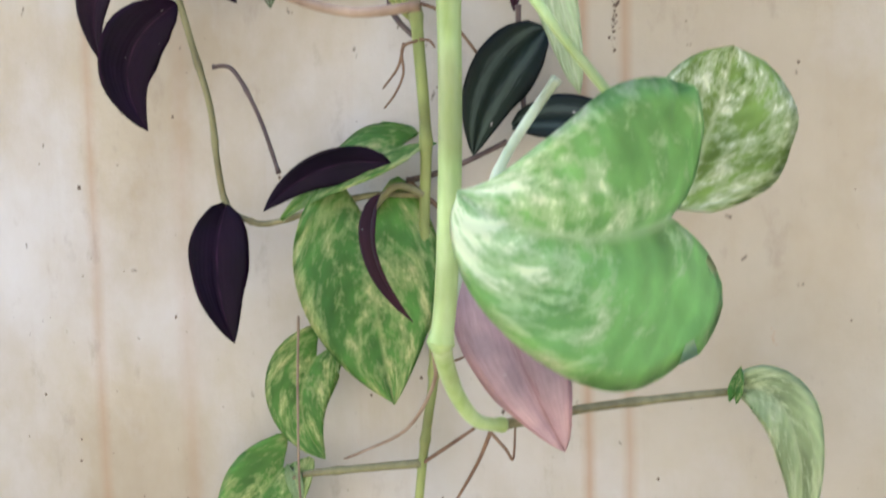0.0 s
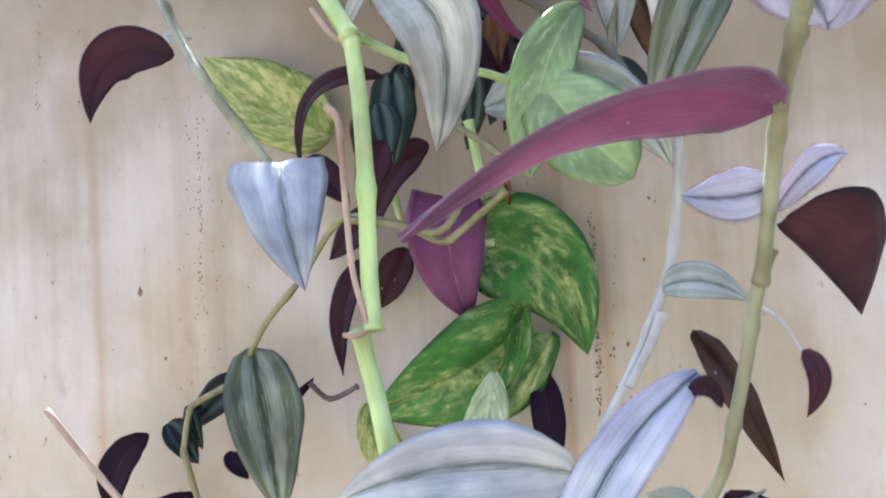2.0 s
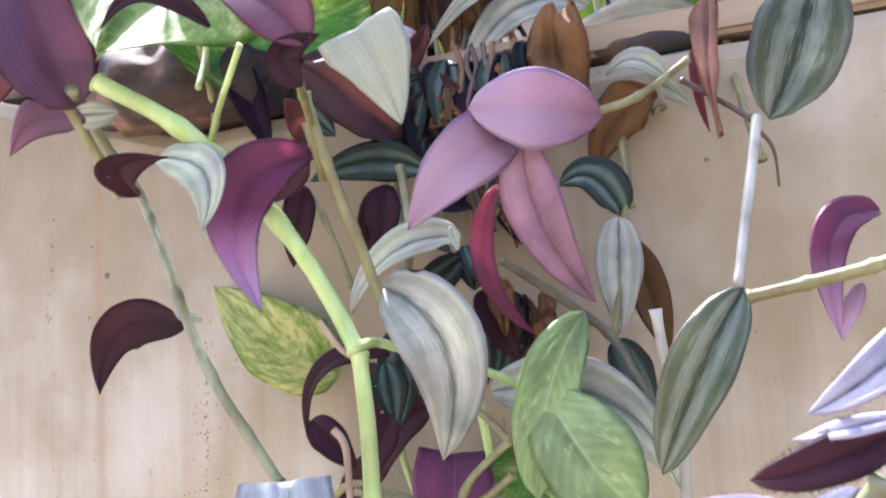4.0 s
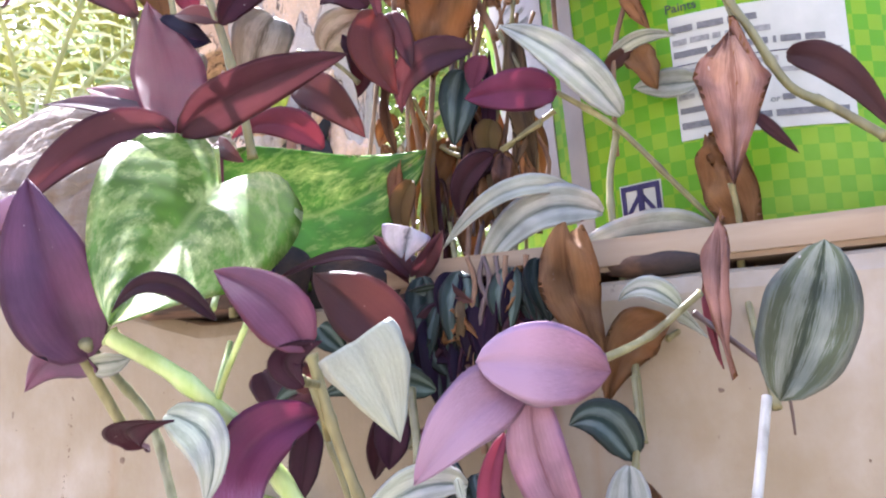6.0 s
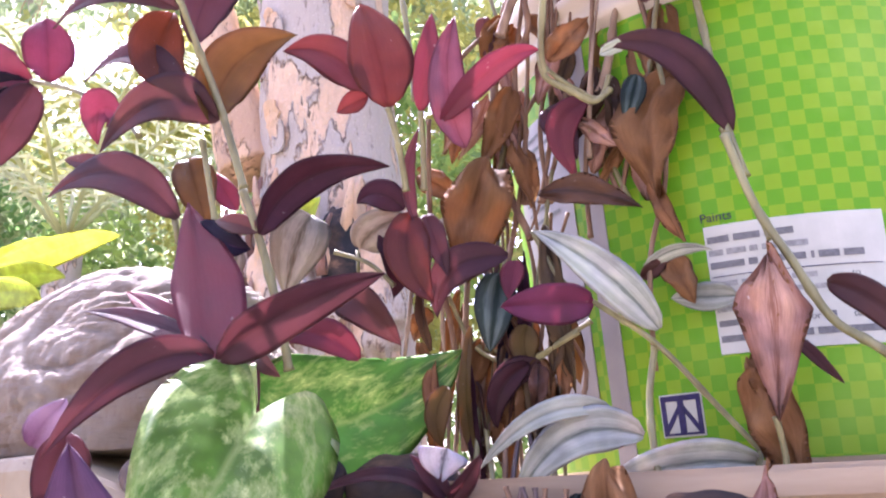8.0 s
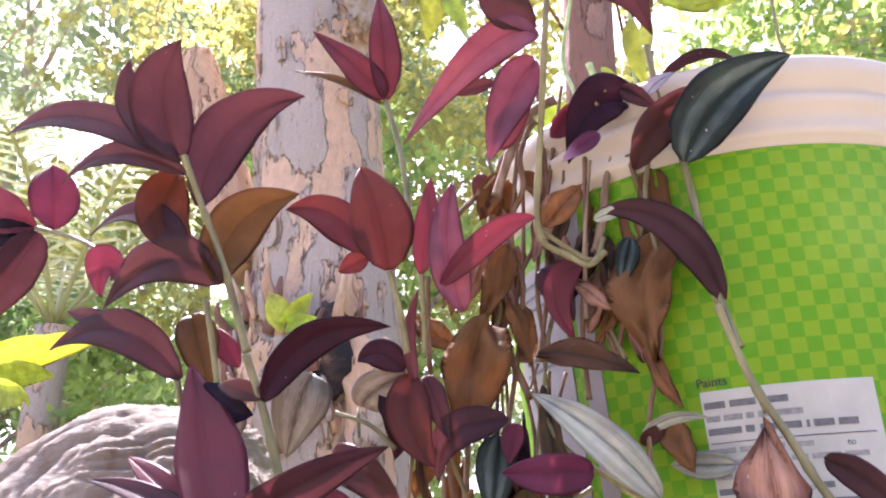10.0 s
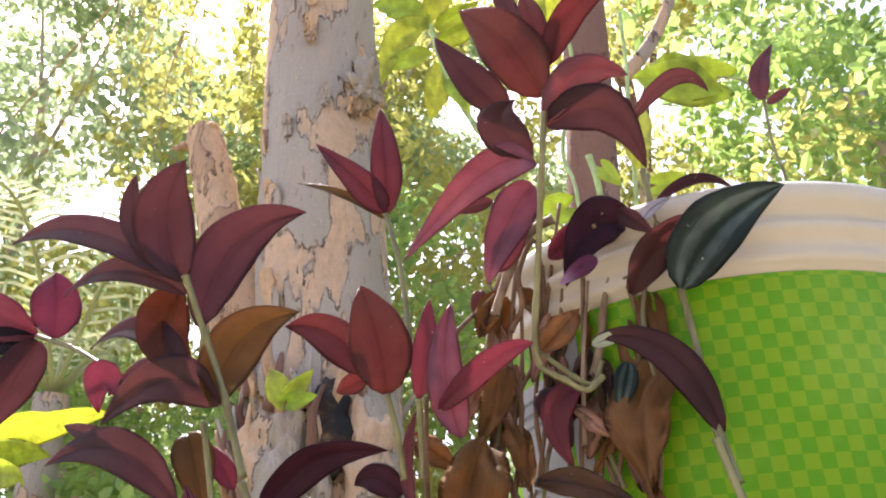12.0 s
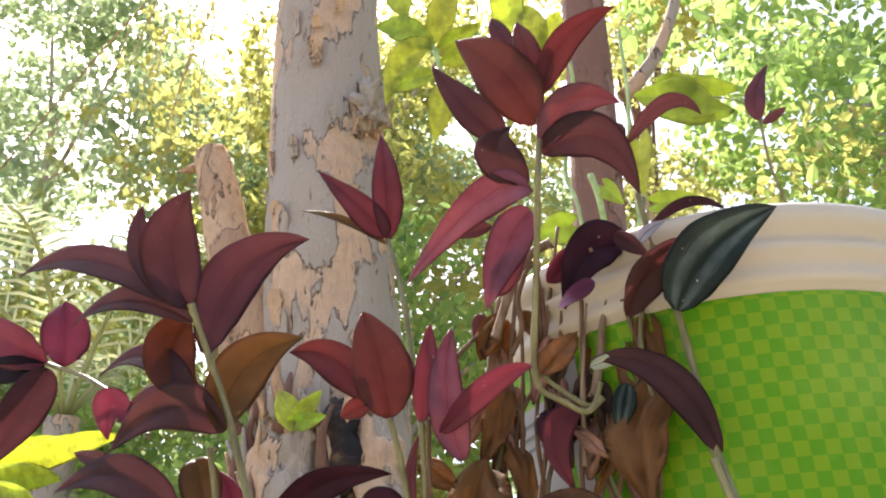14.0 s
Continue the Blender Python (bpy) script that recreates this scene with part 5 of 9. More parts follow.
leaf(v, (-0.0221, 0.4200, 0.9173), (-0.0544, 0.4140, 0.9127), (-0.0810, 0.4200, 0.8859), 0.0247, (-0.20, -0.90, 0.38), "zebra", fold=18)
leaf(v, (-0.0510, 0.4750, 0.8110), (-0.0477, 0.4650, 0.7790), (-0.0425, 0.4750, 0.7456), 0.0461, (0.31, -0.95, 0.04), "violet2", fold=12, shape="shield")
leaf(v, (-0.0581, 0.4700, 0.8394), (-0.0794, 0.4680, 0.8241), (-0.0971, 0.4780, 0.7940), 0.0219, (-0.11, -0.99, -0.08), "wine")
leaf(v, (-0.0613, 0.4200, 0.8644), (-0.0945, 0.4140, 0.8598), (-0.1075, 0.4200, 0.8261), 0.0126, (-0.21, -0.95, 0.25), "wine")
leaf(v, (-0.1032, 0.4860, 0.7810), (-0.1178, 0.4810, 0.7567), (-0.1244, 0.4880, 0.7170), 0.0197, (-0.13, -0.99, 0.01), "wine")
leaf(v, (-0.0894, 0.4820, 0.8122), (-0.1093, 0.4816, 0.7978), (-0.1285, 0.4870, 0.7833), 0.0223, (-0.13, -0.99, 0.01), "wine")
leaf(v, (-0.0805, 0.4860, 0.7866), (-0.0890, 0.4849, 0.7698), (-0.0985, 0.4880, 0.7539), 0.0220, (0.25, -0.95, -0.20), "wine")
leaf(v, (-0.0131, 0.4250, 0.8447), (0.0398, 0.4100, 0.8410), (0.0690, 0.4000, 0.8052), 0.0360, (-0.33, -0.94, -0.08), "zebra", fold=12)
leaf(v, (-0.0731, 0.4600, 0.8778), (-0.0714, 0.4547, 0.8532), (-0.0721, 0.4550, 0.8280), 0.0280, (0.39, -0.92, 0.10), "green")
leaf(v, (-0.0546, 0.4650, 0.9635), (-0.0847, 0.4600, 0.9717), (-0.1200, 0.4550, 0.9633), 0.0262, (0.15, -0.96, -0.25), "green")
stem(v, [(-0.0874, 0.4300, 0.7992), (-0.0667, 0.4275, 0.7958), (-0.0386, 0.4250, 0.7896), (-0.0259, 0.4275, 0.8061), (-0.0078, 0.4300, 0.8216)], 0.002, 0.0018, STEM_OLIVE, 3)
stem(v, [(-0.0078, 0.4300, 0.8216), (-0.0183, 0.4350, 0.8310), (-0.0364, 0.4400, 0.8435)], 0.0018, 0.0018, STEM_OLIVE, 1)

v = vine("pothos_vine", "marbled pothos leaves tucked behind the purple vines", "plant", "vines hanging over the wall")
leaf(v, (-0.1248, 0.4900, 0.8556), (-0.1603, 0.4800, 0.8763), (-0.2097, 0.4900, 0.9146), 0.0551, (0.17, -0.95, 0.25), "yellow", fold=10, shape="ovate")
leaf(v, (-0.0318, 0.4900, 0.7847), (0.0002, 0.4820, 0.7668), (0.0156, 0.4880, 0.7251), 0.0598, (0.05, -1.00, 0.07), "pothos", fold=10)
leaf(v, (-0.0225, 0.4800, 0.7350), (-0.0565, 0.4700, 0.7133), (-0.1029, 0.4780, 0.6973), 0.0601, (0.17, -0.94, -0.30), "pothos", fold=8)
leaf(v, (-0.1089, 0.4870, 0.7014), (-0.0970, 0.4800, 0.6743), (-0.0829, 0.4850, 0.6413), 0.0249, (0.29, -0.94, 0.16), "yellow", fold=12, shape="ovate")
leaf(v, (-0.0271, 0.4600, 0.7199), (-0.0342, 0.4550, 0.6895), (-0.0520, 0.4550, 0.6646), 0.0223, (0.34, -0.94, -0.07), "mint", fold=14, shape="narrow")
leaf(v, (-0.0162, 0.4780, 0.7416), (-0.0198, 0.4690, 0.7196), (-0.0350, 0.4720, 0.7050), 0.0257, (-0.63, -0.65, 0.43), "pothos", fold=10)
stem(v, [(-0.0805, 0.4700, 0.8181), (-0.0702, 0.4727, 0.7872), (-0.0425, 0.4753, 0.7861), (-0.0278, 0.4780, 0.7855)], 0.002, 0.0018, STEM_LIME, 1)
stem(v, [(-0.0323, 0.4600, 0.8473), (-0.0290, 0.4600, 0.8268), (-0.0265, 0.4600, 0.8094)], 0.0024, 0.0022, STEM_LIME, 1)
leaf(v, (-0.0092, 0.4880, 0.7176), (-0.0057, 0.4830, 0.6902), (-0.0050, 0.4850, 0.6628), 0.0200, (0.19, -0.98, 0.07), "dark")

v = vine("spiderwort_vine", "pink purple hanging leaves at a stem end", "plant", "vines hanging over the wall")
leaf(v, (0.0488, 0.4200, 0.9651), (0.0202, 0.4100, 0.9712), (-0.0081, 0.4000, 0.9723), 0.0384, (0.33, -0.94, -0.01), "pink", fold=8, shape="oval")
leaf(v, (0.0080, 0.4200, 0.9629), (-0.0120, 0.4000, 0.9485), (-0.0383, 0.3950, 0.9194), 0.0350, (0.49, -0.87, -0.02), "pink", fold=12)
leaf(v, (0.0113, 0.4200, 0.9597), (0.0190, 0.4100, 0.9193), (0.0378, 0.4280, 0.8821), 0.0295, (0.15, -0.99, -0.05), "dusky", fold=12)
leaf(v, (-0.0025, 0.4200, 0.9401), (-0.0098, 0.4150, 0.9021), (0.0102, 0.4220, 0.8695), 0.0129, (0.05, -1.00, -0.02), "magenta", fold=12)
leaf(v, (-0.0232, 0.4100, 0.9212), (-0.0212, 0.4083, 0.9156), (-0.0195, 0.4080, 0.9097), 0.0052, (0.21, -0.95, 0.23), "silver")
stem(v, [(0.0427, 0.4350, 0.9718), (0.0623, 0.4575, 0.9831), (0.0861, 0.4800, 1.0047)], 0.0022, 0.0018, STEM_OLIVE, 2)
stem(v, [(-0.0077, 0.4400, 0.9061), (0.0138, 0.4375, 0.8906), (0.0411, 0.4350, 0.8679), (0.0526, 0.4275, 0.8478), (0.0631, 0.4200, 0.8279)], 0.0022, 0.002, STEM_SHADE, 4)

v = vine("spiderwort_vine", "green striped leaves on a thin stem by the wall", "plant", "vines hanging over the wall")
stem(v, [(0.0502, 0.4750, 0.9643), (0.0520, 0.4633, 0.9444), (0.0504, 0.4517, 0.9207), (0.0430, 0.4400, 0.8677)], 0.0018, 0.0017, STEM_OLIVE, 3)
leaf(v, (0.0496, 0.4550, 0.9253), (0.0384, 0.4465, 0.9433), (0.0211, 0.4500, 0.9419), 0.0266, (0.34, -0.88, 0.32), "green")
leaf(v, (0.0483, 0.4480, 0.9226), (0.0473, 0.4432, 0.8955), (0.0455, 0.4450, 0.8680), 0.0258, (0.12, -0.99, 0.05), "zebra")
leaf(v, (0.0500, 0.4650, 0.9137), (0.0597, 0.4565, 0.8850), (0.0648, 0.4600, 0.8560), 0.0220, (0.05, -0.99, 0.10), "olive")
leaf(v, (0.0414, 0.4500, 0.8650), (0.0498, 0.4479, 0.8492), (0.0577, 0.4500, 0.8332), 0.0209, (0.11, -0.99, 0.06), "green")
leaf(v, (0.0272, 0.4600, 0.8412), (0.0399, 0.4583, 0.8344), (0.0525, 0.4600, 0.8271), 0.0188, (0.07, -0.99, 0.13), "wine")
leaf(v, (-0.0742, 0.4550, 0.9527), (-0.0760, 0.4533, 0.9376), (-0.0792, 0.4550, 0.9226), 0.0226, (0.40, -0.91, -0.07), "wine")
leaf(v, (-0.0774, 0.4500, 0.8602), (-0.0735, 0.4458, 0.8452), (-0.0709, 0.4450, 0.8292), 0.0215, (0.37, -0.90, 0.22), "green")
leaf(v, (-0.0710, 0.4600, 0.9537), (-0.0810, 0.4550, 0.9381), (-0.0901, 0.4600, 0.9173), 0.0219, (0.37, -0.91, -0.20), "wine")
leaf(v, (-0.0322, 0.4600, 0.9191), (-0.0225, 0.4550, 0.9061), (-0.0164, 0.4600, 0.8943), 0.0178, (0.16, -0.98, 0.10), "green")
leaf(v, (-0.0335, 0.4550, 0.9123), (-0.0493, 0.4500, 0.8994), (-0.0704, 0.4550, 0.8853), 0.0208, (0.15, -0.97, -0.21), "blackgreen")
leaf(v, (-0.0215, 0.4700, 0.8956), (-0.0169, 0.4650, 0.8823), (-0.0171, 0.4700, 0.8692), 0.0151, (0.25, -0.97, 0.04), "rotten")
leaf(v, (-0.0065, 0.4700, 0.8898), (-0.0041, 0.4650, 0.8780), (-0.0075, 0.4700, 0.8658), 0.0155, (0.23, -0.97, -0.01), "rotten")
leaf(v, (0.0036, 0.4750, 0.8926), (0.0055, 0.4700, 0.8802), (0.0010, 0.4750, 0.8672), 0.0138, (0.21, -0.98, -0.02), "dead")
leaf(v, (-0.0678, 0.4650, 0.8828), (-0.0694, 0.4600, 0.8622), (-0.0694, 0.4650, 0.8419), 0.0178, (0.37, -0.93, -0.01), "blackgreen")
leaf(v, (-0.0979, 0.4700, 0.8601), (-0.0921, 0.4650, 0.8451), (-0.0980, 0.4700, 0.8268), 0.0188, (0.41, -0.91, -0.00), "wine")
leaf(v, (0.0392, 0.4550, 0.8623), (0.0480, 0.4500, 0.8515), (0.0550, 0.4550, 0.8353), 0.0174, (0.11, -0.99, 0.06), "green")
leaf(v, (-0.0260, 0.4600, 0.8945), (-0.0161, 0.4550, 0.8761), (-0.0069, 0.4550, 0.8565), 0.0198, (0.16, -0.96, 0.21), "wine")
leaf(v, (-0.0228, 0.4700, 0.8946), (-0.0183, 0.4660, 0.8830), (-0.0142, 0.4650, 0.8706), 0.0146, (0.17, -0.95, 0.26), "dead")
leaf(v, (-0.0320, 0.4650, 0.9189), (-0.0301, 0.4611, 0.9071), (-0.0291, 0.4600, 0.8947), 0.0235, (0.27, -0.94, 0.23), "green")
leaf(v, (0.0005, 0.4700, 0.8840), (0.0059, 0.4658, 0.8714), (0.0110, 0.4650, 0.8579), 0.0199, (0.12, -0.96, 0.23), "dead")
leaf(v, (-0.0210, 0.4840, 0.8207), (-0.0203, 0.4840, 0.8123), (-0.0201, 0.4860, 0.8041), 0.0054, (0.26, -0.96, -0.10), "dead")
leaf(v, (-0.0141, 0.4550, 0.8999), (-0.0124, 0.4508, 0.8854), (-0.0116, 0.4500, 0.8702), 0.0169, (0.24, -0.95, 0.18), "dead")
leaf(v, (-0.1160, 0.4400, 0.8338), (-0.1031, 0.4381, 0.8216), (-0.0916, 0.4400, 0.8081), 0.0201, (0.31, -0.91, 0.29), "wine")
leaf(v, (-0.0124, 0.4700, 0.8939), (-0.0150, 0.4650, 0.8691), (-0.0241, 0.4700, 0.8457), 0.0226, (0.25, -0.97, -0.06), "blackgreen")
leaf(v, (0.0025, 0.4750, 0.8797), (-0.0054, 0.4700, 0.8627), (-0.0184, 0.4750, 0.8423), 0.0180, (0.18, -0.98, -0.10), "rotten")
leaf(v, (0.0161, 0.4750, 0.8715), (0.0129, 0.4700, 0.8560), (0.0064, 0.4750, 0.8418), 0.0149, (0.17, -0.98, -0.06), "olive")
leaf(v, (-0.0343, 0.4750, 0.8824), (-0.0319, 0.4700, 0.8584), (-0.0388, 0.4750, 0.8349), 0.0178, (0.29, -0.96, -0.03), "green")
leaf(v, (-0.0672, 0.4300, 0.8363), (-0.0735, 0.4282, 0.8214), (-0.0809, 0.4300, 0.8071), 0.0191, (0.30, -0.94, -0.14), "wine")

v = vine("pothos_vine", "pothos shoot with two large marbled leaves on the wall top", "plant", "sprigs growing above the wall")
leaf(v, (-0.1638, 0.4200, 1.0856), (-0.1469, 0.3600, 1.0375), (-0.1348, 0.3100, 0.9908), 0.1042, (0.70, -0.35, 0.62), "light", fold=8)
leaf(v, (-0.1953, 0.4800, 1.0832), (-0.1517, 0.5200, 1.0891), (-0.0898, 0.5600, 1.1345), 0.1019, (0.62, -0.79, -0.04), "pothos", fold=8)
stem(v, [(-0.1966, 0.4500, 1.0795), (-0.1910, 0.4475, 1.0991), (-0.1862, 0.4450, 1.1177), (-0.1933, 0.4600, 1.0875), (-0.1954, 0.4700, 1.0786)], 0.002, 0.0016, STEM_LIME, name="petiole")
stem(v, [(-0.1954, 0.4700, 1.0786), (-0.1763, 0.4400, 1.0408), (-0.1597, 0.4100, 1.0114)], 0.0022, 0.0018, STEM_LIME, name="petiole")

v = vine("spiderwort_sprig", "upright sprig with a star of purple leaves", "plant", "sprigs growing above the wall")
stem(v, [(-0.1890, 0.4130, 1.1167), (-0.1926, 0.4300, 1.0954), (-0.1939, 0.4600, 1.0588), (-0.2044, 0.4900, 1.0195)], 0.0026, 0.0026, STEM_OLIVE, 2)
leaf(v, (-0.1896, 0.4130, 1.1150), (-0.2225, 0.4400, 1.1724), (-0.2659, 0.4700, 1.2470), 0.0513, (0.41, -0.73, 0.55), "magenta", fold=16)
leaf(v, (-0.1878, 0.4130, 1.1165), (-0.1492, 0.4300, 1.1456), (-0.1009, 0.4600, 1.1675), 0.0361, (0.62, -0.59, -0.52), "purple", fold=16)
leaf(v, (-0.1907, 0.4130, 1.1193), (-0.2327, 0.3900, 1.1103), (-0.2767, 0.3740, 1.0639), 0.0279, (0.47, -0.87, -0.12), "purple", fold=16)
leaf(v, (-0.1937, 0.4150, 1.1204), (-0.2494, 0.4200, 1.1474), (-0.3146, 0.4300, 1.1647), 0.0198, (0.10, -0.82, 0.56), "purple", fold=16)
leaf(v, (-0.1979, 0.4200, 1.1224), (-0.2477, 0.4288, 1.1547), (-0.2978, 0.4500, 1.1801), 0.0216, (0.02, -0.87, 0.49), "magenta", fold=16)
leaf(v, (-0.2011, 0.4700, 1.1322), (-0.1940, 0.4590, 1.1046), (-0.1876, 0.4550, 1.0751), 0.0093, (0.08, -0.96, 0.27), "magenta", fold=16)
leaf(v, (-0.2033, 0.4700, 1.1325), (-0.1903, 0.4629, 1.1219), (-0.1759, 0.4600, 1.1109), 0.0145, (-0.29, -0.95, 0.08), "purple")
leaf(v, (-0.1364, 0.4900, 1.1221), (-0.1636, 0.4790, 1.1405), (-0.1996, 0.4800, 1.1366), 0.0257, (0.18, -0.98, 0.12), "magenta")
leaf(v, (-0.1640, 0.5000, 1.1750), (-0.1331, 0.4920, 1.1569), (-0.1159, 0.5100, 1.1320), 0.0312, (0.16, -0.99, -0.05), "purple")
leaf(v, (-0.3097, 0.4200, 1.0828), (-0.3063, 0.4127, 1.0525), (-0.3086, 0.4100, 1.0214), 0.0383, (0.77, -0.62, 0.11), "purple")
leaf(v, (-0.3507, 0.4300, 1.0776), (-0.3410, 0.4336, 1.0927), (-0.3347, 0.4400, 1.1085), 0.0301, (0.76, -0.63, -0.19), "pink")

v = vine("spiderwort_sprig", "sprig with red purple and hairy silver leaves on the wall top", "plant", "sprigs growing above the wall")
leaf(v, (-0.0365, 0.3020, 0.9736), (-0.0516, 0.3020, 0.9922), (-0.0812, 0.3080, 1.0078), 0.0264, (0.11, -0.94, 0.31), "pinkred", fold=14)
leaf(v, (-0.0753, 0.3020, 0.9881), (-0.0981, 0.2960, 1.0038), (-0.1202, 0.2960, 0.9940), 0.0104, (0.12, -0.99, -0.07), "back", fold=16)
leaf(v, (-0.0170, 0.3020, 0.9760), (-0.0092, 0.3030, 0.9612), (-0.0030, 0.3060, 0.9410), 0.0322, (0.42, -0.90, 0.07), "silver", fold=3, shape="kite")
leaf(v, (-0.0412, 0.3080, 0.9617), (-0.0449, 0.3020, 0.9716), (-0.0301, 0.3020, 0.9765), 0.0155, (0.33, -0.77, -0.55), "wine")
leaf(v, (-0.0739, 0.3520, 0.9744), (-0.0767, 0.3684, 0.9672), (-0.0826, 0.3850, 0.9630), 0.0150, (0.73, -0.04, -0.69), "purple")
leaf(v, (-0.0695, 0.4650, 0.9840), (-0.0953, 0.4550, 1.0099), (-0.1265, 0.4600, 1.0347), 0.0442, (0.22, -0.96, 0.15), "purple")
leaf(v, (-0.0916, 0.4000, 0.9627), (-0.1015, 0.3984, 0.9518), (-0.1123, 0.4000, 0.9419), 0.0191, (0.27, -0.92, -0.27), "purple")
leaf(v, (-0.1156, 0.4400, 0.9679), (-0.1280, 0.4384, 0.9634), (-0.1406, 0.4400, 0.9596), 0.0184, (0.06, -0.98, -0.17), "green")
leaf(v, (-0.1686, 0.4700, 0.9804), (-0.1586, 0.4633, 0.9676), (-0.1500, 0.4600, 0.9527), 0.0231, (0.32, -0.80, 0.51), "purple")
leaf(v, (-0.1962, 0.4900, 1.0663), (-0.1758, 0.4850, 1.0289), (-0.1649, 0.4900, 0.9918), 0.0254, (0.37, -0.92, 0.16), "dark")
leaf(v, (-0.1178, 0.4500, 1.0017), (-0.1086, 0.4486, 0.9938), (-0.1001, 0.4500, 0.9853), 0.0188, (0.22, -0.95, 0.24), "green")
stem(v, [(-0.0449, 0.3120, 0.9644), (-0.0505, 0.3250, 0.9640), (-0.0665, 0.3600, 0.9648)], 0.0017, 0.0017, STEM_OLIVE, 2)
stem(v, [(-0.1557, 0.4200, 0.9935), (-0.1458, 0.3950, 0.9643)], 0.0018, 0.0016, STEM_LIME)

v = vine("spiderwort_sprig", "slim sprig with a dark bud of small leaves", "plant", "sprigs growing above the wall")
stem(v, [(-0.0824, 0.5030, 1.0345), (-0.0792, 0.4920, 1.0046), (-0.0763, 0.4750, 0.9658), (-0.0685, 0.4650, 0.9333)], 0.0024, 0.0026, STEM_OLIVE, 3)
stem(v, [(-0.0650, 0.4550, 0.9639), (-0.0514, 0.4300, 0.9234), (-0.0536, 0.4200, 0.8859)], 0.0024, 0.0022, STEM_OLIVE, 2)
leaf(v, (-0.0832, 0.5030, 1.0335), (-0.0918, 0.4958, 1.0474), (-0.1030, 0.4920, 1.0607), 0.0159, (0.61, -0.78, 0.13), "purple", fold=25)
leaf(v, (-0.0821, 0.5030, 1.0334), (-0.0688, 0.4960, 1.0444), (-0.0571, 0.4920, 1.0583), 0.0170, (0.35, -0.68, -0.65), "purple", fold=25)
leaf(v, (-0.0866, 0.5000, 1.0432), (-0.0829, 0.4950, 1.0534), (-0.0786, 0.4920, 1.0630), 0.0315, (0.30, -0.84, -0.46), "lilac", fold=14, shape="fan")
leaf(v, (-0.0833, 0.5030, 1.0294), (-0.1210, 0.4900, 1.0494), (-0.1872, 0.4900, 1.0328), 0.0126, (0.12, -0.83, 0.55), "purple", fold=16)
leaf(v, (-0.0800, 0.5030, 1.0181), (-0.0332, 0.4900, 1.0248), (0.0067, 0.5000, 1.0148), 0.0110, (-0.05, -0.70, -0.71), "dark", fold=16)
leaf(v, (-0.0787, 0.5030, 1.0214), (-0.0631, 0.5002, 1.0207), (-0.0474, 0.5000, 1.0229), 0.0088, (-0.03, -0.67, -0.75), "silver")
leaf(v, (-0.0474, 0.5200, 1.0247), (-0.0407, 0.5043, 1.0119), (-0.0348, 0.4920, 0.9954), 0.0147, (0.15, -0.68, 0.72), "zebra")

v = vine("spiderwort_vine", "vine with silver striped leaves over the wall edge", "plant", "sprigs growing above the wall")
stem(v, [(-0.0353, 0.5600, 1.2123), (-0.0144, 0.5500, 1.1711), (0.0086, 0.5450, 1.1513), (0.0428, 0.5450, 1.1221), (0.0733, 0.5450, 1.0823), (0.0966, 0.5450, 1.0514)], 0.0019, 0.0018, STEM_OLIVE, 4)
stem(v, [(-0.0857, 0.5600, 1.1369), (-0.0589, 0.5550, 1.1275), (-0.0373, 0.5500, 1.1203), (-0.0163, 0.5475, 1.1309), (0.0041, 0.5450, 1.1405)], 0.0019, 0.0017, STEM_OLIVE, 2)
stem(v, [(0.0417, 0.5500, 1.1207), (0.0367, 0.5400, 1.0896), (0.0374, 0.5300, 1.0594), (0.0442, 0.5100, 1.0103), (0.0499, 0.4850, 0.9616), (0.0516, 0.4750, 0.9318)], 0.0022, 0.0022, STEM_OLIVE, 3)
leaf(v, (0.0321, 0.5300, 1.0652), (-0.0092, 0.5150, 1.0655), (-0.0473, 0.5200, 1.0281), 0.0333, (0.06, -0.99, 0.14), "zebra")
leaf(v, (0.0144, 0.5300, 1.0814), (-0.0213, 0.5050, 1.0790), (-0.0648, 0.5100, 1.0502), 0.0169, (0.19, -0.97, 0.14), "zebra", fold=16)
leaf(v, (0.0939, 0.5450, 1.0464), (0.0498, 0.5250, 1.0472), (-0.0050, 0.5370, 1.0334), 0.0322, (0.10, -0.98, -0.16), "zebra")
leaf(v, (0.0455, 0.5500, 1.1314), (0.0145, 0.5350, 1.1720), (-0.0291, 0.5400, 1.2064), 0.0312, (0.17, -0.99, 0.03), "zebra")
leaf(v, (0.0449, 0.5100, 1.0009), (0.0674, 0.5015, 1.0020), (0.0864, 0.4920, 0.9828), 0.0167, (-0.49, -0.81, -0.33), "silver")
leaf(v, (0.0398, 0.5550, 1.1726), (0.0618, 0.5465, 1.1805), (0.0838, 0.5500, 1.1774), 0.0129, (0.02, -0.60, -0.80), "silver")
leaf(v, (0.0373, 0.5560, 1.1675), (0.0473, 0.5528, 1.1721), (0.0572, 0.5520, 1.1778), 0.0124, (0.04, -0.91, -0.42), "purple")
leaf(v, (0.0937, 0.5600, 1.1489), (0.0736, 0.5577, 1.1498), (0.0536, 0.5600, 1.1522), 0.0215, (-0.03, -0.95, -0.33), "silver")

v = vine("withered_vine", "dry brown withered leaves hanging among the stems", "dead leaves", "sprigs growing above the wall")
leaf(v, (0.0181, 0.4880, 1.0494), (0.0228, 0.4720, 1.0114), (0.0349, 0.4780, 0.9742), 0.0445, (0.17, -0.97, 0.17), "dead", fold=18, wave=0.22)
leaf(v, (0.0690, 0.4920, 0.9919), (0.0462, 0.4920, 0.9820), (0.0323, 0.4920, 0.9510), 0.0335, (0.09, -0.99, -0.08), "dead")
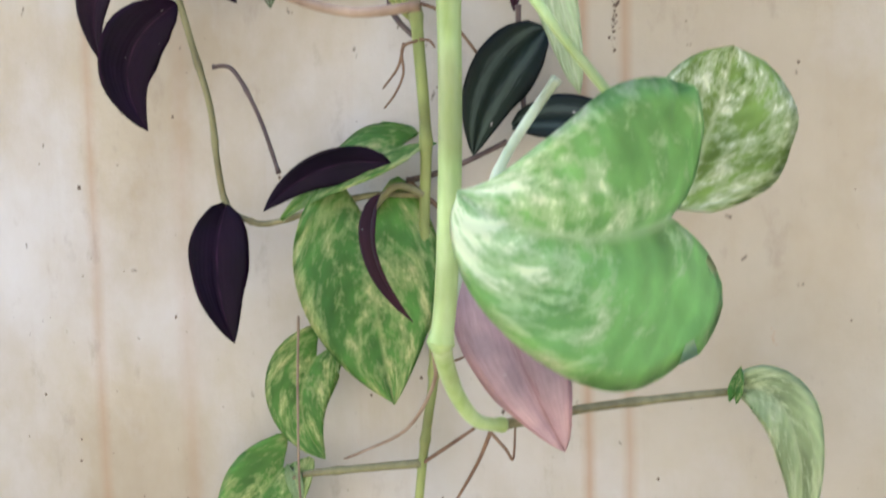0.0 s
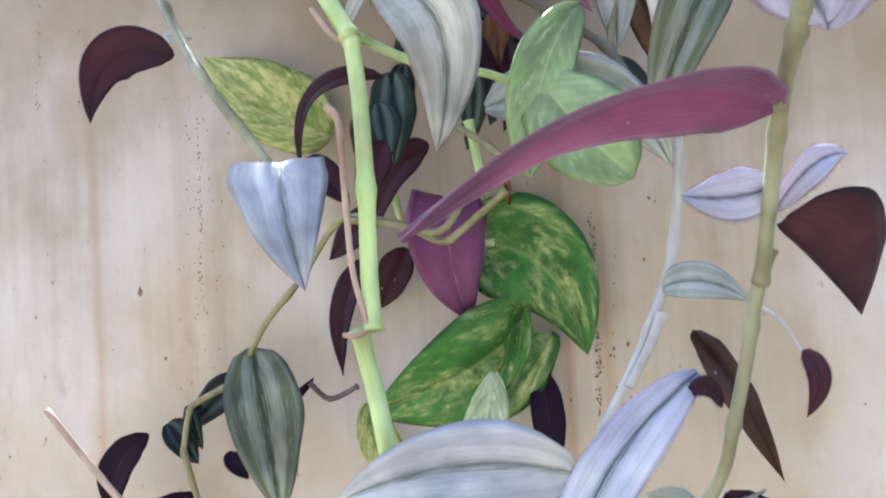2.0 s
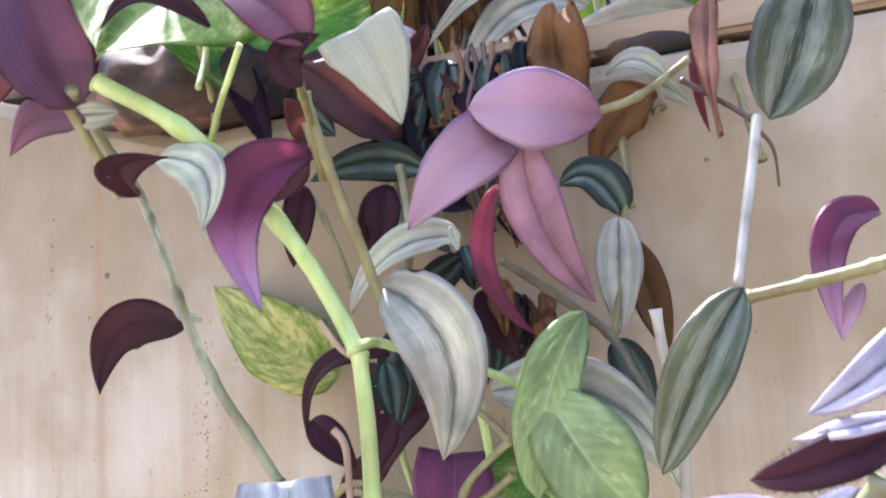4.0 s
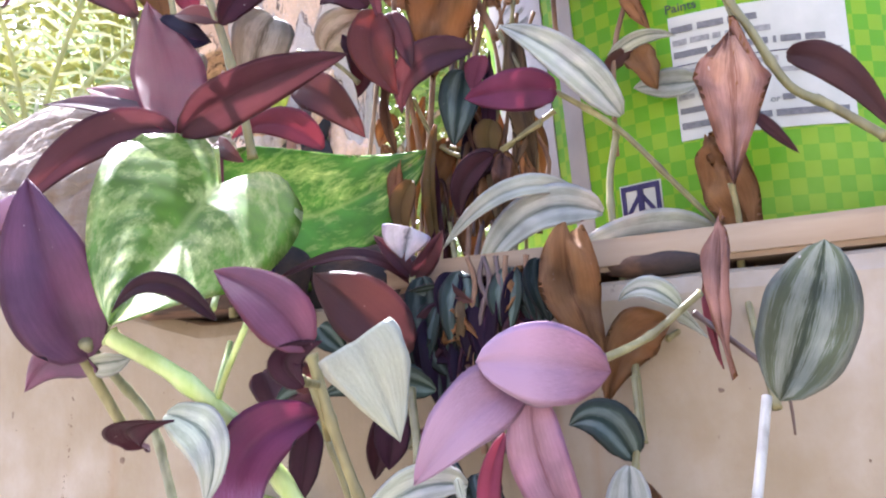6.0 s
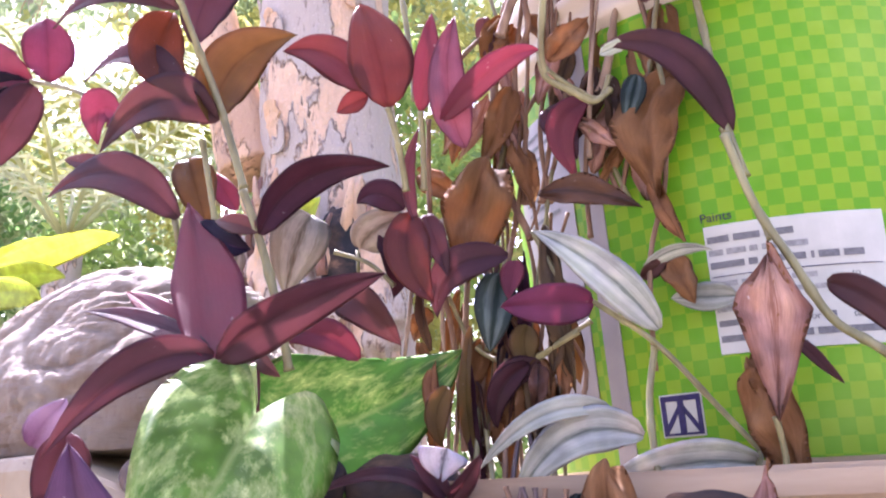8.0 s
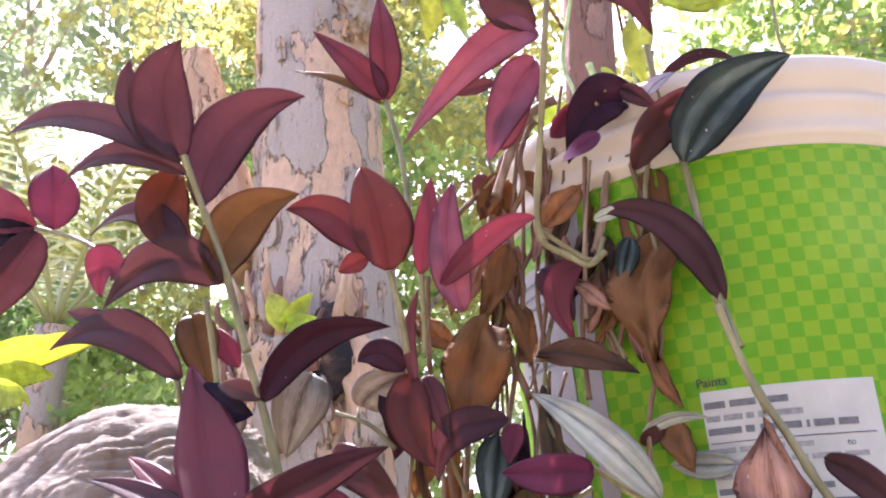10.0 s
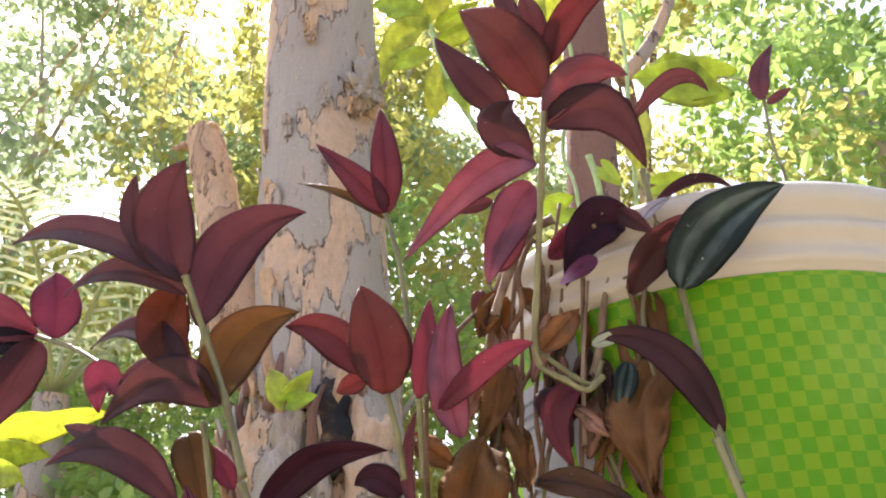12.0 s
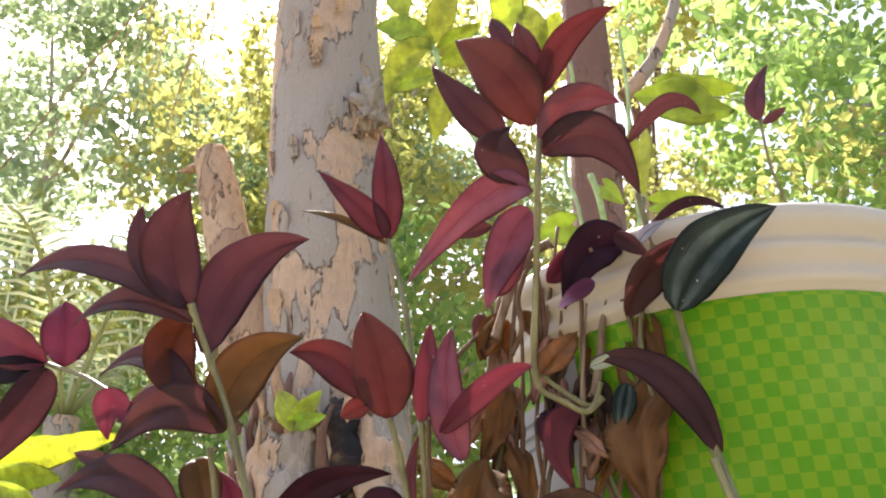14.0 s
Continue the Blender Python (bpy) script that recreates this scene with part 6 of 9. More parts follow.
leaf(v, (0.1011, 0.4870, 1.0462), (0.0970, 0.4680, 1.0032), (0.0987, 0.4740, 0.9611), 0.0202, (-0.40, -0.91, 0.15), "faded", fold=40, wave=0.22)
leaf(v, (0.0905, 0.4880, 1.0153), (0.0902, 0.4816, 0.9909), (0.0934, 0.4800, 0.9659), 0.0084, (-0.60, -0.79, 0.09), "magenta", fold=20)
leaf(v, (0.0748, 0.4880, 0.9991), (0.0599, 0.4800, 1.0097), (0.0443, 0.4840, 1.0048), 0.0151, (0.16, -0.98, 0.15), "silver")
leaf(v, (0.1152, 0.5300, 1.1658), (0.1134, 0.5120, 1.1175), (0.1081, 0.5160, 1.0675), 0.0469, (0.04, -0.99, 0.14), "faded", fold=14, wave=0.2, shape="diamond")
leaf(v, (0.1000, 0.5400, 1.1002), (0.1089, 0.5350, 1.0656), (0.1146, 0.5400, 1.0241), 0.0436, (-0.35, -0.94, -0.07), "dead", fold=16)
leaf(v, (-0.0247, 0.5480, 1.2352), (0.0110, 0.5400, 1.2268), (0.0451, 0.5450, 1.2113), 0.0224, (-0.08, -0.99, -0.11), "rotten", fold=8, shape="narrow")
leaf(v, (-0.0639, 0.5550, 1.2715), (-0.0747, 0.5450, 1.2275), (-0.0797, 0.5450, 1.1770), 0.0646, (0.39, -0.92, 0.03), "dead", fold=12, wave=0.2)
leaf(v, (-0.1562, 0.5300, 1.2112), (-0.1413, 0.5200, 1.2188), (-0.1189, 0.5300, 1.2308), 0.0315, (0.24, -0.86, -0.45), "drab", fold=8, shape="oval")
leaf(v, (0.0785, 0.5600, 1.3071), (0.0559, 0.5450, 1.2641), (0.0556, 0.5500, 1.2176), 0.0571, (-0.11, -0.98, 0.14), "dead", fold=6, wave=0.25)
leaf(v, (0.0072, 0.5550, 1.2861), (0.0194, 0.5504, 1.2724), (0.0331, 0.5500, 1.2593), 0.0190, (-0.32, -0.94, -0.14), "faded")
leaf(v, (0.0527, 0.5560, 1.2327), (0.0588, 0.5504, 1.2090), (0.0677, 0.5500, 1.1855), 0.0193, (-0.48, -0.87, -0.04), "dead")
leaf(v, (0.0568, 0.5560, 1.1771), (0.0630, 0.5509, 1.1614), (0.0693, 0.5500, 1.1449), 0.0252, (-0.03, -0.98, 0.17), "dead")
leaf(v, (-0.0036, 0.5200, 1.3192), (0.0119, 0.5203, 1.3327), (0.0257, 0.5250, 1.3473), 0.0271, (0.37, -0.90, -0.22), "dead")
leaf(v, (-0.0468, 0.5600, 1.3892), (-0.0548, 0.5579, 1.3708), (-0.0646, 0.5600, 1.3534), 0.0276, (0.40, -0.89, -0.20), "dead")
leaf(v, (-0.0429, 0.5600, 1.3257), (-0.0556, 0.5565, 1.2962), (-0.0712, 0.5600, 1.2681), 0.0304, (0.37, -0.91, -0.18), "dead")
leaf(v, (-0.0889, 0.5800, 1.3396), (-0.0943, 0.5770, 1.3121), (-0.1024, 0.5800, 1.2853), 0.0230, (0.41, -0.90, -0.10), "dead")
leaf(v, (0.0744, 0.5600, 1.3622), (0.0717, 0.5559, 1.3274), (0.0707, 0.5600, 1.2925), 0.0332, (-0.20, -0.98, 0.01), "dead")
leaf(v, (-0.0345, 0.5500, 1.1191), (-0.0414, 0.5470, 1.0940), (-0.0501, 0.5500, 1.0695), 0.0296, (0.30, -0.95, -0.09), "dead")
leaf(v, (-0.0775, 0.5600, 1.1396), (-0.0862, 0.5565, 1.1091), (-0.0977, 0.5600, 1.0796), 0.0234, (0.36, -0.92, -0.12), "dead")
leaf(v, (0.0957, 0.5450, 1.1071), (0.1038, 0.5403, 1.0905), (0.1122, 0.5400, 1.0734), 0.0229, (-0.05, -0.99, 0.12), "dead")
leaf(v, (-0.1397, 0.6000, 1.2921), (-0.1202, 0.5970, 1.2761), (-0.1005, 0.6000, 1.2603), 0.0277, (-0.02, -1.00, -0.03), "dead")
leaf(v, (-0.1249, 0.5700, 1.1709), (-0.1293, 0.5686, 1.1584), (-0.1350, 0.5700, 1.1466), 0.0210, (0.42, -0.89, -0.18), "dead")
stem(v, [(0.0488, 0.5700, 1.4333), (0.0512, 0.5650, 1.3696), (0.0646, 0.5600, 1.3037), (0.0595, 0.5600, 1.2327), (0.0444, 0.5550, 1.1786), (0.0399, 0.5500, 1.1055)], 0.0016, 0.0018, STEM_BROWN, 3)
stem(v, [(0.0246, 0.5650, 1.4021), (0.0195, 0.5600, 1.3472), (0.0162, 0.5560, 1.3045), (0.0066, 0.5600, 1.2510), (0.0056, 0.5600, 1.2012)], 0.0018, 0.0018, STEM_BROWN, 3)
stem(v, [(0.0309, 0.5550, 1.3164), (0.0217, 0.5520, 1.2993), (-0.0011, 0.5500, 1.3174), (-0.0123, 0.5450, 1.3294)], 0.002, 0.0018, STEM_OLIVE, 2)
stem(v, [(-0.0121, 0.5600, 1.4312), (-0.0389, 0.5650, 1.4111), (-0.0551, 0.5700, 1.3771), (-0.0615, 0.5700, 1.3142), (-0.0561, 0.5700, 1.2572), (-0.0367, 0.5600, 1.2077)], 0.0038, 0.0028, STEM_BROWN, 4)
stem(v, [(-0.0307, 0.5700, 1.4168), (-0.0435, 0.5700, 1.3391), (-0.0376, 0.5700, 1.2948), (-0.0476, 0.5650, 1.2277), (-0.0633, 0.5600, 1.1620)], 0.002, 0.002, STEM_BROWN, 4)
stem(v, [(-0.0706, 0.5800, 1.3056), (-0.0753, 0.5750, 1.2350), (-0.0728, 0.5700, 1.1731), (-0.0798, 0.5600, 1.1010), (-0.0821, 0.5500, 1.0640)], 0.0024, 0.0026, STEM_BROWN, 4)
stem(v, [(-0.1035, 0.5400, 1.3067), (-0.1089, 0.5500, 1.2249), (-0.0990, 0.5600, 1.1417), (-0.0902, 0.5500, 1.0644)], 0.0018, 0.0022, STEM_BROWN, 4)
stem(v, [(-0.0376, 0.5600, 1.1204), (-0.0282, 0.5550, 1.0970), (-0.0205, 0.5500, 1.0612)], 0.002, 0.002, STEM_BROWN, 2)
stem(v, [(-0.1019, 0.5600, 1.1748), (-0.0801, 0.5550, 1.1333), (-0.0463, 0.5500, 1.1201), (-0.0048, 0.5450, 1.1341)], 0.0016, 0.0016, STEM_OLIVE, 2)
stem(v, [(-0.0285, 0.5600, 1.2317), (-0.0337, 0.5600, 1.2198), (-0.0388, 0.5600, 1.2080)], 0.001, 0.0008, STEM_BROWN)

v = vine("spiderwort_sprig", "tangled stems with dark and crimson leaves by the bucket", "plant", "sprigs growing above the wall")
leaf(v, (-0.0447, 0.5300, 1.1885), (-0.0839, 0.5250, 1.1833), (-0.0977, 0.5300, 1.1520), 0.0299, (0.09, -0.99, -0.14), "purple", fold=16)
leaf(v, (-0.0567, 0.5450, 1.1813), (-0.0594, 0.5394, 1.1539), (-0.0647, 0.5400, 1.1265), 0.0328, (0.40, -0.92, 0.02), "green")
leaf(v, (0.0081, 0.5350, 1.1501), (-0.0182, 0.5200, 1.1498), (-0.0516, 0.5300, 1.1538), 0.0315, (0.06, -0.94, -0.33), "magenta", fold=16)
leaf(v, (-0.0423, 0.5400, 1.1869), (-0.0449, 0.5359, 1.1737), (-0.0479, 0.5350, 1.1600), 0.0189, (0.11, -0.98, 0.16), "magenta")
leaf(v, (0.1444, 0.5300, 1.1431), (0.1686, 0.5100, 1.1198), (0.1881, 0.5000, 1.0783), 0.0216, (-0.55, -0.84, 0.02), "purple", fold=16)
leaf(v, (-0.0317, 0.5500, 1.1144), (-0.0550, 0.5415, 1.1059), (-0.0657, 0.5450, 1.0771), 0.0225, (0.10, -0.99, 0.04), "purple")
leaf(v, (0.1222, 0.5450, 1.1173), (0.1328, 0.5403, 1.1021), (0.1444, 0.5400, 1.0869), 0.0085, (-0.23, -0.97, -0.00), "purple")
leaf(v, (-0.0355, 0.5550, 1.1103), (-0.0378, 0.5528, 1.0912), (-0.0416, 0.5550, 1.0723), 0.0188, (0.32, -0.95, -0.05), "purple")
leaf(v, (-0.1105, 0.5200, 1.2266), (-0.1096, 0.5115, 1.1907), (-0.0933, 0.5150, 1.1596), 0.0368, (0.33, -0.93, 0.16), "red", fold=16)
leaf(v, (-0.1076, 0.5200, 1.2190), (-0.1099, 0.5140, 1.2537), (-0.1026, 0.5200, 1.2918), 0.0121, (0.72, -0.69, -0.05), "purple")
leaf(v, (-0.1162, 0.5200, 1.2310), (-0.1333, 0.5150, 1.2445), (-0.1546, 0.5200, 1.2424), 0.0254, (-0.03, -0.99, -0.10), "wine", fold=14)
leaf(v, (-0.2515, 0.4650, 1.2250), (-0.2256, 0.4600, 1.2078), (-0.2055, 0.4650, 1.2007), 0.0292, (0.08, -0.99, 0.14), "dark", fold=14)
leaf(v, (-0.1366, 0.5300, 1.2221), (-0.1234, 0.5250, 1.2000), (-0.1309, 0.5300, 1.1705), 0.0320, (0.41, -0.91, 0.05), "wine")
leaf(v, (-0.1018, 0.5250, 1.2257), (-0.0923, 0.5196, 1.2020), (-0.0843, 0.5200, 1.1772), 0.0195, (0.26, -0.95, 0.19), "purple")
leaf(v, (0.0139, 0.5540, 1.3007), (-0.0055, 0.5460, 1.2787), (0.0033, 0.5500, 1.2407), 0.0265, (0.29, -0.96, 0.01), "magenta", fold=16)
leaf(v, (-0.0622, 0.5600, 1.3944), (-0.0604, 0.5576, 1.3739), (-0.0600, 0.5600, 1.3533), 0.0178, (0.30, -0.95, 0.02), "purple")
stem(v, [(0.1018, 0.5300, 1.2445), (0.1126, 0.5300, 1.1963), (0.1275, 0.5250, 1.1585), (0.1425, 0.5200, 1.1214), (0.1608, 0.5100, 1.1021), (0.1829, 0.5000, 1.0775)], 0.0026, 0.0026, STEM_OLIVE, 4)
stem(v, [(0.1004, 0.5460, 1.2561), (0.1113, 0.5400, 1.2057), (0.1181, 0.5350, 1.1744)], 0.0018, 0.0016, STEM_OLIVE, 1)
stem(v, [(0.1065, 0.5200, 1.0701), (0.1082, 0.5250, 1.0476), (0.1064, 0.5200, 1.0250), (0.1097, 0.4900, 0.9844), (0.1156, 0.4680, 0.9459)], 0.0018, 0.002, STEM_OLIVE, 2)
stem(v, [(0.0945, 0.5450, 1.0523), (0.0819, 0.5200, 1.0022), (0.0668, 0.4920, 0.9838)], 0.0018, 0.0016, STEM_OLIVE, 1)

v = vine("spiderwort_sprig", "tall sprig with a spread of purple leaves against the light", "plant", "sprigs growing above the wall")
stem(v, [(-0.2492, 0.4250, 1.3940), (-0.2429, 0.4400, 1.3595), (-0.2361, 0.4520, 1.3302), (-0.2242, 0.4580, 1.2907), (-0.2111, 0.4620, 1.2451)], 0.0027, 0.0029, STEM_OLIVE, 3)
stem(v, [(-0.2072, 0.4560, 1.2406), (-0.1945, 0.4600, 1.2031), (-0.1828, 0.4650, 1.1564), (-0.1764, 0.4700, 1.1162)], 0.0029, 0.003, STEM_OLIVE, 2)
leaf(v, (-0.2503, 0.4250, 1.3895), (-0.2656, 0.4150, 1.4450), (-0.2501, 0.4120, 1.4915), 0.0534, (0.64, -0.76, -0.10), "purple")
leaf(v, (-0.2578, 0.4300, 1.3946), (-0.3023, 0.4230, 1.4506), (-0.3158, 0.4280, 1.5041), 0.0290, (0.41, -0.89, 0.20), "purple")
leaf(v, (-0.2522, 0.4250, 1.3914), (-0.3628, 0.4265, 1.4613), (-0.4666, 0.4400, 1.4786), 0.0331, (-0.04, -1.00, 0.06), "purple", fold=16)
leaf(v, (-0.2489, 0.4280, 1.3799), (-0.3190, 0.4280, 1.4153), (-0.3896, 0.4400, 1.4110), 0.0259, (-0.07, -0.99, 0.08), "purple", fold=16)
leaf(v, (-0.2441, 0.4400, 1.3561), (-0.2362, 0.4650, 1.4367), (-0.1871, 0.4920, 1.4665), 0.0528, (0.77, -0.62, -0.11), "purple")
leaf(v, (-0.2792, 0.4550, 1.4015), (-0.2826, 0.4490, 1.3563), (-0.2510, 0.4550, 1.3238), 0.0482, (0.51, -0.84, 0.19), "orange")
leaf(v, (-0.2364, 0.4550, 1.2983), (-0.2276, 0.4700, 1.3522), (-0.1869, 0.4880, 1.3747), 0.0498, (0.69, -0.70, -0.15), "olive")
leaf(v, (-0.2542, 0.4500, 1.3173), (-0.3071, 0.4490, 1.3682), (-0.3712, 0.4600, 1.3678), 0.0283, (0.05, -0.95, 0.31), "purple", fold=16)
leaf(v, (-0.2310, 0.4560, 1.2990), (-0.2773, 0.4450, 1.3213), (-0.3481, 0.4600, 1.3003), 0.0410, (-0.04, -0.98, -0.17), "purple", fold=16)
leaf(v, (-0.2644, 0.4600, 1.3127), (-0.3007, 0.4565, 1.3384), (-0.3394, 0.4650, 1.3333), 0.0270, (-0.01, -0.98, 0.20), "purple", fold=16)
leaf(v, (-0.2698, 0.4650, 1.2348), (-0.3311, 0.4600, 1.2799), (-0.4126, 0.4720, 1.2794), 0.0383, (-0.03, -1.00, 0.05), "purple", fold=16)
leaf(v, (-0.3271, 0.4700, 1.2848), (-0.3651, 0.4678, 1.2976), (-0.4019, 0.4750, 1.3117), 0.0181, (-0.11, -0.99, -0.13), "purple")
leaf(v, (-0.1933, 0.4580, 1.2096), (-0.2128, 0.4566, 1.2177), (-0.2326, 0.4600, 1.2245), 0.0178, (0.05, -0.96, 0.26), "purple")
leaf(v, (-0.1932, 0.4580, 1.2072), (-0.1700, 0.4800, 1.2518), (-0.1223, 0.5120, 1.2623), 0.0319, (0.72, -0.60, -0.34), "wine", fold=16)
leaf(v, (-0.2457, 0.5000, 1.2471), (-0.2572, 0.4976, 1.2653), (-0.2703, 0.5000, 1.2825), 0.0200, (0.31, -0.93, 0.21), "magenta")
leaf(v, (-0.2822, 0.4850, 1.2906), (-0.2671, 0.4791, 1.2603), (-0.2559, 0.4800, 1.2279), 0.0357, (0.48, -0.83, 0.27), "olive")
leaf(v, (-0.1869, 0.5100, 1.2362), (-0.1919, 0.5000, 1.2117), (-0.2046, 0.5050, 1.1764), 0.0478, (0.55, -0.83, -0.09), "drab", fold=12)
leaf(v, (-0.2441, 0.5000, 1.2158), (-0.2451, 0.4988, 1.2029), (-0.2479, 0.5000, 1.1904), 0.0167, (0.63, -0.77, -0.09), "drab")
stem(v, [(-0.2496, 0.4620, 1.2897), (-0.2422, 0.4660, 1.2455), (-0.2351, 0.4700, 1.1992)], 0.0022, 0.0022, STEM_OLIVE, 1)
stem(v, [(-0.2751, 0.4660, 1.2381), (-0.2709, 0.4680, 1.2165)], 0.0022, 0.0022, STEM_OLIVE, 1)
stem(v, [(-0.1671, 0.5100, 1.2047), (-0.1424, 0.5150, 1.1940), (-0.1252, 0.5200, 1.1765)], 0.0016, 0.0016, STEM_OLIVE, 1)
stem(v, [(-0.1591, 0.5300, 1.1890), (-0.1599, 0.5300, 1.2104)], 0.0012, 0.0012, STEM_OLIVE)

v = vine("spiderwort_sprig", "side shoot with violet leaves leaning outwards", "plant", "sprigs growing above the wall")
stem(v, [(-0.4685, 0.4880, 1.4071), (-0.4064, 0.4820, 1.3793), (-0.3439, 0.4720, 1.3387), (-0.3136, 0.4650, 1.3088)], 0.002, 0.0022, STEM_OLIVE, 2)
leaf(v, (-0.4476, 0.4890, 1.4013), (-0.4513, 0.4856, 1.4362), (-0.4610, 0.4880, 1.4700), 0.0507, (0.71, -0.69, 0.13), "magenta")
leaf(v, (-0.4700, 0.4890, 1.4091), (-0.5294, 0.4788, 1.4432), (-0.5891, 0.4850, 1.4779), 0.0481, (0.01, -1.00, -0.04), "magenta", fold=16)
leaf(v, (-0.4733, 0.4890, 1.4076), (-0.5204, 0.4821, 1.4092), (-0.5674, 0.4850, 1.4167), 0.0316, (-0.01, -0.86, -0.52), "dark")
leaf(v, (-0.4655, 0.4880, 1.4018), (-0.4796, 0.4784, 1.3567), (-0.5028, 0.4750, 1.3146), 0.0462, (0.80, -0.54, -0.26), "purple", fold=16)
leaf(v, (-0.3319, 0.4700, 1.3283), (-0.3555, 0.4650, 1.3425), (-0.3634, 0.4720, 1.3159), 0.0385, (0.22, -0.71, -0.67), "magenta")

v = vine("spiderwort_sprig", "low sprig of upright red leaves lit from behind", "plant", "sprigs growing above the wall")
stem(v, [(-0.1129, 0.4920, 1.2969), (-0.1094, 0.5000, 1.2701), (-0.1090, 0.5100, 1.2399)], 0.0022, 0.0024, STEM_OLIVE, 2)
leaf(v, (-0.1129, 0.4920, 1.2977), (-0.1178, 0.4850, 1.3401), (-0.1339, 0.4900, 1.3857), 0.0516, (0.38, -0.92, 0.07), "red")
leaf(v, (-0.1315, 0.4920, 1.3159), (-0.1610, 0.4915, 1.3529), (-0.2025, 0.4920, 1.3666), 0.0353, (0.01, -1.00, 0.01), "red", fold=16)
leaf(v, (-0.1334, 0.5000, 1.3154), (-0.1462, 0.4986, 1.3112), (-0.1594, 0.5000, 1.3083), 0.0180, (0.12, -0.90, -0.43), "red")
leaf(v, (-0.0918, 0.5000, 1.2929), (-0.0841, 0.4959, 1.3304), (-0.0805, 0.5000, 1.3685), 0.0209, (0.45, -0.89, -0.07), "magenta")
leaf(v, (-0.0637, 0.5100, 1.2634), (-0.0713, 0.5015, 1.3100), (-0.0650, 0.5050, 1.3642), 0.0329, (0.37, -0.93, -0.04), "pinkred")
leaf(v, (-0.0766, 0.5000, 1.2822), (-0.0324, 0.4920, 1.3087), (-0.0056, 0.5060, 1.3213), 0.0222, (0.36, -0.77, -0.53), "magenta")
stem(v, [(-0.0918, 0.5000, 1.2929), (-0.0931, 0.5050, 1.2647), (-0.0957, 0.5100, 1.2382)], 0.002, 0.0022, STEM_OLIVE, 1)

v = vine("spiderwort_sprig", "small sprig with three pointed purple leaves", "plant", "sprigs growing above the wall")
stem(v, [(-0.1397, 0.5470, 1.4802), (-0.1289, 0.5480, 1.4351), (-0.1237, 0.5500, 1.3921), (-0.1190, 0.5500, 1.3319)], 0.0022, 0.0024, STEM_OLIVE, 2)
leaf(v, (-0.1385, 0.5470, 1.4799), (-0.1373, 0.5400, 1.5322), (-0.1462, 0.5500, 1.6006), 0.0323, (0.43, -0.90, 0.05), "red", fold=18)
leaf(v, (-0.1408, 0.5470, 1.4828), (-0.1582, 0.5325, 1.5100), (-0.2035, 0.5300, 1.5635), 0.0309, (0.25, -0.97, -0.01), "red", fold=18)
leaf(v, (-0.1420, 0.5470, 1.4762), (-0.1758, 0.5325, 1.5019), (-0.2217, 0.5300, 1.5253), 0.0124, (0.38, -0.87, 0.31), "olive", fold=18)

v = vine("spiderwort_sprig", "tallest sprig with crimson leaves in pairs", "plant", "sprigs growing above the wall")
stem(v, [(0.0372, 0.4500, 1.4923), (0.0278, 0.4550, 1.4339), (0.0111, 0.4850, 1.3836), (-0.0040, 0.5060, 1.3243), (-0.0045, 0.5150, 1.3081)], 0.0022, 0.0024, STEM_OLIVE, 3)
stem(v, [(-0.0079, 0.5150, 1.3270), (-0.0075, 0.5238, 1.3104), (0.0080, 0.5325, 1.2992), (0.0207, 0.5413, 1.2924), (0.0315, 0.5500, 1.3031)], 0.0022, 0.0022, STEM_OLIVE, 2)
leaf(v, (0.0335, 0.4520, 1.4846), (0.0155, 0.4400, 1.5307), (-0.0227, 0.4450, 1.5834), 0.0506, (-0.10, -0.99, -0.13), "red")
leaf(v, (0.0001, 0.4800, 1.4985), (-0.0244, 0.4690, 1.5303), (-0.0552, 0.4700, 1.5884), 0.0327, (0.09, -0.99, -0.05), "purple", fold=16)
leaf(v, (0.0186, 0.4600, 1.5677), (0.0112, 0.4574, 1.5877), (0.0040, 0.4600, 1.6079), 0.0183, (-0.05, -1.00, -0.02), "purple")
leaf(v, (0.0360, 0.4580, 1.5251), (0.0315, 0.4548, 1.5600), (0.0260, 0.4600, 1.5945), 0.0248, (0.12, -0.99, 0.05), "red")
leaf(v, (0.0413, 0.4500, 1.5092), (0.0667, 0.4365, 1.5401), (0.1064, 0.4350, 1.5536), 0.0267, (0.35, -0.60, -0.72), "red", fold=16)
leaf(v, (0.0355, 0.4550, 1.4646), (0.0650, 0.4400, 1.4854), (0.0969, 0.4400, 1.4727), 0.0322, (-0.10, -0.77, -0.63), "pinkred", fold=16)
leaf(v, (0.0334, 0.4580, 1.4621), (0.0767, 0.4500, 1.4558), (0.0958, 0.4600, 1.4104), 0.0376, (-0.31, -0.86, -0.40), "purple", fold=16)
leaf(v, (0.0169, 0.4700, 1.4481), (-0.0027, 0.4640, 1.4788), (0.0088, 0.4700, 1.5031), 0.0378, (0.17, -0.99, 0.03), "purple", fold=16)
leaf(v, (0.0219, 0.4600, 1.4346), (-0.0251, 0.4800, 1.4512), (-0.1112, 0.5200, 1.4148), 0.0348, (-0.26, -0.76, -0.59), "pinkred", fold=16)
leaf(v, (0.0104, 0.4900, 1.4376), (-0.0117, 0.4900, 1.4104), (-0.0340, 0.5000, 1.3693), 0.0373, (0.34, -0.87, -0.35), "pinkred", fold=16)
leaf(v, (-0.0346, 0.5300, 1.4564), (-0.0525, 0.5282, 1.4548), (-0.0704, 0.5300, 1.4555), 0.0141, (0.01, -0.86, -0.52), "purple")
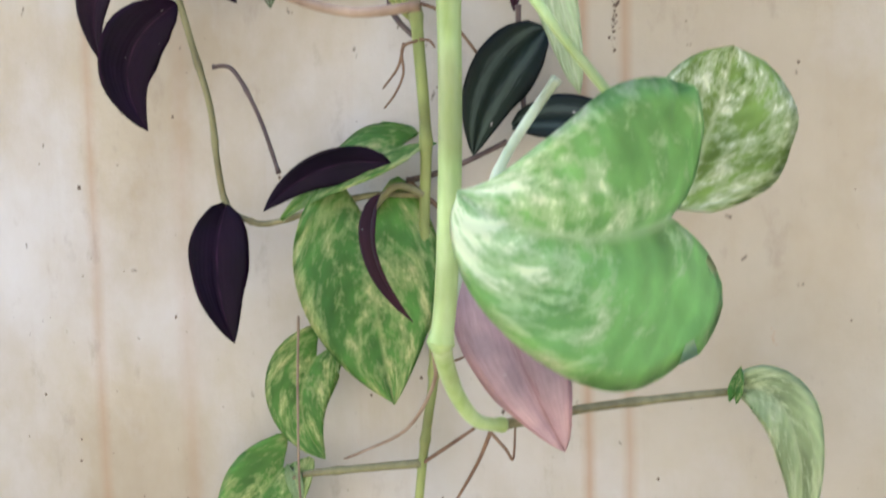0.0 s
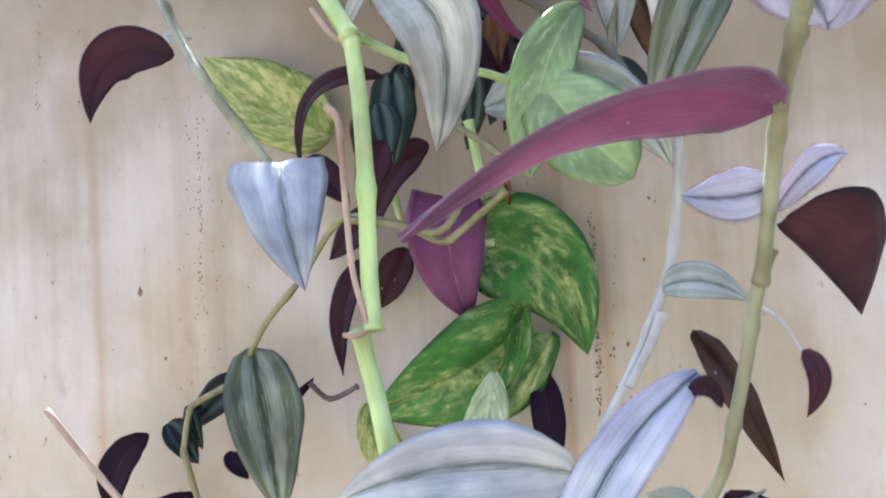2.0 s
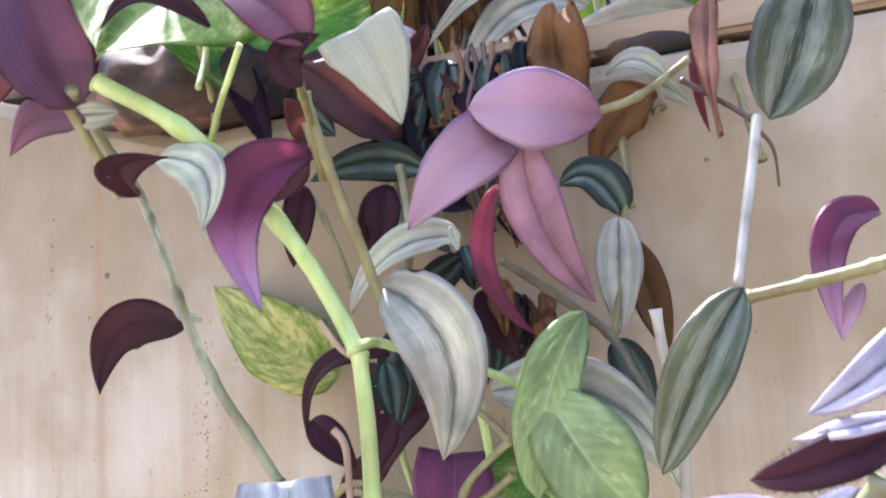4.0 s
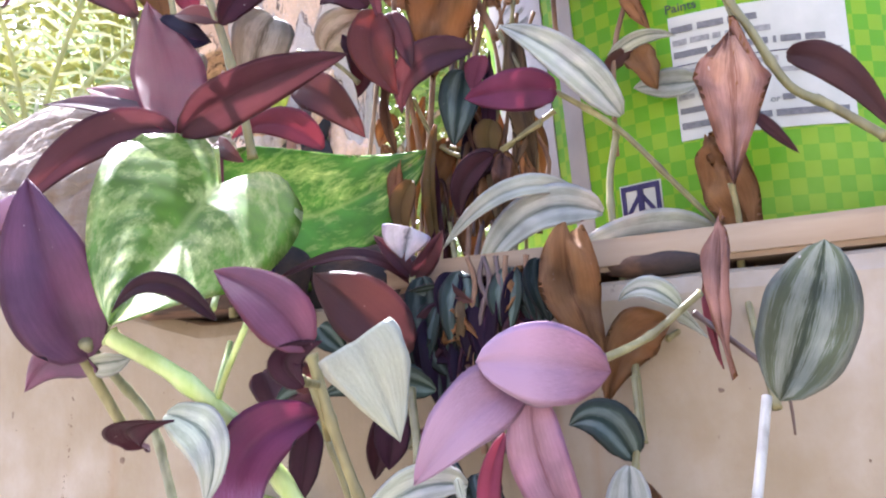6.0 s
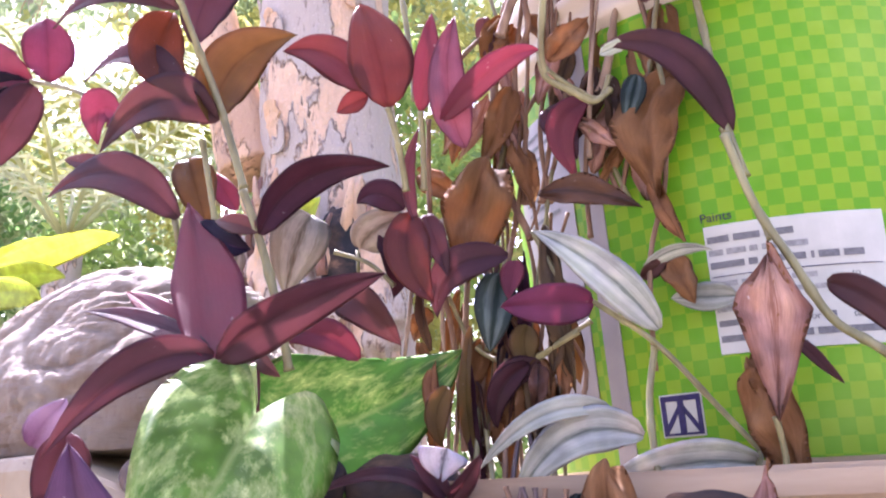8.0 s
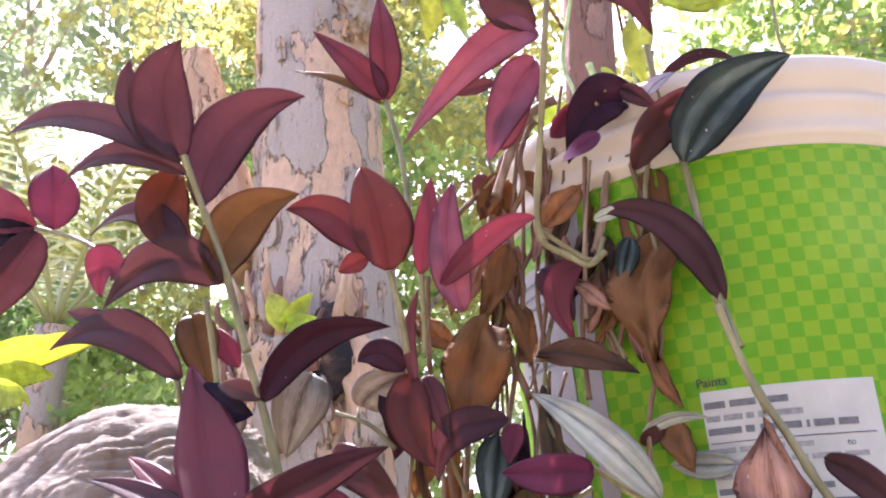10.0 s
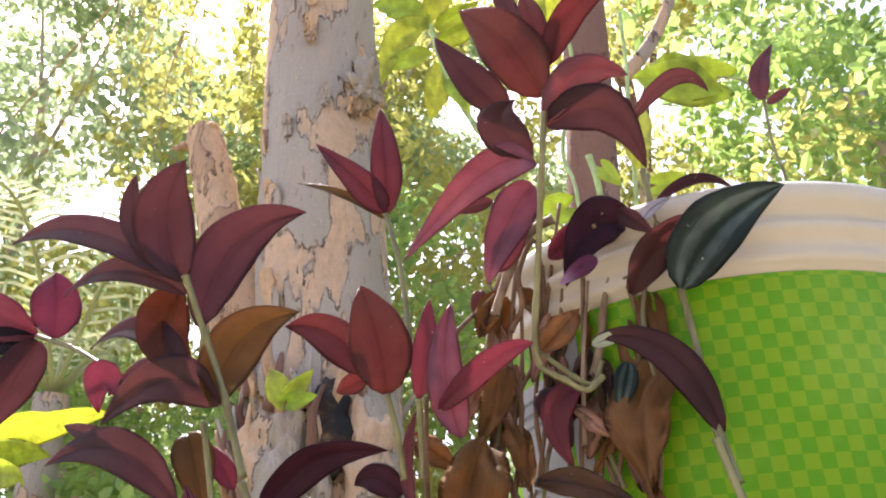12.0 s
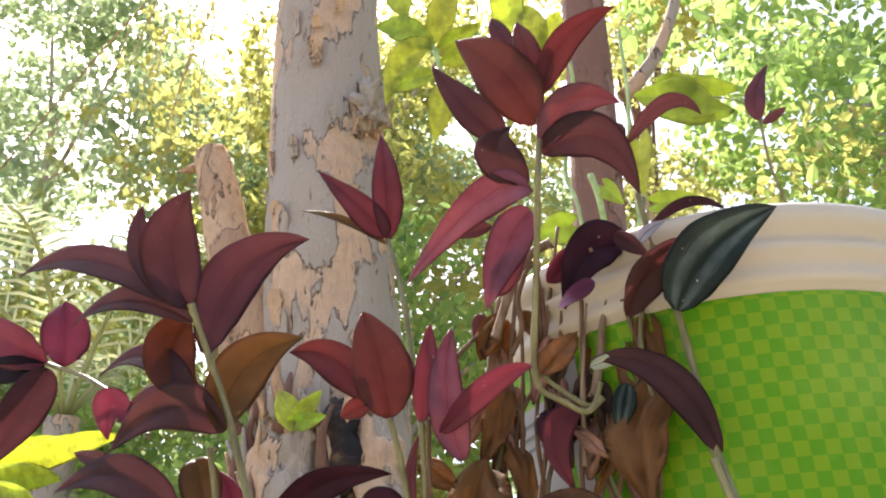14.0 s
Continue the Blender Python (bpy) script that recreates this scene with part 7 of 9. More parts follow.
leaf(v, (0.0788, 0.5000, 1.4978), (0.0814, 0.4986, 1.4863), (0.0841, 0.5000, 1.4749), 0.0216, (-0.02, -1.00, -0.01), "purple")

v = vine("spiderwort_vine", "long stem with a dark striped leaf before the bucket", "plant", "sprigs growing above the wall")
stem(v, [(0.0848, 0.5400, 1.4579), (0.0872, 0.5450, 1.4199), (0.0955, 0.5480, 1.3620), (0.1001, 0.5460, 1.2999), (0.1043, 0.5400, 1.2508), (0.1102, 0.5350, 1.2166)], 0.0024, 0.0026, STEM_OLIVE, 4)
leaf(v, (0.0984, 0.5300, 1.3500), (0.1307, 0.5200, 1.3868), (0.1793, 0.5300, 1.4125), 0.0500, (0.22, -0.94, -0.28), "green")
leaf(v, (0.0625, 0.5350, 1.3555), (0.0982, 0.5250, 1.3884), (0.1385, 0.5320, 1.3904), 0.0337, (0.24, -0.78, -0.58), "purple", fold=20)
leaf(v, (0.0062, 0.5300, 1.3947), (0.0230, 0.5376, 1.4121), (0.0361, 0.5500, 1.4300), 0.0239, (0.62, -0.78, -0.08), "magenta")
leaf(v, (0.0659, 0.5500, 1.4180), (0.0399, 0.5340, 1.4124), (0.0175, 0.5300, 1.3692), 0.0459, (0.50, -0.85, -0.15), "wine", fold=25)
leaf(v, (0.0842, 0.5500, 1.5133), (0.1211, 0.5490, 1.5414), (0.1451, 0.5600, 1.5263), 0.0178, (0.26, -0.57, -0.78), "purple", fold=16)
leaf(v, (0.0879, 0.5520, 1.4323), (0.1214, 0.5480, 1.4446), (0.1480, 0.5560, 1.4304), 0.0114, (0.01, -0.53, -0.85), "back", fold=16)
leaf(v, (0.0766, 0.5500, 1.4152), (0.0886, 0.5484, 1.4240), (0.0996, 0.5500, 1.4341), 0.0114, (0.27, -0.90, -0.33), "silver")
leaf(v, (0.1062, 0.5400, 1.2502), (0.0815, 0.5250, 1.3055), (0.0309, 0.5300, 1.3268), 0.0283, (-0.07, -0.98, -0.20), "purple", fold=14)
leaf(v, (0.0305, 0.5300, 1.3209), (0.0444, 0.5284, 1.3229), (0.0581, 0.5300, 1.3261), 0.0105, (0.07, -0.93, -0.35), "silver")
leaf(v, (0.0502, 0.5550, 1.3117), (0.0454, 0.5503, 1.2932), (0.0394, 0.5500, 1.2746), 0.0203, (0.28, -0.96, 0.05), "green")
leaf(v, (-0.0161, 0.5550, 1.3017), (-0.0059, 0.5495, 1.2791), (0.0037, 0.5500, 1.2557), 0.0273, (0.10, -0.98, 0.15), "purple")
stem(v, [(0.0873, 0.5500, 1.4584), (0.0761, 0.5500, 1.3861), (0.0653, 0.5500, 1.3334), (0.0710, 0.5550, 1.2668)], 0.0018, 0.0018, STEM_OLIVE, 3)
leaf(v, (0.0434, 0.5250, 1.3844), (0.0297, 0.5200, 1.3761), (0.0146, 0.5200, 1.3668), 0.0148, (0.36, -0.87, -0.34), "violet")
leaf(v, (0.0621, 0.5350, 1.4233), (0.0740, 0.5300, 1.4109), (0.0863, 0.5300, 1.3966), 0.0159, (-0.32, -0.94, -0.11), "purple")
leaf(v, (0.0800, 0.5300, 1.4093), (0.0887, 0.5300, 1.4180), (0.1023, 0.5350, 1.4252), 0.0100, (0.41, -0.86, -0.30), "lilac")
stem(v, [(0.0098, 0.5450, 1.4359), (-0.0095, 0.5450, 1.4297), (-0.0243, 0.5450, 1.4119), (-0.0353, 0.5450, 1.3883), (-0.0452, 0.5450, 1.3646)], 0.0041, 0.0036, STEM_TAN, 3)
stem(v, [(-0.0138, 0.5550, 1.4265), (-0.0259, 0.5550, 1.3991), (-0.0255, 0.5550, 1.3716), (-0.0361, 0.5550, 1.3520)], 0.0022, 0.0022, STEM_BROWN, 2)
stem(v, [(-0.0475, 0.5550, 1.3864), (-0.0654, 0.5550, 1.3729), (-0.0833, 0.5550, 1.3593)], 0.0011, 0.0023, STEM_TAN, 1)
stem(v, [(0.0432, 0.5350, 1.4145), (0.0384, 0.5350, 1.4258), (0.0443, 0.5350, 1.4302), (0.0506, 0.5350, 1.4245)], 0.0017, 0.0013, STEM_TAN, 0)
stem(v, [(0.0461, 0.5600, 1.3857), (0.0381, 0.5600, 1.3644), (0.0325, 0.5600, 1.3375), (0.0231, 0.5600, 1.3077)], 0.0020, 0.0038, STEM_TAN, 2)
stem(v, [(0.0573, 0.5550, 1.3778), (0.0610, 0.5550, 1.3526), (0.0671, 0.5550, 1.3242)], 0.0021, 0.0017, STEM_BROWN, 1)
stem(v, [(0.0291, 0.5550, 1.3811), (0.0223, 0.5550, 1.3470), (0.0158, 0.5550, 1.3075), (0.0114, 0.5550, 1.2570)], 0.0008, 0.0021, STEM_TAN, 3)
stem(v, [(0.0691, 0.5600, 1.3716), (0.0653, 0.5600, 1.3399), (0.0548, 0.5600, 1.3020), (0.0577, 0.5600, 1.2677)], 0.0020, 0.0020, STEM_OLIVE, 2)
leaf(v, (-0.0330, 0.5100, 1.3974), (-0.0197, 0.5050, 1.4012), (0.0092, 0.5000, 1.4347), 0.0321, (0.23, -0.84, -0.49), "pinkred", fold=16)

v = vine("spiderwort_sprig", "thin distant sprig beyond the bucket", "plant", "sprigs growing above the wall")
stem(v, [(0.1992, 0.7740, 1.6462), (0.1966, 0.7800, 1.5933), (0.2015, 0.7900, 1.5537), (0.1992, 0.8200, 1.5229), (0.1738, 0.8900, 1.3733), (0.1090, 0.9300, 1.0840)], 0.0016, 0.0018, STEM_OLIVE, 2)
leaf(v, (0.1992, 0.7740, 1.6462), (0.2001, 0.7680, 1.6741), (0.2223, 0.7740, 1.7145), 0.0247, (0.14, -0.99, -0.05), "pinkred")
leaf(v, (0.2010, 0.7740, 1.6411), (0.2148, 0.7725, 1.6460), (0.2280, 0.7740, 1.6526), 0.0121, (0.19, -0.87, -0.45), "pinkred")
stem(v, [(0.1992, 0.7740, 1.6462), (0.1856, 0.7900, 1.6871), (0.1591, 0.8000, 1.7106)], 0.0009, 0.0008, STEM_OLIVE)

v = vine("climber", "bright yellow green climber shoot before the trees", "plant")
stem(v, [(-0.5952, 1.8000, 2.8879), (-0.5499, 1.8000, 2.6694), (-0.4798, 1.8200, 2.4927), (-0.4164, 1.8500, 2.3543), (-0.3830, 1.9000, 1.9025), (-0.4346, 2.0000, 1.2396), (-0.4500, 2.0200, 0.0)], 0.008, 0.008, STEM_LIME, 3)
stem(v, [(-0.5952, 1.8000, 2.8879), (-0.6091, 1.8000, 3.0129), (-0.5394, 1.8000, 3.1818)], 0.006, 0.005, STEM_LIME)
leaf(v, (-0.5985, 1.8000, 2.9010), (-0.7033, 1.7840, 3.0109), (-0.7965, 1.7800, 3.0526), 0.1031, (-0.00, -0.99, -0.13), "lime")
leaf(v, (-0.5985, 1.8000, 2.9010), (-0.6973, 1.7840, 2.8704), (-0.7610, 1.7800, 2.7112), 0.1112, (0.36, -0.91, -0.22), "lime")
leaf(v, (-0.5997, 1.8000, 2.7981), (-0.6867, 1.7904, 2.7937), (-0.7738, 1.8000, 2.7972), 0.0779, (0.00, -0.92, -0.38), "lime")
leaf(v, (-0.6032, 1.8000, 2.9264), (-0.5543, 1.7886, 3.0340), (-0.5211, 1.8000, 3.1474), 0.1090, (0.55, -0.81, -0.21), "lime")
leaf(v, (-0.5850, 1.8000, 2.8954), (-0.5089, 1.7963, 2.9087), (-0.4374, 1.8000, 2.9381), 0.0814, (0.25, -0.40, -0.88), "lime")
leaf(v, (-0.5784, 1.8000, 2.8350), (-0.4999, 1.7960, 2.8407), (-0.4245, 1.8000, 2.8631), 0.0767, (0.16, -0.43, -0.89), "lime")
leaf(v, (-0.5646, 1.8000, 2.7400), (-0.5825, 1.7896, 2.6410), (-0.6124, 1.8000, 2.5450), 0.1017, (0.49, -0.86, -0.12), "lime")
leaf(v, (-0.5487, 1.8000, 2.6904), (-0.5171, 1.7898, 2.6115), (-0.4864, 1.8000, 2.5324), 0.0668, (0.04, -1.00, 0.02), "lime")
leaf(v, (-0.3560, 1.8500, 2.8984), (-0.3555, 1.8357, 3.0214), (-0.3620, 1.8500, 3.1443), 0.1254, (0.24, -0.97, 0.01), "lime")
leaf(v, (-0.2664, 1.8500, 2.7926), (-0.2872, 1.8375, 2.8944), (-0.3089, 1.8500, 2.9960), 0.1041, (0.04, -1.00, 0.01), "lime")
leaf(v, (-0.2664, 1.8500, 2.7926), (-0.2278, 1.8425, 2.8553), (-0.1973, 1.8500, 2.9223), 0.0856, (0.46, -0.85, -0.25), "lime")
leaf(v, (-0.6887, 1.8000, 3.0725), (-0.7170, 1.7886, 3.1639), (-0.7477, 1.8000, 3.2544), 0.0948, (0.10, -0.99, 0.03), "lime")

v = vine("climber", "yellow green heart leaves on thin stems behind the bucket", "plant")
stem(v, [(-0.0758, 1.2000, 2.2106), (-0.0733, 1.2000, 2.0980), (-0.1107, 1.2000, 1.9314), (-0.0915, 1.1800, 1.7985), (-0.1100, 1.1500, 1.4104), (-0.1376, 1.1000, 1.0322), (-0.1300, 1.1000, 0.0)], 0.0035, 0.0035, STEM_LIME, 3)
stem(v, [(0.0282, 1.2000, 2.1955), (0.0232, 1.2000, 2.0614), (0.0092, 1.2000, 1.9408), (0.0042, 1.1800, 1.7934), (-0.0379, 1.1500, 1.3997), (-0.0838, 1.1000, 1.0313), (-0.0900, 1.1000, 0.0)], 0.0035, 0.0035, STEM_LIME, 3)
stem(v, [(-0.0583, 1.1500, 1.8737), (-0.0504, 1.1500, 1.8263), (-0.0472, 1.1500, 1.7500)], 0.006, 0.005, STEM_LIME)
leaf(v, (0.1640, 1.1500, 1.9543), (0.0982, 1.1430, 1.9769), (0.0360, 1.1500, 2.0080), 0.0876, (-0.21, -0.84, -0.50), "limeheart")
leaf(v, (0.0904, 1.1600, 1.9948), (0.1289, 1.1495, 1.9593), (0.1722, 1.1500, 1.9280), 0.0849, (-0.37, -0.87, -0.33), "limeheart")
leaf(v, (0.0294, 1.1600, 1.9207), (0.0242, 1.1538, 1.8683), (0.0215, 1.1600, 1.8157), 0.0564, (-0.20, -0.98, 0.01), "limeheart")
leaf(v, (-0.0380, 1.1500, 1.8448), (-0.0251, 1.1470, 1.8229), (-0.0113, 1.1500, 1.8016), 0.0336, (-0.15, -0.98, -0.10), "limeheart")
leaf(v, (0.0465, 1.1000, 1.7599), (0.0793, 1.0965, 1.7533), (0.1128, 1.1000, 1.7504), 0.0377, (-0.07, -0.88, -0.47), "limeheart")
leaf(v, (-0.1151, 1.2000, 1.8152), (-0.1462, 1.1967, 1.8105), (-0.1777, 1.2000, 1.8097), 0.0592, (0.04, -0.87, -0.50), "limeheart")
leaf(v, (-1.2068, 2.0000, 1.8452), (-1.2323, 1.9933, 1.9002), (-1.2628, 2.0000, 1.9525), 0.0860, (0.35, -0.92, 0.18), "limeheart")
leaf(v, (-1.1967, 2.0000, 1.8435), (-1.1505, 1.9942, 1.8812), (-1.1099, 2.0000, 1.9249), 0.0678, (0.40, -0.81, -0.42), "limeheart")
leaf(v, (-1.1865, 2.0000, 1.8367), (-1.1394, 1.9947, 1.8380), (-1.0925, 2.0000, 1.8435), 0.0605, (0.03, -0.93, -0.37), "limeheart")

v = vine("withered_vine", "dark tangle of old leaves and stems at the wall edge", "dead leaves", "sprigs growing above the wall")
leaf(v, (-0.0570, 0.4890, 1.0243), (-0.0676, 0.4846, 1.0218), (-0.0790, 0.4820, 1.0214), 0.0123, (0.30, -0.64, -0.71), "green")
leaf(v, (-0.0367, 0.4890, 1.0023), (-0.0331, 0.4841, 0.9888), (-0.0316, 0.4820, 0.9742), 0.0153, (0.56, -0.77, 0.30), "dark")
leaf(v, (-0.0614, 0.4890, 1.0243), (-0.0494, 0.4838, 1.0179), (-0.0364, 0.4820, 1.0115), 0.0115, (-0.26, -0.96, 0.01), "purple")
leaf(v, (-0.0561, 0.4890, 1.0054), (-0.0595, 0.4839, 0.9925), (-0.0633, 0.4820, 0.9789), 0.0163, (0.13, -0.97, 0.22), "purple")
leaf(v, (-0.0205, 0.4890, 0.9400), (-0.0135, 0.4842, 0.9302), (-0.0074, 0.4820, 0.9190), 0.0131, (0.26, -0.86, 0.45), "dark")
leaf(v, (-0.0568, 0.4890, 1.0082), (-0.0463, 0.4839, 0.9996), (-0.0346, 0.4820, 0.9913), 0.0187, (-0.37, -0.92, -0.11), "dead")
leaf(v, (-0.0369, 0.4890, 1.0011), (-0.0465, 0.4842, 0.9958), (-0.0564, 0.4820, 0.9895), 0.0182, (0.12, -0.92, 0.36), "dead")
leaf(v, (-0.0401, 0.4890, 0.9891), (-0.0411, 0.4843, 0.9757), (-0.0444, 0.4820, 0.9622), 0.0146, (0.69, -0.72, 0.08), "dark")
leaf(v, (-0.0586, 0.4890, 0.9491), (-0.0463, 0.4841, 0.9460), (-0.0339, 0.4820, 0.9413), 0.0158, (-0.08, -0.85, 0.52), "dark")
leaf(v, (-0.0387, 0.4890, 0.9829), (-0.0301, 0.4845, 0.9727), (-0.0233, 0.4820, 0.9606), 0.0162, (0.56, -0.60, 0.57), "dead")
leaf(v, (-0.0153, 0.4890, 0.9648), (-0.0168, 0.4839, 0.9523), (-0.0183, 0.4820, 0.9389), 0.0134, (-0.02, -0.96, 0.26), "green")
leaf(v, (-0.0534, 0.4890, 0.9742), (-0.0426, 0.4842, 0.9667), (-0.0327, 0.4820, 0.9573), 0.0115, (0.22, -0.78, 0.59), "dead")
leaf(v, (-0.0245, 0.4890, 0.9671), (-0.0156, 0.4842, 0.9585), (-0.0074, 0.4820, 0.9483), 0.0179, (0.24, -0.82, 0.52), "purple")
leaf(v, (-0.0727, 0.4890, 0.9970), (-0.0623, 0.4838, 0.9879), (-0.0511, 0.4820, 0.9783), 0.0190, (-0.22, -0.97, 0.11), "dark")
leaf(v, (-0.0083, 0.4890, 1.0296), (-0.0126, 0.4839, 1.0172), (-0.0177, 0.4820, 1.0042), 0.0122, (0.19, -0.96, 0.20), "dead")
leaf(v, (-0.0200, 0.4890, 0.9410), (-0.0142, 0.4844, 0.9302), (-0.0102, 0.4820, 0.9179), 0.0128, (0.55, -0.70, 0.45), "dead")
leaf(v, (-0.0429, 0.4890, 1.0195), (-0.0513, 0.4841, 1.0114), (-0.0608, 0.4820, 1.0034), 0.0126, (0.34, -0.94, 0.03), "green")
leaf(v, (-0.0500, 0.4890, 0.9852), (-0.0459, 0.4842, 0.9720), (-0.0437, 0.4820, 0.9577), 0.0139, (0.56, -0.76, 0.32), "dead")
leaf(v, (-0.0703, 0.4890, 0.9300), (-0.0585, 0.4846, 0.9249), (-0.0476, 0.4820, 0.9172), 0.0118, (0.26, -0.58, 0.77), "green")
leaf(v, (-0.0262, 0.4890, 0.9693), (-0.0341, 0.4841, 0.9613), (-0.0428, 0.4820, 0.9530), 0.0151, (0.28, -0.95, 0.13), "purple")
leaf(v, (-0.0508, 0.4890, 1.0313), (-0.0528, 0.4838, 1.0175), (-0.0557, 0.4820, 1.0030), 0.0194, (0.22, -0.95, 0.20), "dark")
leaf(v, (-0.0599, 0.4890, 1.0134), (-0.0686, 0.4842, 1.0058), (-0.0786, 0.4820, 0.9986), 0.0117, (0.46, -0.88, -0.16), "green")
leaf(v, (-0.0597, 0.4890, 0.9395), (-0.0699, 0.4843, 0.9394), (-0.0809, 0.4820, 0.9400), 0.0113, (0.30, -0.91, -0.27), "purple")
leaf(v, (-0.0570, 0.4890, 1.0125), (-0.0659, 0.4843, 1.0053), (-0.0761, 0.4820, 0.9988), 0.0135, (0.50, -0.82, -0.27), "purple")
leaf(v, (-0.0146, 0.4890, 0.9982), (-0.0031, 0.4843, 0.9957), (0.0095, 0.4820, 0.9948), 0.0139, (-0.31, -0.80, -0.51), "dark")
leaf(v, (-0.0327, 0.4890, 0.9493), (-0.0212, 0.4841, 0.9464), (-0.0091, 0.4820, 0.9426), 0.0137, (-0.19, -0.93, 0.31), "dead")
stem(v, [(-0.0310, 0.5600, 1.0913), (-0.0235, 0.5300, 1.0377), (-0.0037, 0.4880, 0.9874), (-0.0267, 0.4860, 0.9283)], 0.0017, 0.0019, STEM_OLIVE, 4)
stem(v, [(-0.0495, 0.5600, 1.0935), (-0.0355, 0.5300, 1.0387), (-0.0267, 0.4880, 0.9886), (-0.0249, 0.4860, 0.9283)], 0.0017, 0.0019, STEM_DARK, 4)
stem(v, [(-0.0803, 0.5600, 1.0974), (-0.0637, 0.5300, 1.0412), (-0.0477, 0.4880, 0.9897), (-0.0623, 0.4860, 0.9284)], 0.0017, 0.0019, STEM_OLIVE, 4)
stem(v, [(-0.0293, 0.5600, 1.0911), (-0.0327, 0.5300, 1.0385), (-0.0016, 0.4880, 0.9873), (-0.0052, 0.4860, 0.9282)], 0.0017, 0.0019, STEM_DARK, 4)
stem(v, [(-0.0820, 0.5600, 1.0976), (-0.0747, 0.5300, 1.0422), (-0.0542, 0.4880, 0.9900), (-0.0521, 0.4860, 0.9283)], 0.0017, 0.0019, STEM_OLIVE, 4)
stem(v, [(-0.0488, 0.5600, 1.0935), (-0.0513, 0.5300, 1.0401), (-0.0388, 0.4880, 0.9892), (-0.0290, 0.4860, 0.9283)], 0.0017, 0.0019, STEM_DARK, 4)
stem(v, [(-0.0622, 0.5600, 1.0951), (-0.0561, 0.5300, 1.0405), (-0.0440, 0.4880, 0.9895), (-0.0355, 0.4860, 0.9283)], 0.0017, 0.0019, STEM_BROWN, 4)
leaf(v, (-0.0113, 0.5750, 1.3448), (-0.0070, 0.5723, 1.3211), (-0.0049, 0.5750, 1.2971), 0.0205, (0.36, -0.93, 0.05), "faded")
leaf(v, (-0.0434, 0.5750, 1.3895), (-0.0529, 0.5726, 1.3634), (-0.0668, 0.5750, 1.3393), 0.0230, (0.63, -0.72, -0.30), "dead")
leaf(v, (0.0383, 0.5750, 1.3378), (0.0447, 0.5716, 1.3092), (0.0495, 0.5750, 1.2802), 0.0196, (0.21, -0.98, 0.04), "rotten")
leaf(v, (0.0003, 0.5750, 1.3561), (-0.0085, 0.5718, 1.3275), (-0.0204, 0.5750, 1.3000), 0.0181, (0.43, -0.89, -0.16), "rotten")
leaf(v, (-0.0061, 0.5750, 1.3175), (-0.0057, 0.5718, 1.2903), (-0.0061, 0.5750, 1.2632), 0.0180, (0.12, -0.99, 0.00), "rotten")
leaf(v, (-0.0405, 0.5750, 1.3312), (-0.0520, 0.5726, 1.3075), (-0.0670, 0.5750, 1.2858), 0.0263, (0.57, -0.75, -0.33), "faded")
leaf(v, (-0.0310, 0.5750, 1.3952), (-0.0206, 0.5729, 1.3692), (-0.0151, 0.5750, 1.3418), 0.0249, (0.74, -0.64, 0.22), "dead")
leaf(v, (-0.0419, 0.5750, 1.3048), (-0.0540, 0.5721, 1.2831), (-0.0676, 0.5750, 1.2622), 0.0201, (0.23, -0.96, -0.14), "dead")
leaf(v, (0.0357, 0.5750, 1.2989), (0.0425, 0.5730, 1.2801), (0.0518, 0.5750, 1.2625), 0.0188, (-0.53, -0.82, -0.23), "dead")
leaf(v, (-0.0609, 0.5750, 1.3116), (-0.0576, 0.5719, 1.2841), (-0.0564, 0.5750, 1.2565), 0.0165, (0.33, -0.94, 0.03), "faded")
leaf(v, (-0.0559, 0.5750, 1.3711), (-0.0498, 0.5717, 1.3408), (-0.0468, 0.5750, 1.3100), 0.0195, (0.43, -0.90, 0.06), "faded")
leaf(v, (0.0294, 0.5750, 1.3656), (0.0250, 0.5728, 1.3464), (0.0190, 0.5750, 1.3277), 0.0259, (0.34, -0.93, -0.09), "dead")
stem(v, [(0.0085, 0.5750, 1.4153), (-0.0016, 0.5750, 1.3553), (-0.0094, 0.5700, 1.2912), (-0.0272, 0.5650, 1.2342)], 0.0015, 0.0019, STEM_BROWN, 4)
stem(v, [(-0.0607, 0.5750, 1.4210), (-0.0505, 0.5750, 1.3652), (-0.0526, 0.5700, 1.2981), (-0.0676, 0.5650, 1.2391)], 0.0015, 0.0019, STEM_OLIVE, 4)
stem(v, [(0.0541, 0.5750, 1.4091), (0.0440, 0.5750, 1.3460), (0.0406, 0.5700, 1.2832), (0.0278, 0.5650, 1.2276)], 0.0015, 0.0019, STEM_BROWN, 4)
stem(v, [(0.0436, 0.5750, 1.4567), (0.0213, 0.5750, 1.3506), (0.0138, 0.5700, 1.2875), (0.0280, 0.5650, 1.2275)], 0.0015, 0.0019, STEM_BROWN, 4)
stem(v, [(-0.0114, 0.5750, 1.4385), (-0.0168, 0.5750, 1.3584), (-0.0181, 0.5700, 1.2926), (-0.0293, 0.5650, 1.2345)], 0.0015, 0.0019, STEM_BROWN, 4)
stem(v, [(0.0096, 0.5750, 1.4655), (-0.0149, 0.5750, 1.3580), (-0.0266, 0.5700, 1.2939), (-0.0218, 0.5650, 1.2336)], 0.0015, 0.0019, STEM_BROWN, 4)
stem(v, [(-0.0313, 0.5750, 1.4211), (-0.0330, 0.5750, 1.3616), (-0.0379, 0.5700, 1.2957), (-0.0414, 0.5650, 1.2359)], 0.0015, 0.0019, STEM_BROWN, 4)
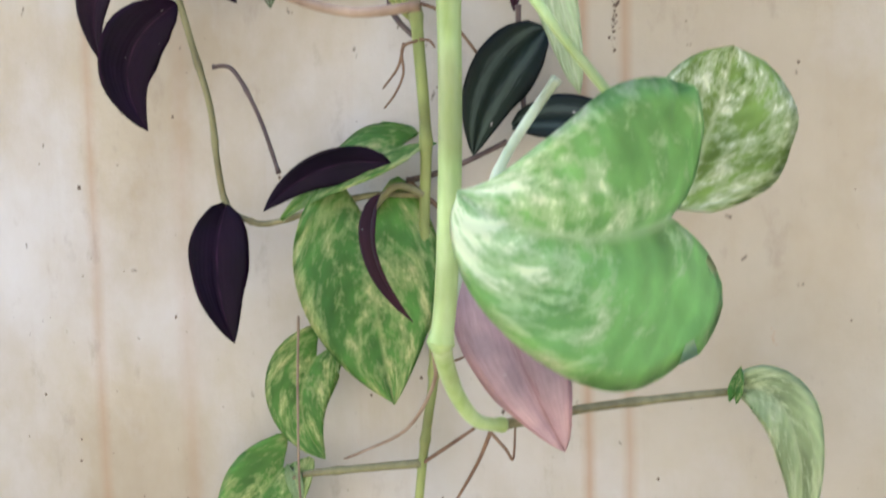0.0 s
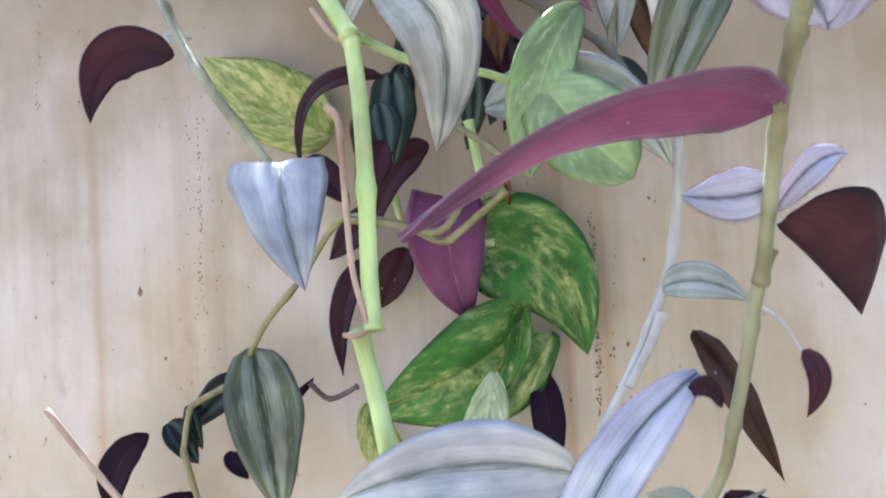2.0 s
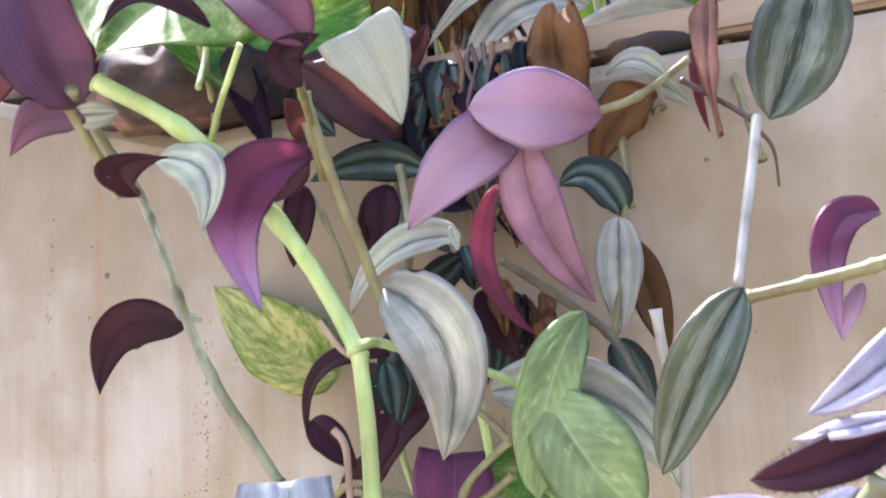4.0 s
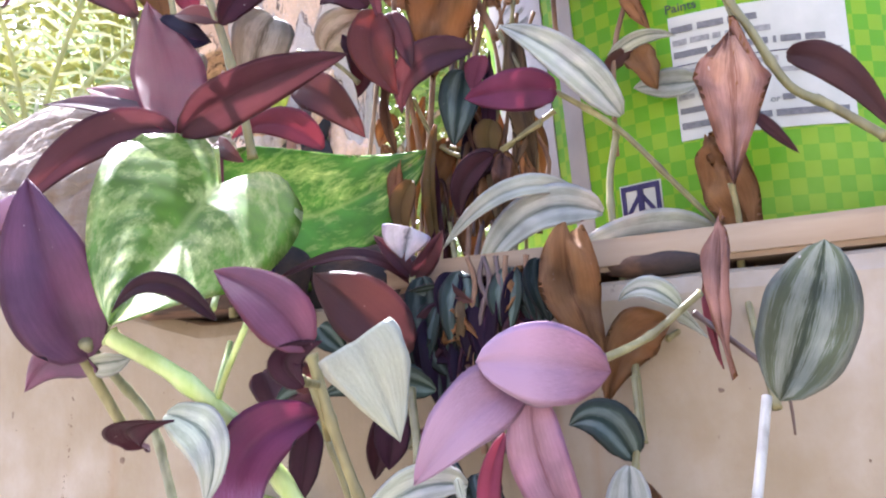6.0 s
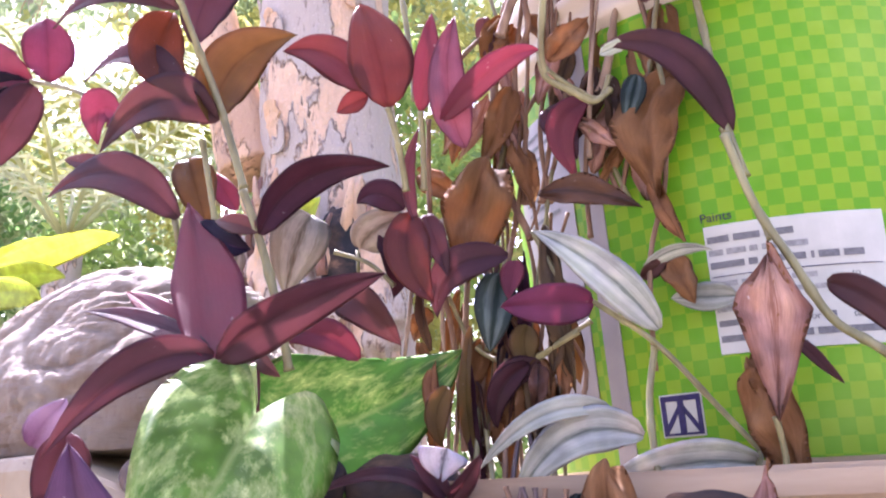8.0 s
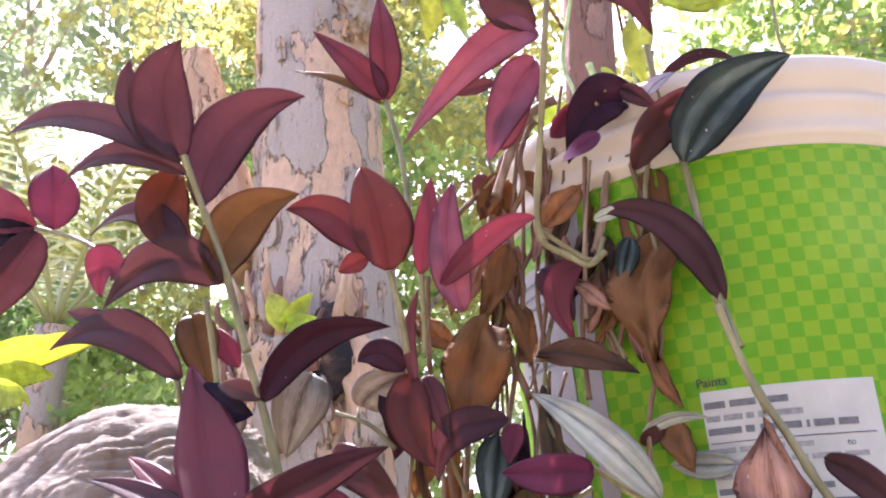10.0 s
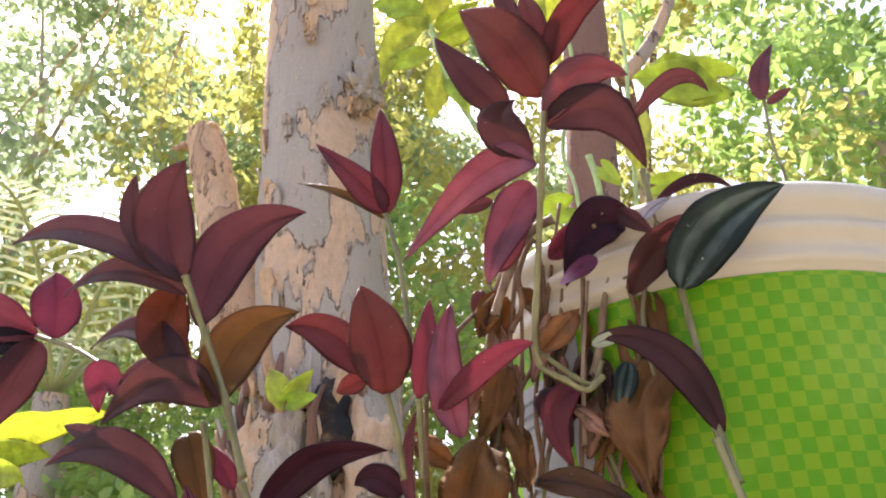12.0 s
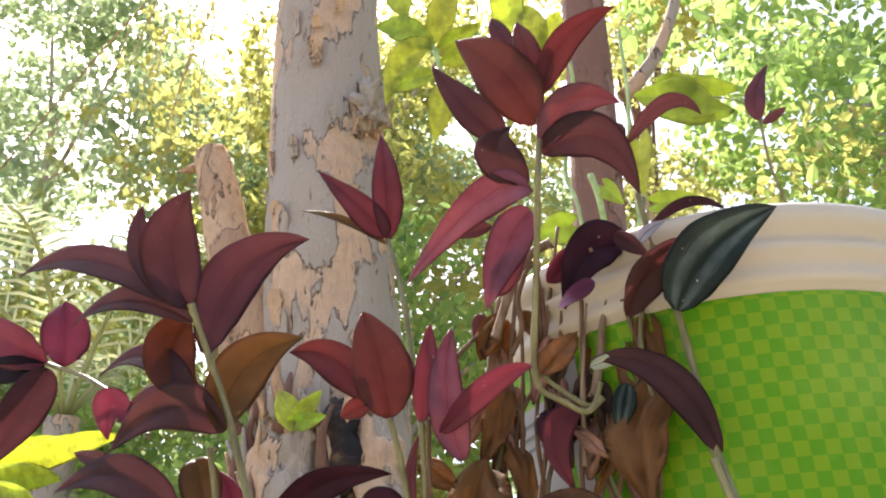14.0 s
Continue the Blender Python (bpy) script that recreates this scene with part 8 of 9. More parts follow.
stem(v, [(0.0324, 0.5750, 1.4218), (0.0344, 0.5750, 1.3480), (0.0278, 0.5700, 1.2852), (0.0155, 0.5650, 1.2290)], 0.0015, 0.0019, STEM_BROWN, 4)
stem(v, [(-0.0114, 0.5750, 1.4837), (-0.0139, 0.5750, 1.3578), (-0.0425, 0.5700, 1.2965), (-0.0377, 0.5650, 1.2355)], 0.0015, 0.0019, STEM_BROWN, 4)
stem(v, [(0.0487, 0.5750, 1.4302), (0.0250, 0.5750, 1.3499), (0.0172, 0.5700, 1.2869), (0.0331, 0.5650, 1.2269)], 0.0015, 0.0019, STEM_OLIVE, 4)

v = vine("banana_plant", "broad yellow green leaves in full sun", "plant")
stem(v, [(-2.4625, 1.7500, 1.7045), (-2.45, 1.77, 0.9), (-2.42, 1.80, 0.0)], 0.03, 0.05, STEM_LIME)
leaf(v, (-2.4592, 1.7500, 1.6953), (-1.7966, 1.6200, 1.7467), (-1.5061, 1.6200, 1.7592), 0.1051, (-0.07, -0.78, -0.62), "lime", fold=8)
leaf(v, (-2.4625, 1.7500, 1.7045), (-2.0139, 1.7000, 1.8085), (-1.7915, 1.7000, 1.8053), 0.0820, (0.07, -0.63, -0.78), "lime", fold=8)
leaf(v, (-2.4558, 1.7500, 1.6862), (-1.8884, 1.6000, 1.6896), (-1.6752, 1.6000, 1.6579), 0.1109, (-0.18, -0.85, -0.50), "lime", fold=8)
leaf(v, (-2.4558, 1.7500, 1.6862), (-1.8344, 1.5500, 1.6284), (-1.6979, 1.5500, 1.5752), 0.1066, (-0.28, -0.91, -0.30), "lime", fold=8)

v = vine("withered_vine", "dark dry leaves and stems crowded before the bucket", "dead leaves", "sprigs growing above the wall")
leaf(v, (0.0410, 0.5650, 1.2873), (0.0453, 0.5619, 1.2604), (0.0476, 0.5650, 1.2333), 0.0221, (0.31, -0.95, 0.04), "faded")
leaf(v, (-0.0642, 0.5650, 1.3292), (-0.0756, 0.5631, 1.3042), (-0.0916, 0.5650, 1.2819), 0.0198, (0.71, -0.57, -0.41), "faded")
leaf(v, (0.0199, 0.5650, 1.3303), (0.0108, 0.5623, 1.3021), (-0.0025, 0.5650, 1.2757), 0.0271, (0.61, -0.75, -0.25), "rotten")
leaf(v, (0.0264, 0.5650, 1.3210), (0.0283, 0.5629, 1.2995), (0.0271, 0.5650, 1.2779), 0.0229, (0.59, -0.81, 0.01), "rotten")
leaf(v, (-0.0058, 0.5650, 1.3641), (-0.0149, 0.5617, 1.3377), (-0.0251, 0.5650, 1.3116), 0.0244, (0.16, -0.98, -0.06), "faded")
leaf(v, (-0.0457, 0.5650, 1.2842), (-0.0386, 0.5626, 1.2584), (-0.0357, 0.5650, 1.2319), 0.0270, (0.63, -0.76, 0.12), "dead")
leaf(v, (-0.0584, 0.5650, 1.3137), (-0.0510, 0.5633, 1.2954), (-0.0468, 0.5650, 1.2762), 0.0232, (0.66, -0.73, 0.20), "faded")
leaf(v, (-0.0774, 0.5650, 1.3291), (-0.0897, 0.5622, 1.3084), (-0.1030, 0.5650, 1.2882), 0.0238, (0.16, -0.98, -0.10), "faded")
leaf(v, (0.0529, 0.5650, 1.3474), (0.0554, 0.5616, 1.3171), (0.0603, 0.5650, 1.2872), 0.0244, (-0.32, -0.95, -0.04), "dead")
leaf(v, (0.0295, 0.5650, 1.2956), (0.0195, 0.5621, 1.2728), (0.0106, 0.5650, 1.2495), 0.0240, (-0.16, -0.98, 0.07), "faded")
leaf(v, (0.0314, 0.5650, 1.2680), (0.0223, 0.5636, 1.2518), (0.0104, 0.5650, 1.2375), 0.0153, (0.64, -0.63, -0.44), "dead")
leaf(v, (0.0454, 0.5650, 1.2709), (0.0445, 0.5624, 1.2467), (0.0461, 0.5650, 1.2226), 0.0223, (-0.41, -0.91, -0.01), "faded")

v = vine("withered_vine", "dense dark mat of old leaves hanging over the wall edge", "dead leaves", "vines hanging over the wall")
leaf(v, (-0.0633, 0.4890, 1.0072), (-0.0599, 0.4830, 0.9803), (-0.0592, 0.4830, 0.9527), 0.0278, (0.40, -0.91, 0.13), "dark")
leaf(v, (0.0024, 0.4890, 1.0265), (0.0030, 0.4841, 1.0100), (0.0022, 0.4830, 0.9927), 0.0262, (0.34, -0.93, 0.16), "green")
leaf(v, (-0.0652, 0.4890, 1.0044), (-0.0584, 0.4837, 0.9871), (-0.0517, 0.4830, 0.9691), 0.0280, (0.02, -0.98, 0.17), "blackgreen")
leaf(v, (-0.0058, 0.4890, 1.0077), (-0.0126, 0.4832, 0.9854), (-0.0201, 0.4830, 0.9626), 0.0234, (0.12, -0.99, 0.09), "wine")
leaf(v, (0.0009, 0.4890, 1.0338), (0.0044, 0.4839, 1.0158), (0.0066, 0.4830, 0.9968), 0.0262, (0.28, -0.94, 0.19), "blackgreen")
leaf(v, (-0.0305, 0.4890, 1.0214), (-0.0314, 0.4830, 0.9968), (-0.0319, 0.4830, 0.9715), 0.0212, (-0.06, -0.99, 0.12), "dark")
leaf(v, (-0.0701, 0.4890, 1.0307), (-0.0663, 0.4829, 1.0040), (-0.0643, 0.4830, 0.9764), 0.0255, (0.28, -0.95, 0.13), "blackgreen")
leaf(v, (-0.0157, 0.4890, 1.0305), (-0.0168, 0.4837, 1.0114), (-0.0171, 0.4830, 0.9917), 0.0266, (-0.17, -0.97, 0.16), "green")
leaf(v, (-0.0422, 0.4890, 1.0210), (-0.0414, 0.4840, 1.0003), (-0.0437, 0.4830, 0.9791), 0.0217, (0.60, -0.79, 0.09), "rotten")
leaf(v, (-0.0076, 0.4890, 1.0283), (-0.0046, 0.4840, 1.0117), (-0.0021, 0.4830, 0.9942), 0.0163, (0.12, -0.97, 0.19), "blackgreen")
leaf(v, (-0.0336, 0.4890, 1.0111), (-0.0358, 0.4838, 0.9933), (-0.0389, 0.4830, 0.9749), 0.0237, (0.20, -0.97, 0.13), "dark")
leaf(v, (-0.0082, 0.4890, 1.0205), (-0.0056, 0.4837, 1.0010), (-0.0018, 0.4830, 0.9811), 0.0174, (-0.26, -0.96, 0.10), "wine")
leaf(v, (-0.0620, 0.4890, 1.0192), (-0.0676, 0.4829, 0.9942), (-0.0722, 0.4830, 0.9682), 0.0270, (-0.15, -0.98, 0.14), "green")
leaf(v, (-0.0439, 0.4890, 0.9927), (-0.0367, 0.4840, 0.9765), (-0.0305, 0.4830, 0.9592), 0.0197, (0.24, -0.93, 0.26), "rotten")
leaf(v, (-0.0230, 0.4890, 0.9942), (-0.0267, 0.4839, 0.9776), (-0.0305, 0.4830, 0.9602), 0.0249, (0.00, -0.98, 0.17), "blackgreen")
leaf(v, (-0.0374, 0.4890, 0.9993), (-0.0423, 0.4836, 0.9748), (-0.0508, 0.4830, 0.9507), 0.0160, (0.60, -0.80, -0.07), "wine")
leaf(v, (-0.0447, 0.4890, 0.9981), (-0.0417, 0.4828, 0.9703), (-0.0412, 0.4830, 0.9417), 0.0244, (0.36, -0.92, 0.12), "dark")
leaf(v, (-0.0566, 0.4890, 0.9945), (-0.0564, 0.4833, 0.9725), (-0.0556, 0.4830, 0.9497), 0.0272, (-0.11, -0.99, 0.13), "blackgreen")
leaf(v, (-0.0453, 0.4890, 1.0311), (-0.0463, 0.4834, 1.0080), (-0.0495, 0.4830, 0.9845), 0.0269, (0.39, -0.92, 0.08), "green")
leaf(v, (-0.0654, 0.4890, 1.0120), (-0.0706, 0.4839, 0.9952), (-0.0754, 0.4830, 0.9775), 0.0246, (-0.11, -0.97, 0.20), "blackgreen")
leaf(v, (-0.0752, 0.4890, 1.0122), (-0.0723, 0.4833, 0.9901), (-0.0698, 0.4830, 0.9671), 0.0245, (0.09, -0.99, 0.14), "blackgreen")
leaf(v, (-0.0092, 0.4890, 1.0293), (-0.0138, 0.4839, 1.0116), (-0.0201, 0.4830, 0.9936), 0.0159, (0.38, -0.93, 0.04), "dark")
leaf(v, (-0.0657, 0.4890, 0.9991), (-0.0618, 0.4838, 0.9789), (-0.0603, 0.4830, 0.9579), 0.0273, (0.48, -0.86, 0.19), "dark")
leaf(v, (-0.0049, 0.4890, 1.0074), (-0.0098, 0.4837, 0.9892), (-0.0147, 0.4830, 0.9702), 0.0240, (-0.00, -0.99, 0.16), "green")
stem(v, [(-0.0181, 0.4890, 1.0372), (-0.0181, 0.4860, 1.0219), (-0.0143, 0.4840, 0.9972), (-0.0327, 0.4840, 0.9620)], 0.0015, 0.0019, STEM_BROWN, 4)
stem(v, [(-0.0315, 0.4890, 1.0382), (-0.0277, 0.4860, 1.0225), (-0.0342, 0.4840, 0.9980), (-0.0325, 0.4840, 0.9620)], 0.0015, 0.0019, STEM_DARK, 4)
stem(v, [(-0.0413, 0.4890, 1.0390), (-0.0363, 0.4860, 1.0231), (-0.0395, 0.4840, 0.9982), (-0.0371, 0.4840, 0.9620)], 0.0015, 0.0019, STEM_BROWN, 4)
stem(v, [(-0.0314, 0.4890, 1.0382), (-0.0332, 0.4860, 1.0229), (-0.0242, 0.4840, 0.9976), (-0.0395, 0.4840, 0.9620)], 0.0015, 0.0019, STEM_DARK, 4)
stem(v, [(-0.0059, 0.4890, 1.0363), (-0.0062, 0.4860, 1.0212), (-0.0058, 0.4840, 0.9968), (-0.0086, 0.4840, 0.9617)], 0.0015, 0.0019, STEM_BROWN, 4)
stem(v, [(-0.0240, 0.4890, 1.0377), (-0.0216, 0.4860, 1.0222), (-0.0157, 0.4840, 0.9973), (-0.0319, 0.4840, 0.9619)], 0.0015, 0.0019, STEM_DARK, 4)

rng = random.Random(64)
v = vine("withered_vine", "dry tan strips and old stems hanging by the bucket", "dead leaves", "sprigs growing above the wall")
for k in range(18):
    x, y, z = rng.uniform(-0.128, -0.022), rng.uniform(0.548, 0.585), rng.uniform(1.105, 1.215)
    drop, sway = rng.uniform(0.05, 0.12), rng.uniform(-0.014, 0.014)
    kind = ("dead", "rotten", "dead", "olive", "wine", "rotten", "dead")[k % 7]
    leaf(v, (x, y, z), (x + 0.6 * sway + rng.uniform(-0.005, 0.005), y - rng.uniform(0.002, 0.010), z - 0.5 * drop), (x + sway, y, max(1.032, z - drop)), rng.uniform(0.010, 0.022),
         (rng.uniform(-0.3, 0.6), -0.85, rng.uniform(-0.2, 0.2)), kind, fold=rng.uniform(5, 45), wave=0.15, shape="narrow")
for k in range(9):
    x, y = rng.uniform(-0.125, -0.015), rng.uniform(0.545, 0.575)
    lean = rng.uniform(-0.02, 0.02)
    stem(v, [(x, y, rng.uniform(1.19, 1.26)), (x + lean * 0.4, y - 0.006, 1.15), (x + lean, y - 0.004, 1.09), (x + lean * 1.3, y - 0.010, 1.036)], rng.uniform(0.0011, 0.0024), rng.uniform(0.0010, 0.0018), (STEM_TAN, STEM_BROWN, STEM_OLIVE, STEM_TAN)[k % 4], 3)
leaf(v, (-0.0381, 0.5400, 1.1163), (-0.0569, 0.5350, 1.0994), (-0.0623, 0.5400, 1.0764), 0.0199, (0.33, -0.92, -0.20), "wine")
leaf(v, (-0.0331, 0.5450, 1.1155), (-0.0337, 0.5400, 1.0995), (-0.0378, 0.5450, 1.0840), 0.0168, (0.31, -0.95, -0.05), "rotten")
leaf(v, (-0.0941, 0.5350, 1.1056), (-0.1012, 0.5300, 1.0864), (-0.0992, 0.5350, 1.0669), 0.0195, (0.42, -0.90, -0.06), "olive")
leaf(v, (-0.0399, 0.5480, 1.1432), (-0.0422, 0.5450, 1.1283), (-0.0392, 0.5480, 1.1150), 0.0233, (0.30, -0.95, 0.01), "olive")

v = vine("withered_vine", "dark shrivelled leaves and thin stems tangled before the bucket", "dead leaves", "sprigs growing above the wall")
leaf(v, (-0.0384, 0.5600, 1.1256), (-0.0328, 0.5532, 1.1029), (-0.0282, 0.5520, 1.0790), 0.0219, (0.18, -0.96, 0.20), "dead", fold=30, wave=0.2)
leaf(v, (-0.0427, 0.5600, 1.0999), (-0.0354, 0.5535, 1.0800), (-0.0293, 0.5520, 1.0587), 0.0196, (0.24, -0.94, 0.26), "rotten", fold=30, wave=0.2)
leaf(v, (-0.0542, 0.5600, 1.1239), (-0.0599, 0.5549, 1.1027), (-0.0702, 0.5520, 1.0828), 0.0182, (0.87, -0.42, -0.26), "dark", fold=30, wave=0.2)
leaf(v, (-0.0370, 0.5600, 1.1176), (-0.0394, 0.5526, 1.0900), (-0.0418, 0.5520, 1.0614), 0.0184, (0.01, -0.99, 0.14), "dead", fold=30, wave=0.2)
leaf(v, (-0.0601, 0.5600, 1.1733), (-0.0488, 0.5540, 1.1420), (-0.0441, 0.5520, 1.1086), 0.0239, (0.83, -0.50, 0.27), "dead", fold=30, wave=0.2)
leaf(v, (-0.0496, 0.5600, 1.1250), (-0.0443, 0.5535, 1.1047), (-0.0401, 0.5520, 1.0833), 0.0129, (0.21, -0.95, 0.23), "rotten", fold=30, wave=0.2)
leaf(v, (-0.0515, 0.5600, 1.1453), (-0.0575, 0.5525, 1.1171), (-0.0646, 0.5520, 1.0882), 0.0169, (0.16, -0.98, 0.10), "rotten", fold=30, wave=0.2)
leaf(v, (-0.0337, 0.5600, 1.1087), (-0.0397, 0.5549, 1.0904), (-0.0496, 0.5520, 1.0735), 0.0160, (0.84, -0.46, -0.28), "rotten", fold=30, wave=0.2)
leaf(v, (-0.0520, 0.5600, 1.1605), (-0.0564, 0.5536, 1.1368), (-0.0643, 0.5520, 1.1133), 0.0183, (0.59, -0.81, -0.02), "dark", fold=30, wave=0.2)
leaf(v, (-0.0410, 0.5600, 1.1142), (-0.0447, 0.5540, 1.0981), (-0.0482, 0.5520, 1.0810), 0.0168, (-0.07, -0.97, 0.25), "rotten", fold=30, wave=0.2)
leaf(v, (-0.0499, 0.5600, 1.1239), (-0.0559, 0.5531, 1.0998), (-0.0604, 0.5520, 1.0744), 0.0205, (-0.26, -0.94, 0.21), "rotten", fold=30, wave=0.2)
leaf(v, (-0.0253, 0.5600, 1.1072), (-0.0204, 0.5534, 1.0847), (-0.0130, 0.5520, 1.0621), 0.0195, (-0.44, -0.90, 0.04), "rotten", fold=30, wave=0.2)
leaf(v, (-0.0169, 0.5600, 1.1503), (-0.0214, 0.5533, 1.1284), (-0.0267, 0.5520, 1.1058), 0.0178, (0.12, -0.98, 0.15), "rotten", fold=30, wave=0.2)
leaf(v, (-0.0268, 0.5600, 1.1431), (-0.0206, 0.5541, 1.1161), (-0.0199, 0.5520, 1.0877), 0.0161, (0.80, -0.57, 0.18), "dead", fold=30, wave=0.2)
leaf(v, (-0.0598, 0.5600, 1.1214), (-0.0583, 0.5526, 1.0933), (-0.0564, 0.5520, 1.0643), 0.0146, (-0.06, -0.99, 0.13), "dead", fold=30, wave=0.2)
leaf(v, (-0.0489, 0.5600, 1.1423), (-0.0428, 0.5524, 1.1129), (-0.0353, 0.5520, 1.0828), 0.0220, (-0.18, -0.98, 0.09), "dead", fold=30, wave=0.2)
stem(v, [(-0.0347, 0.5650, 1.2378), (-0.0302, 0.5600, 1.1660), (-0.0377, 0.5560, 1.1125), (-0.0384, 0.5500, 1.0655)], 0.0013, 0.0017, STEM_BROWN, 4)
stem(v, [(-0.0428, 0.5650, 1.2219), (-0.0367, 0.5600, 1.1668), (-0.0616, 0.5560, 1.1145), (-0.0585, 0.5500, 1.0664)], 0.0013, 0.0017, STEM_BROWN, 4)
stem(v, [(-0.0603, 0.5650, 1.2362), (-0.0739, 0.5600, 1.1714), (-0.0592, 0.5560, 1.1143), (-0.0777, 0.5500, 1.0674)], 0.0013, 0.0017, STEM_DARK, 4)
stem(v, [(-0.0100, 0.5650, 1.2235), (-0.0259, 0.5600, 1.1655), (-0.0046, 0.5560, 1.1098), (-0.0224, 0.5500, 1.0647)], 0.0013, 0.0017, STEM_BROWN, 4)
stem(v, [(-0.0184, 0.5650, 1.2577), (-0.0361, 0.5600, 1.1668), (-0.0434, 0.5560, 1.1130), (-0.0243, 0.5500, 1.0648)], 0.0013, 0.0017, STEM_OLIVE, 4)
stem(v, [(-0.0563, 0.5650, 1.2665), (-0.0644, 0.5600, 1.1702), (-0.0536, 0.5560, 1.1138), (-0.0586, 0.5500, 1.0664)], 0.0013, 0.0017, STEM_DARK, 4)

# ---- garden behind: trees, palm, banana leaves ----
def bark_material(name, grey, tan, dark, share=0.5):
    """Grey outer bark flaked off in patches to tan inner bark; dark lips round the flakes."""
    m, n, l, b = material(name, 0.85)
    big = noise_node(n, l, 6.0, "Object", (1, 1, 0.40), 5.0, 0.56)
    fine = noise_node(n, l, 30.0, "Object", (1, 1, 0.6), 6.0, 0.65)
    tint = noise_node(n, l, 2.0, "Object", (1, 1, 0.6), 3.0)
    outer = mix_col(n, l, ramp(n, l, tint.outputs[0], (0.4, 0.0), (0.62, 1.0)), grey, tuple(0.8 * g + 0.2 * t for g, t in zip(grey, tan)))
    inner = mix_col(n, l, ramp(n, l, fine.outputs[0], (0.4, 0.0), (0.65, 0.8)), tan, tuple(min(0.8, 1.25 * t) for t in tan))
    col = ramp(n, l, big.outputs[0], (share - 0.02, 0.0), (share + 0.03, 1.0))
    col = mix_col(n, l, col, outer, inner)
    lip = ramp(n, l, big.outputs[0], (share - 0.022, 0.0), (share - 0.004, 0.85), (share + 0.004, 0.85), (share + 0.012, 0.0))
    lip = math_node(n, l, "MULTIPLY", lip, ramp(n, l, fine.outputs[0], (0.42, 0.0), (0.58, 1.0)))
    col = mix_col(n, l, lip, col, dark)
    crack = noise_node(n, l, 16.0, "Object", (1.6, 1.6, 0.35), 6.0, 0.7)
    col = mix_col(n, l, ramp(n, l, crack.outputs[0], (0.32, 0.9), (0.40, 0.0)), col, dark)
    speck = noise_node(n, l, 90.0, "Object", detail=4.0)
    col = mix_col(n, l, ramp(n, l, speck.outputs[0], (0.60, 0.0), (0.70, 0.4)), col, tuple(min(0.8, 1.6 * g) for g in grey))
    l.new(col, b.inputs["Base Color"])
    step = ramp(n, l, big.outputs[0], (share - 0.01, 1.0), (share + 0.01, 0.0))
    rough = math_node(n, l, "ADD", math_node(n, l, "MULTIPLY", step, 1.2), math_node(n, l, "ADD", fine.outputs[0], math_node(n, l, "MULTIPLY", crack.outputs[0], 1.4)))
    bump(n, l, b, rough, 0.8, 0.02)
    return m


BARK = bark_material("flaking_grey_bark", (0.48, 0.405, 0.33), (0.62, 0.42, 0.27), (0.11, 0.06, 0.038), 0.53)
BARK_TAN = bark_material("tan_bark", (0.55, 0.34, 0.20), (0.64, 0.42, 0.25), (0.15, 0.08, 0.045), 0.5)
BARK_RED = bark_material("red_brown_bark", (0.26, 0.13, 0.09), (0.32, 0.19, 0.14), (0.12, 0.06, 0.04), 0.55)


def trunk_mesh(name, pts, radii, mat, sides=28, step=8, rough=0.06):
    path = smooth_path(pts, step)
    n = len(path)
    verts, faces = [], []
    for i, p in enumerate(path):
        f = i / (n - 1) * (len(radii) - 1)
        k = min(int(f), len(radii) - 2)
        r = radii[k] + (radii[k + 1] - radii[k]) * (f - k)
        tan = (path[min(n - 1, i + 1)] - path[max(0, i - 1)]).normalized()
        x = tan.cross(Vector((0.2, 1, 0.1))).normalized()
        y = tan.cross(x)
        for s in range(sides):
            a = 2 * math.pi * s / sides
            d = x * math.cos(a) + y * math.sin(a)
            rr = r * (1 + rough * noise.noise(Vector((2.2 * math.cos(a), 2.2 * math.sin(a), p.z * 2.5))) + rough * 0.6 * noise.noise(Vector((7 * math.cos(a), 7 * math.sin(a), p.z * 9))))
            verts.append(p + d * rr)
        if i:
            o = (i - 1) * sides
            faces += [(o + s, o + (s + 1) % sides, o + sides + (s + 1) % sides, o + sides + s) for s in range(sides)]
    faces += [tuple(range(sides - 1, -1, -1)), tuple(range((n - 1) * sides, n * sides))]
    return mesh_of(name, verts, faces, [mat])


def foliage_material(name, dark, light, glow, share=0.5):
    m, n, l, b = material(name, 0.5)
    geo = n.new("ShaderNodeNewGeometry")
    patch = noise_node(n, l, 0.9, "Object", detail=3.0)
    mixv = math_node(n, l, "ADD", math_node(n, l, "MULTIPLY", geo.outputs["Random Per Island"], 0.5), math_node(n, l, "MULTIPLY", patch.outputs[0], 0.6))
    col = ramp(n, l, mixv, (0.25, dark), (0.75, light))
    l.new(col, b.inputs["Base Color"])
    tr = n.new("ShaderNodeBsdfTranslucent")
    l.new(mix_col(n, l, 0.55, col, glow), tr.inputs["Color"])
    mx = n.new("ShaderNodeMixShader")
    mx.inputs[0].default_value = share
    l.new(b.outputs[0], mx.inputs[1])
    l.new(tr.outputs[0], mx.inputs[2])
    l.new(mx.outputs[0], n["Material Output"].inputs["Surface"])
    return m


FOLIAGE_YELLOW = foliage_material("yellow_green_foliage", (0.15, 0.20, 0.06), (0.44, 0.42, 0.12), (0.85, 0.80, 0.24), 0.55)
FOLIAGE_GREEN = foliage_material("fresh_green_foliage", (0.07, 0.17, 0.06), (0.36, 0.47, 0.13), (0.66, 0.86, 0.24), 0.56)
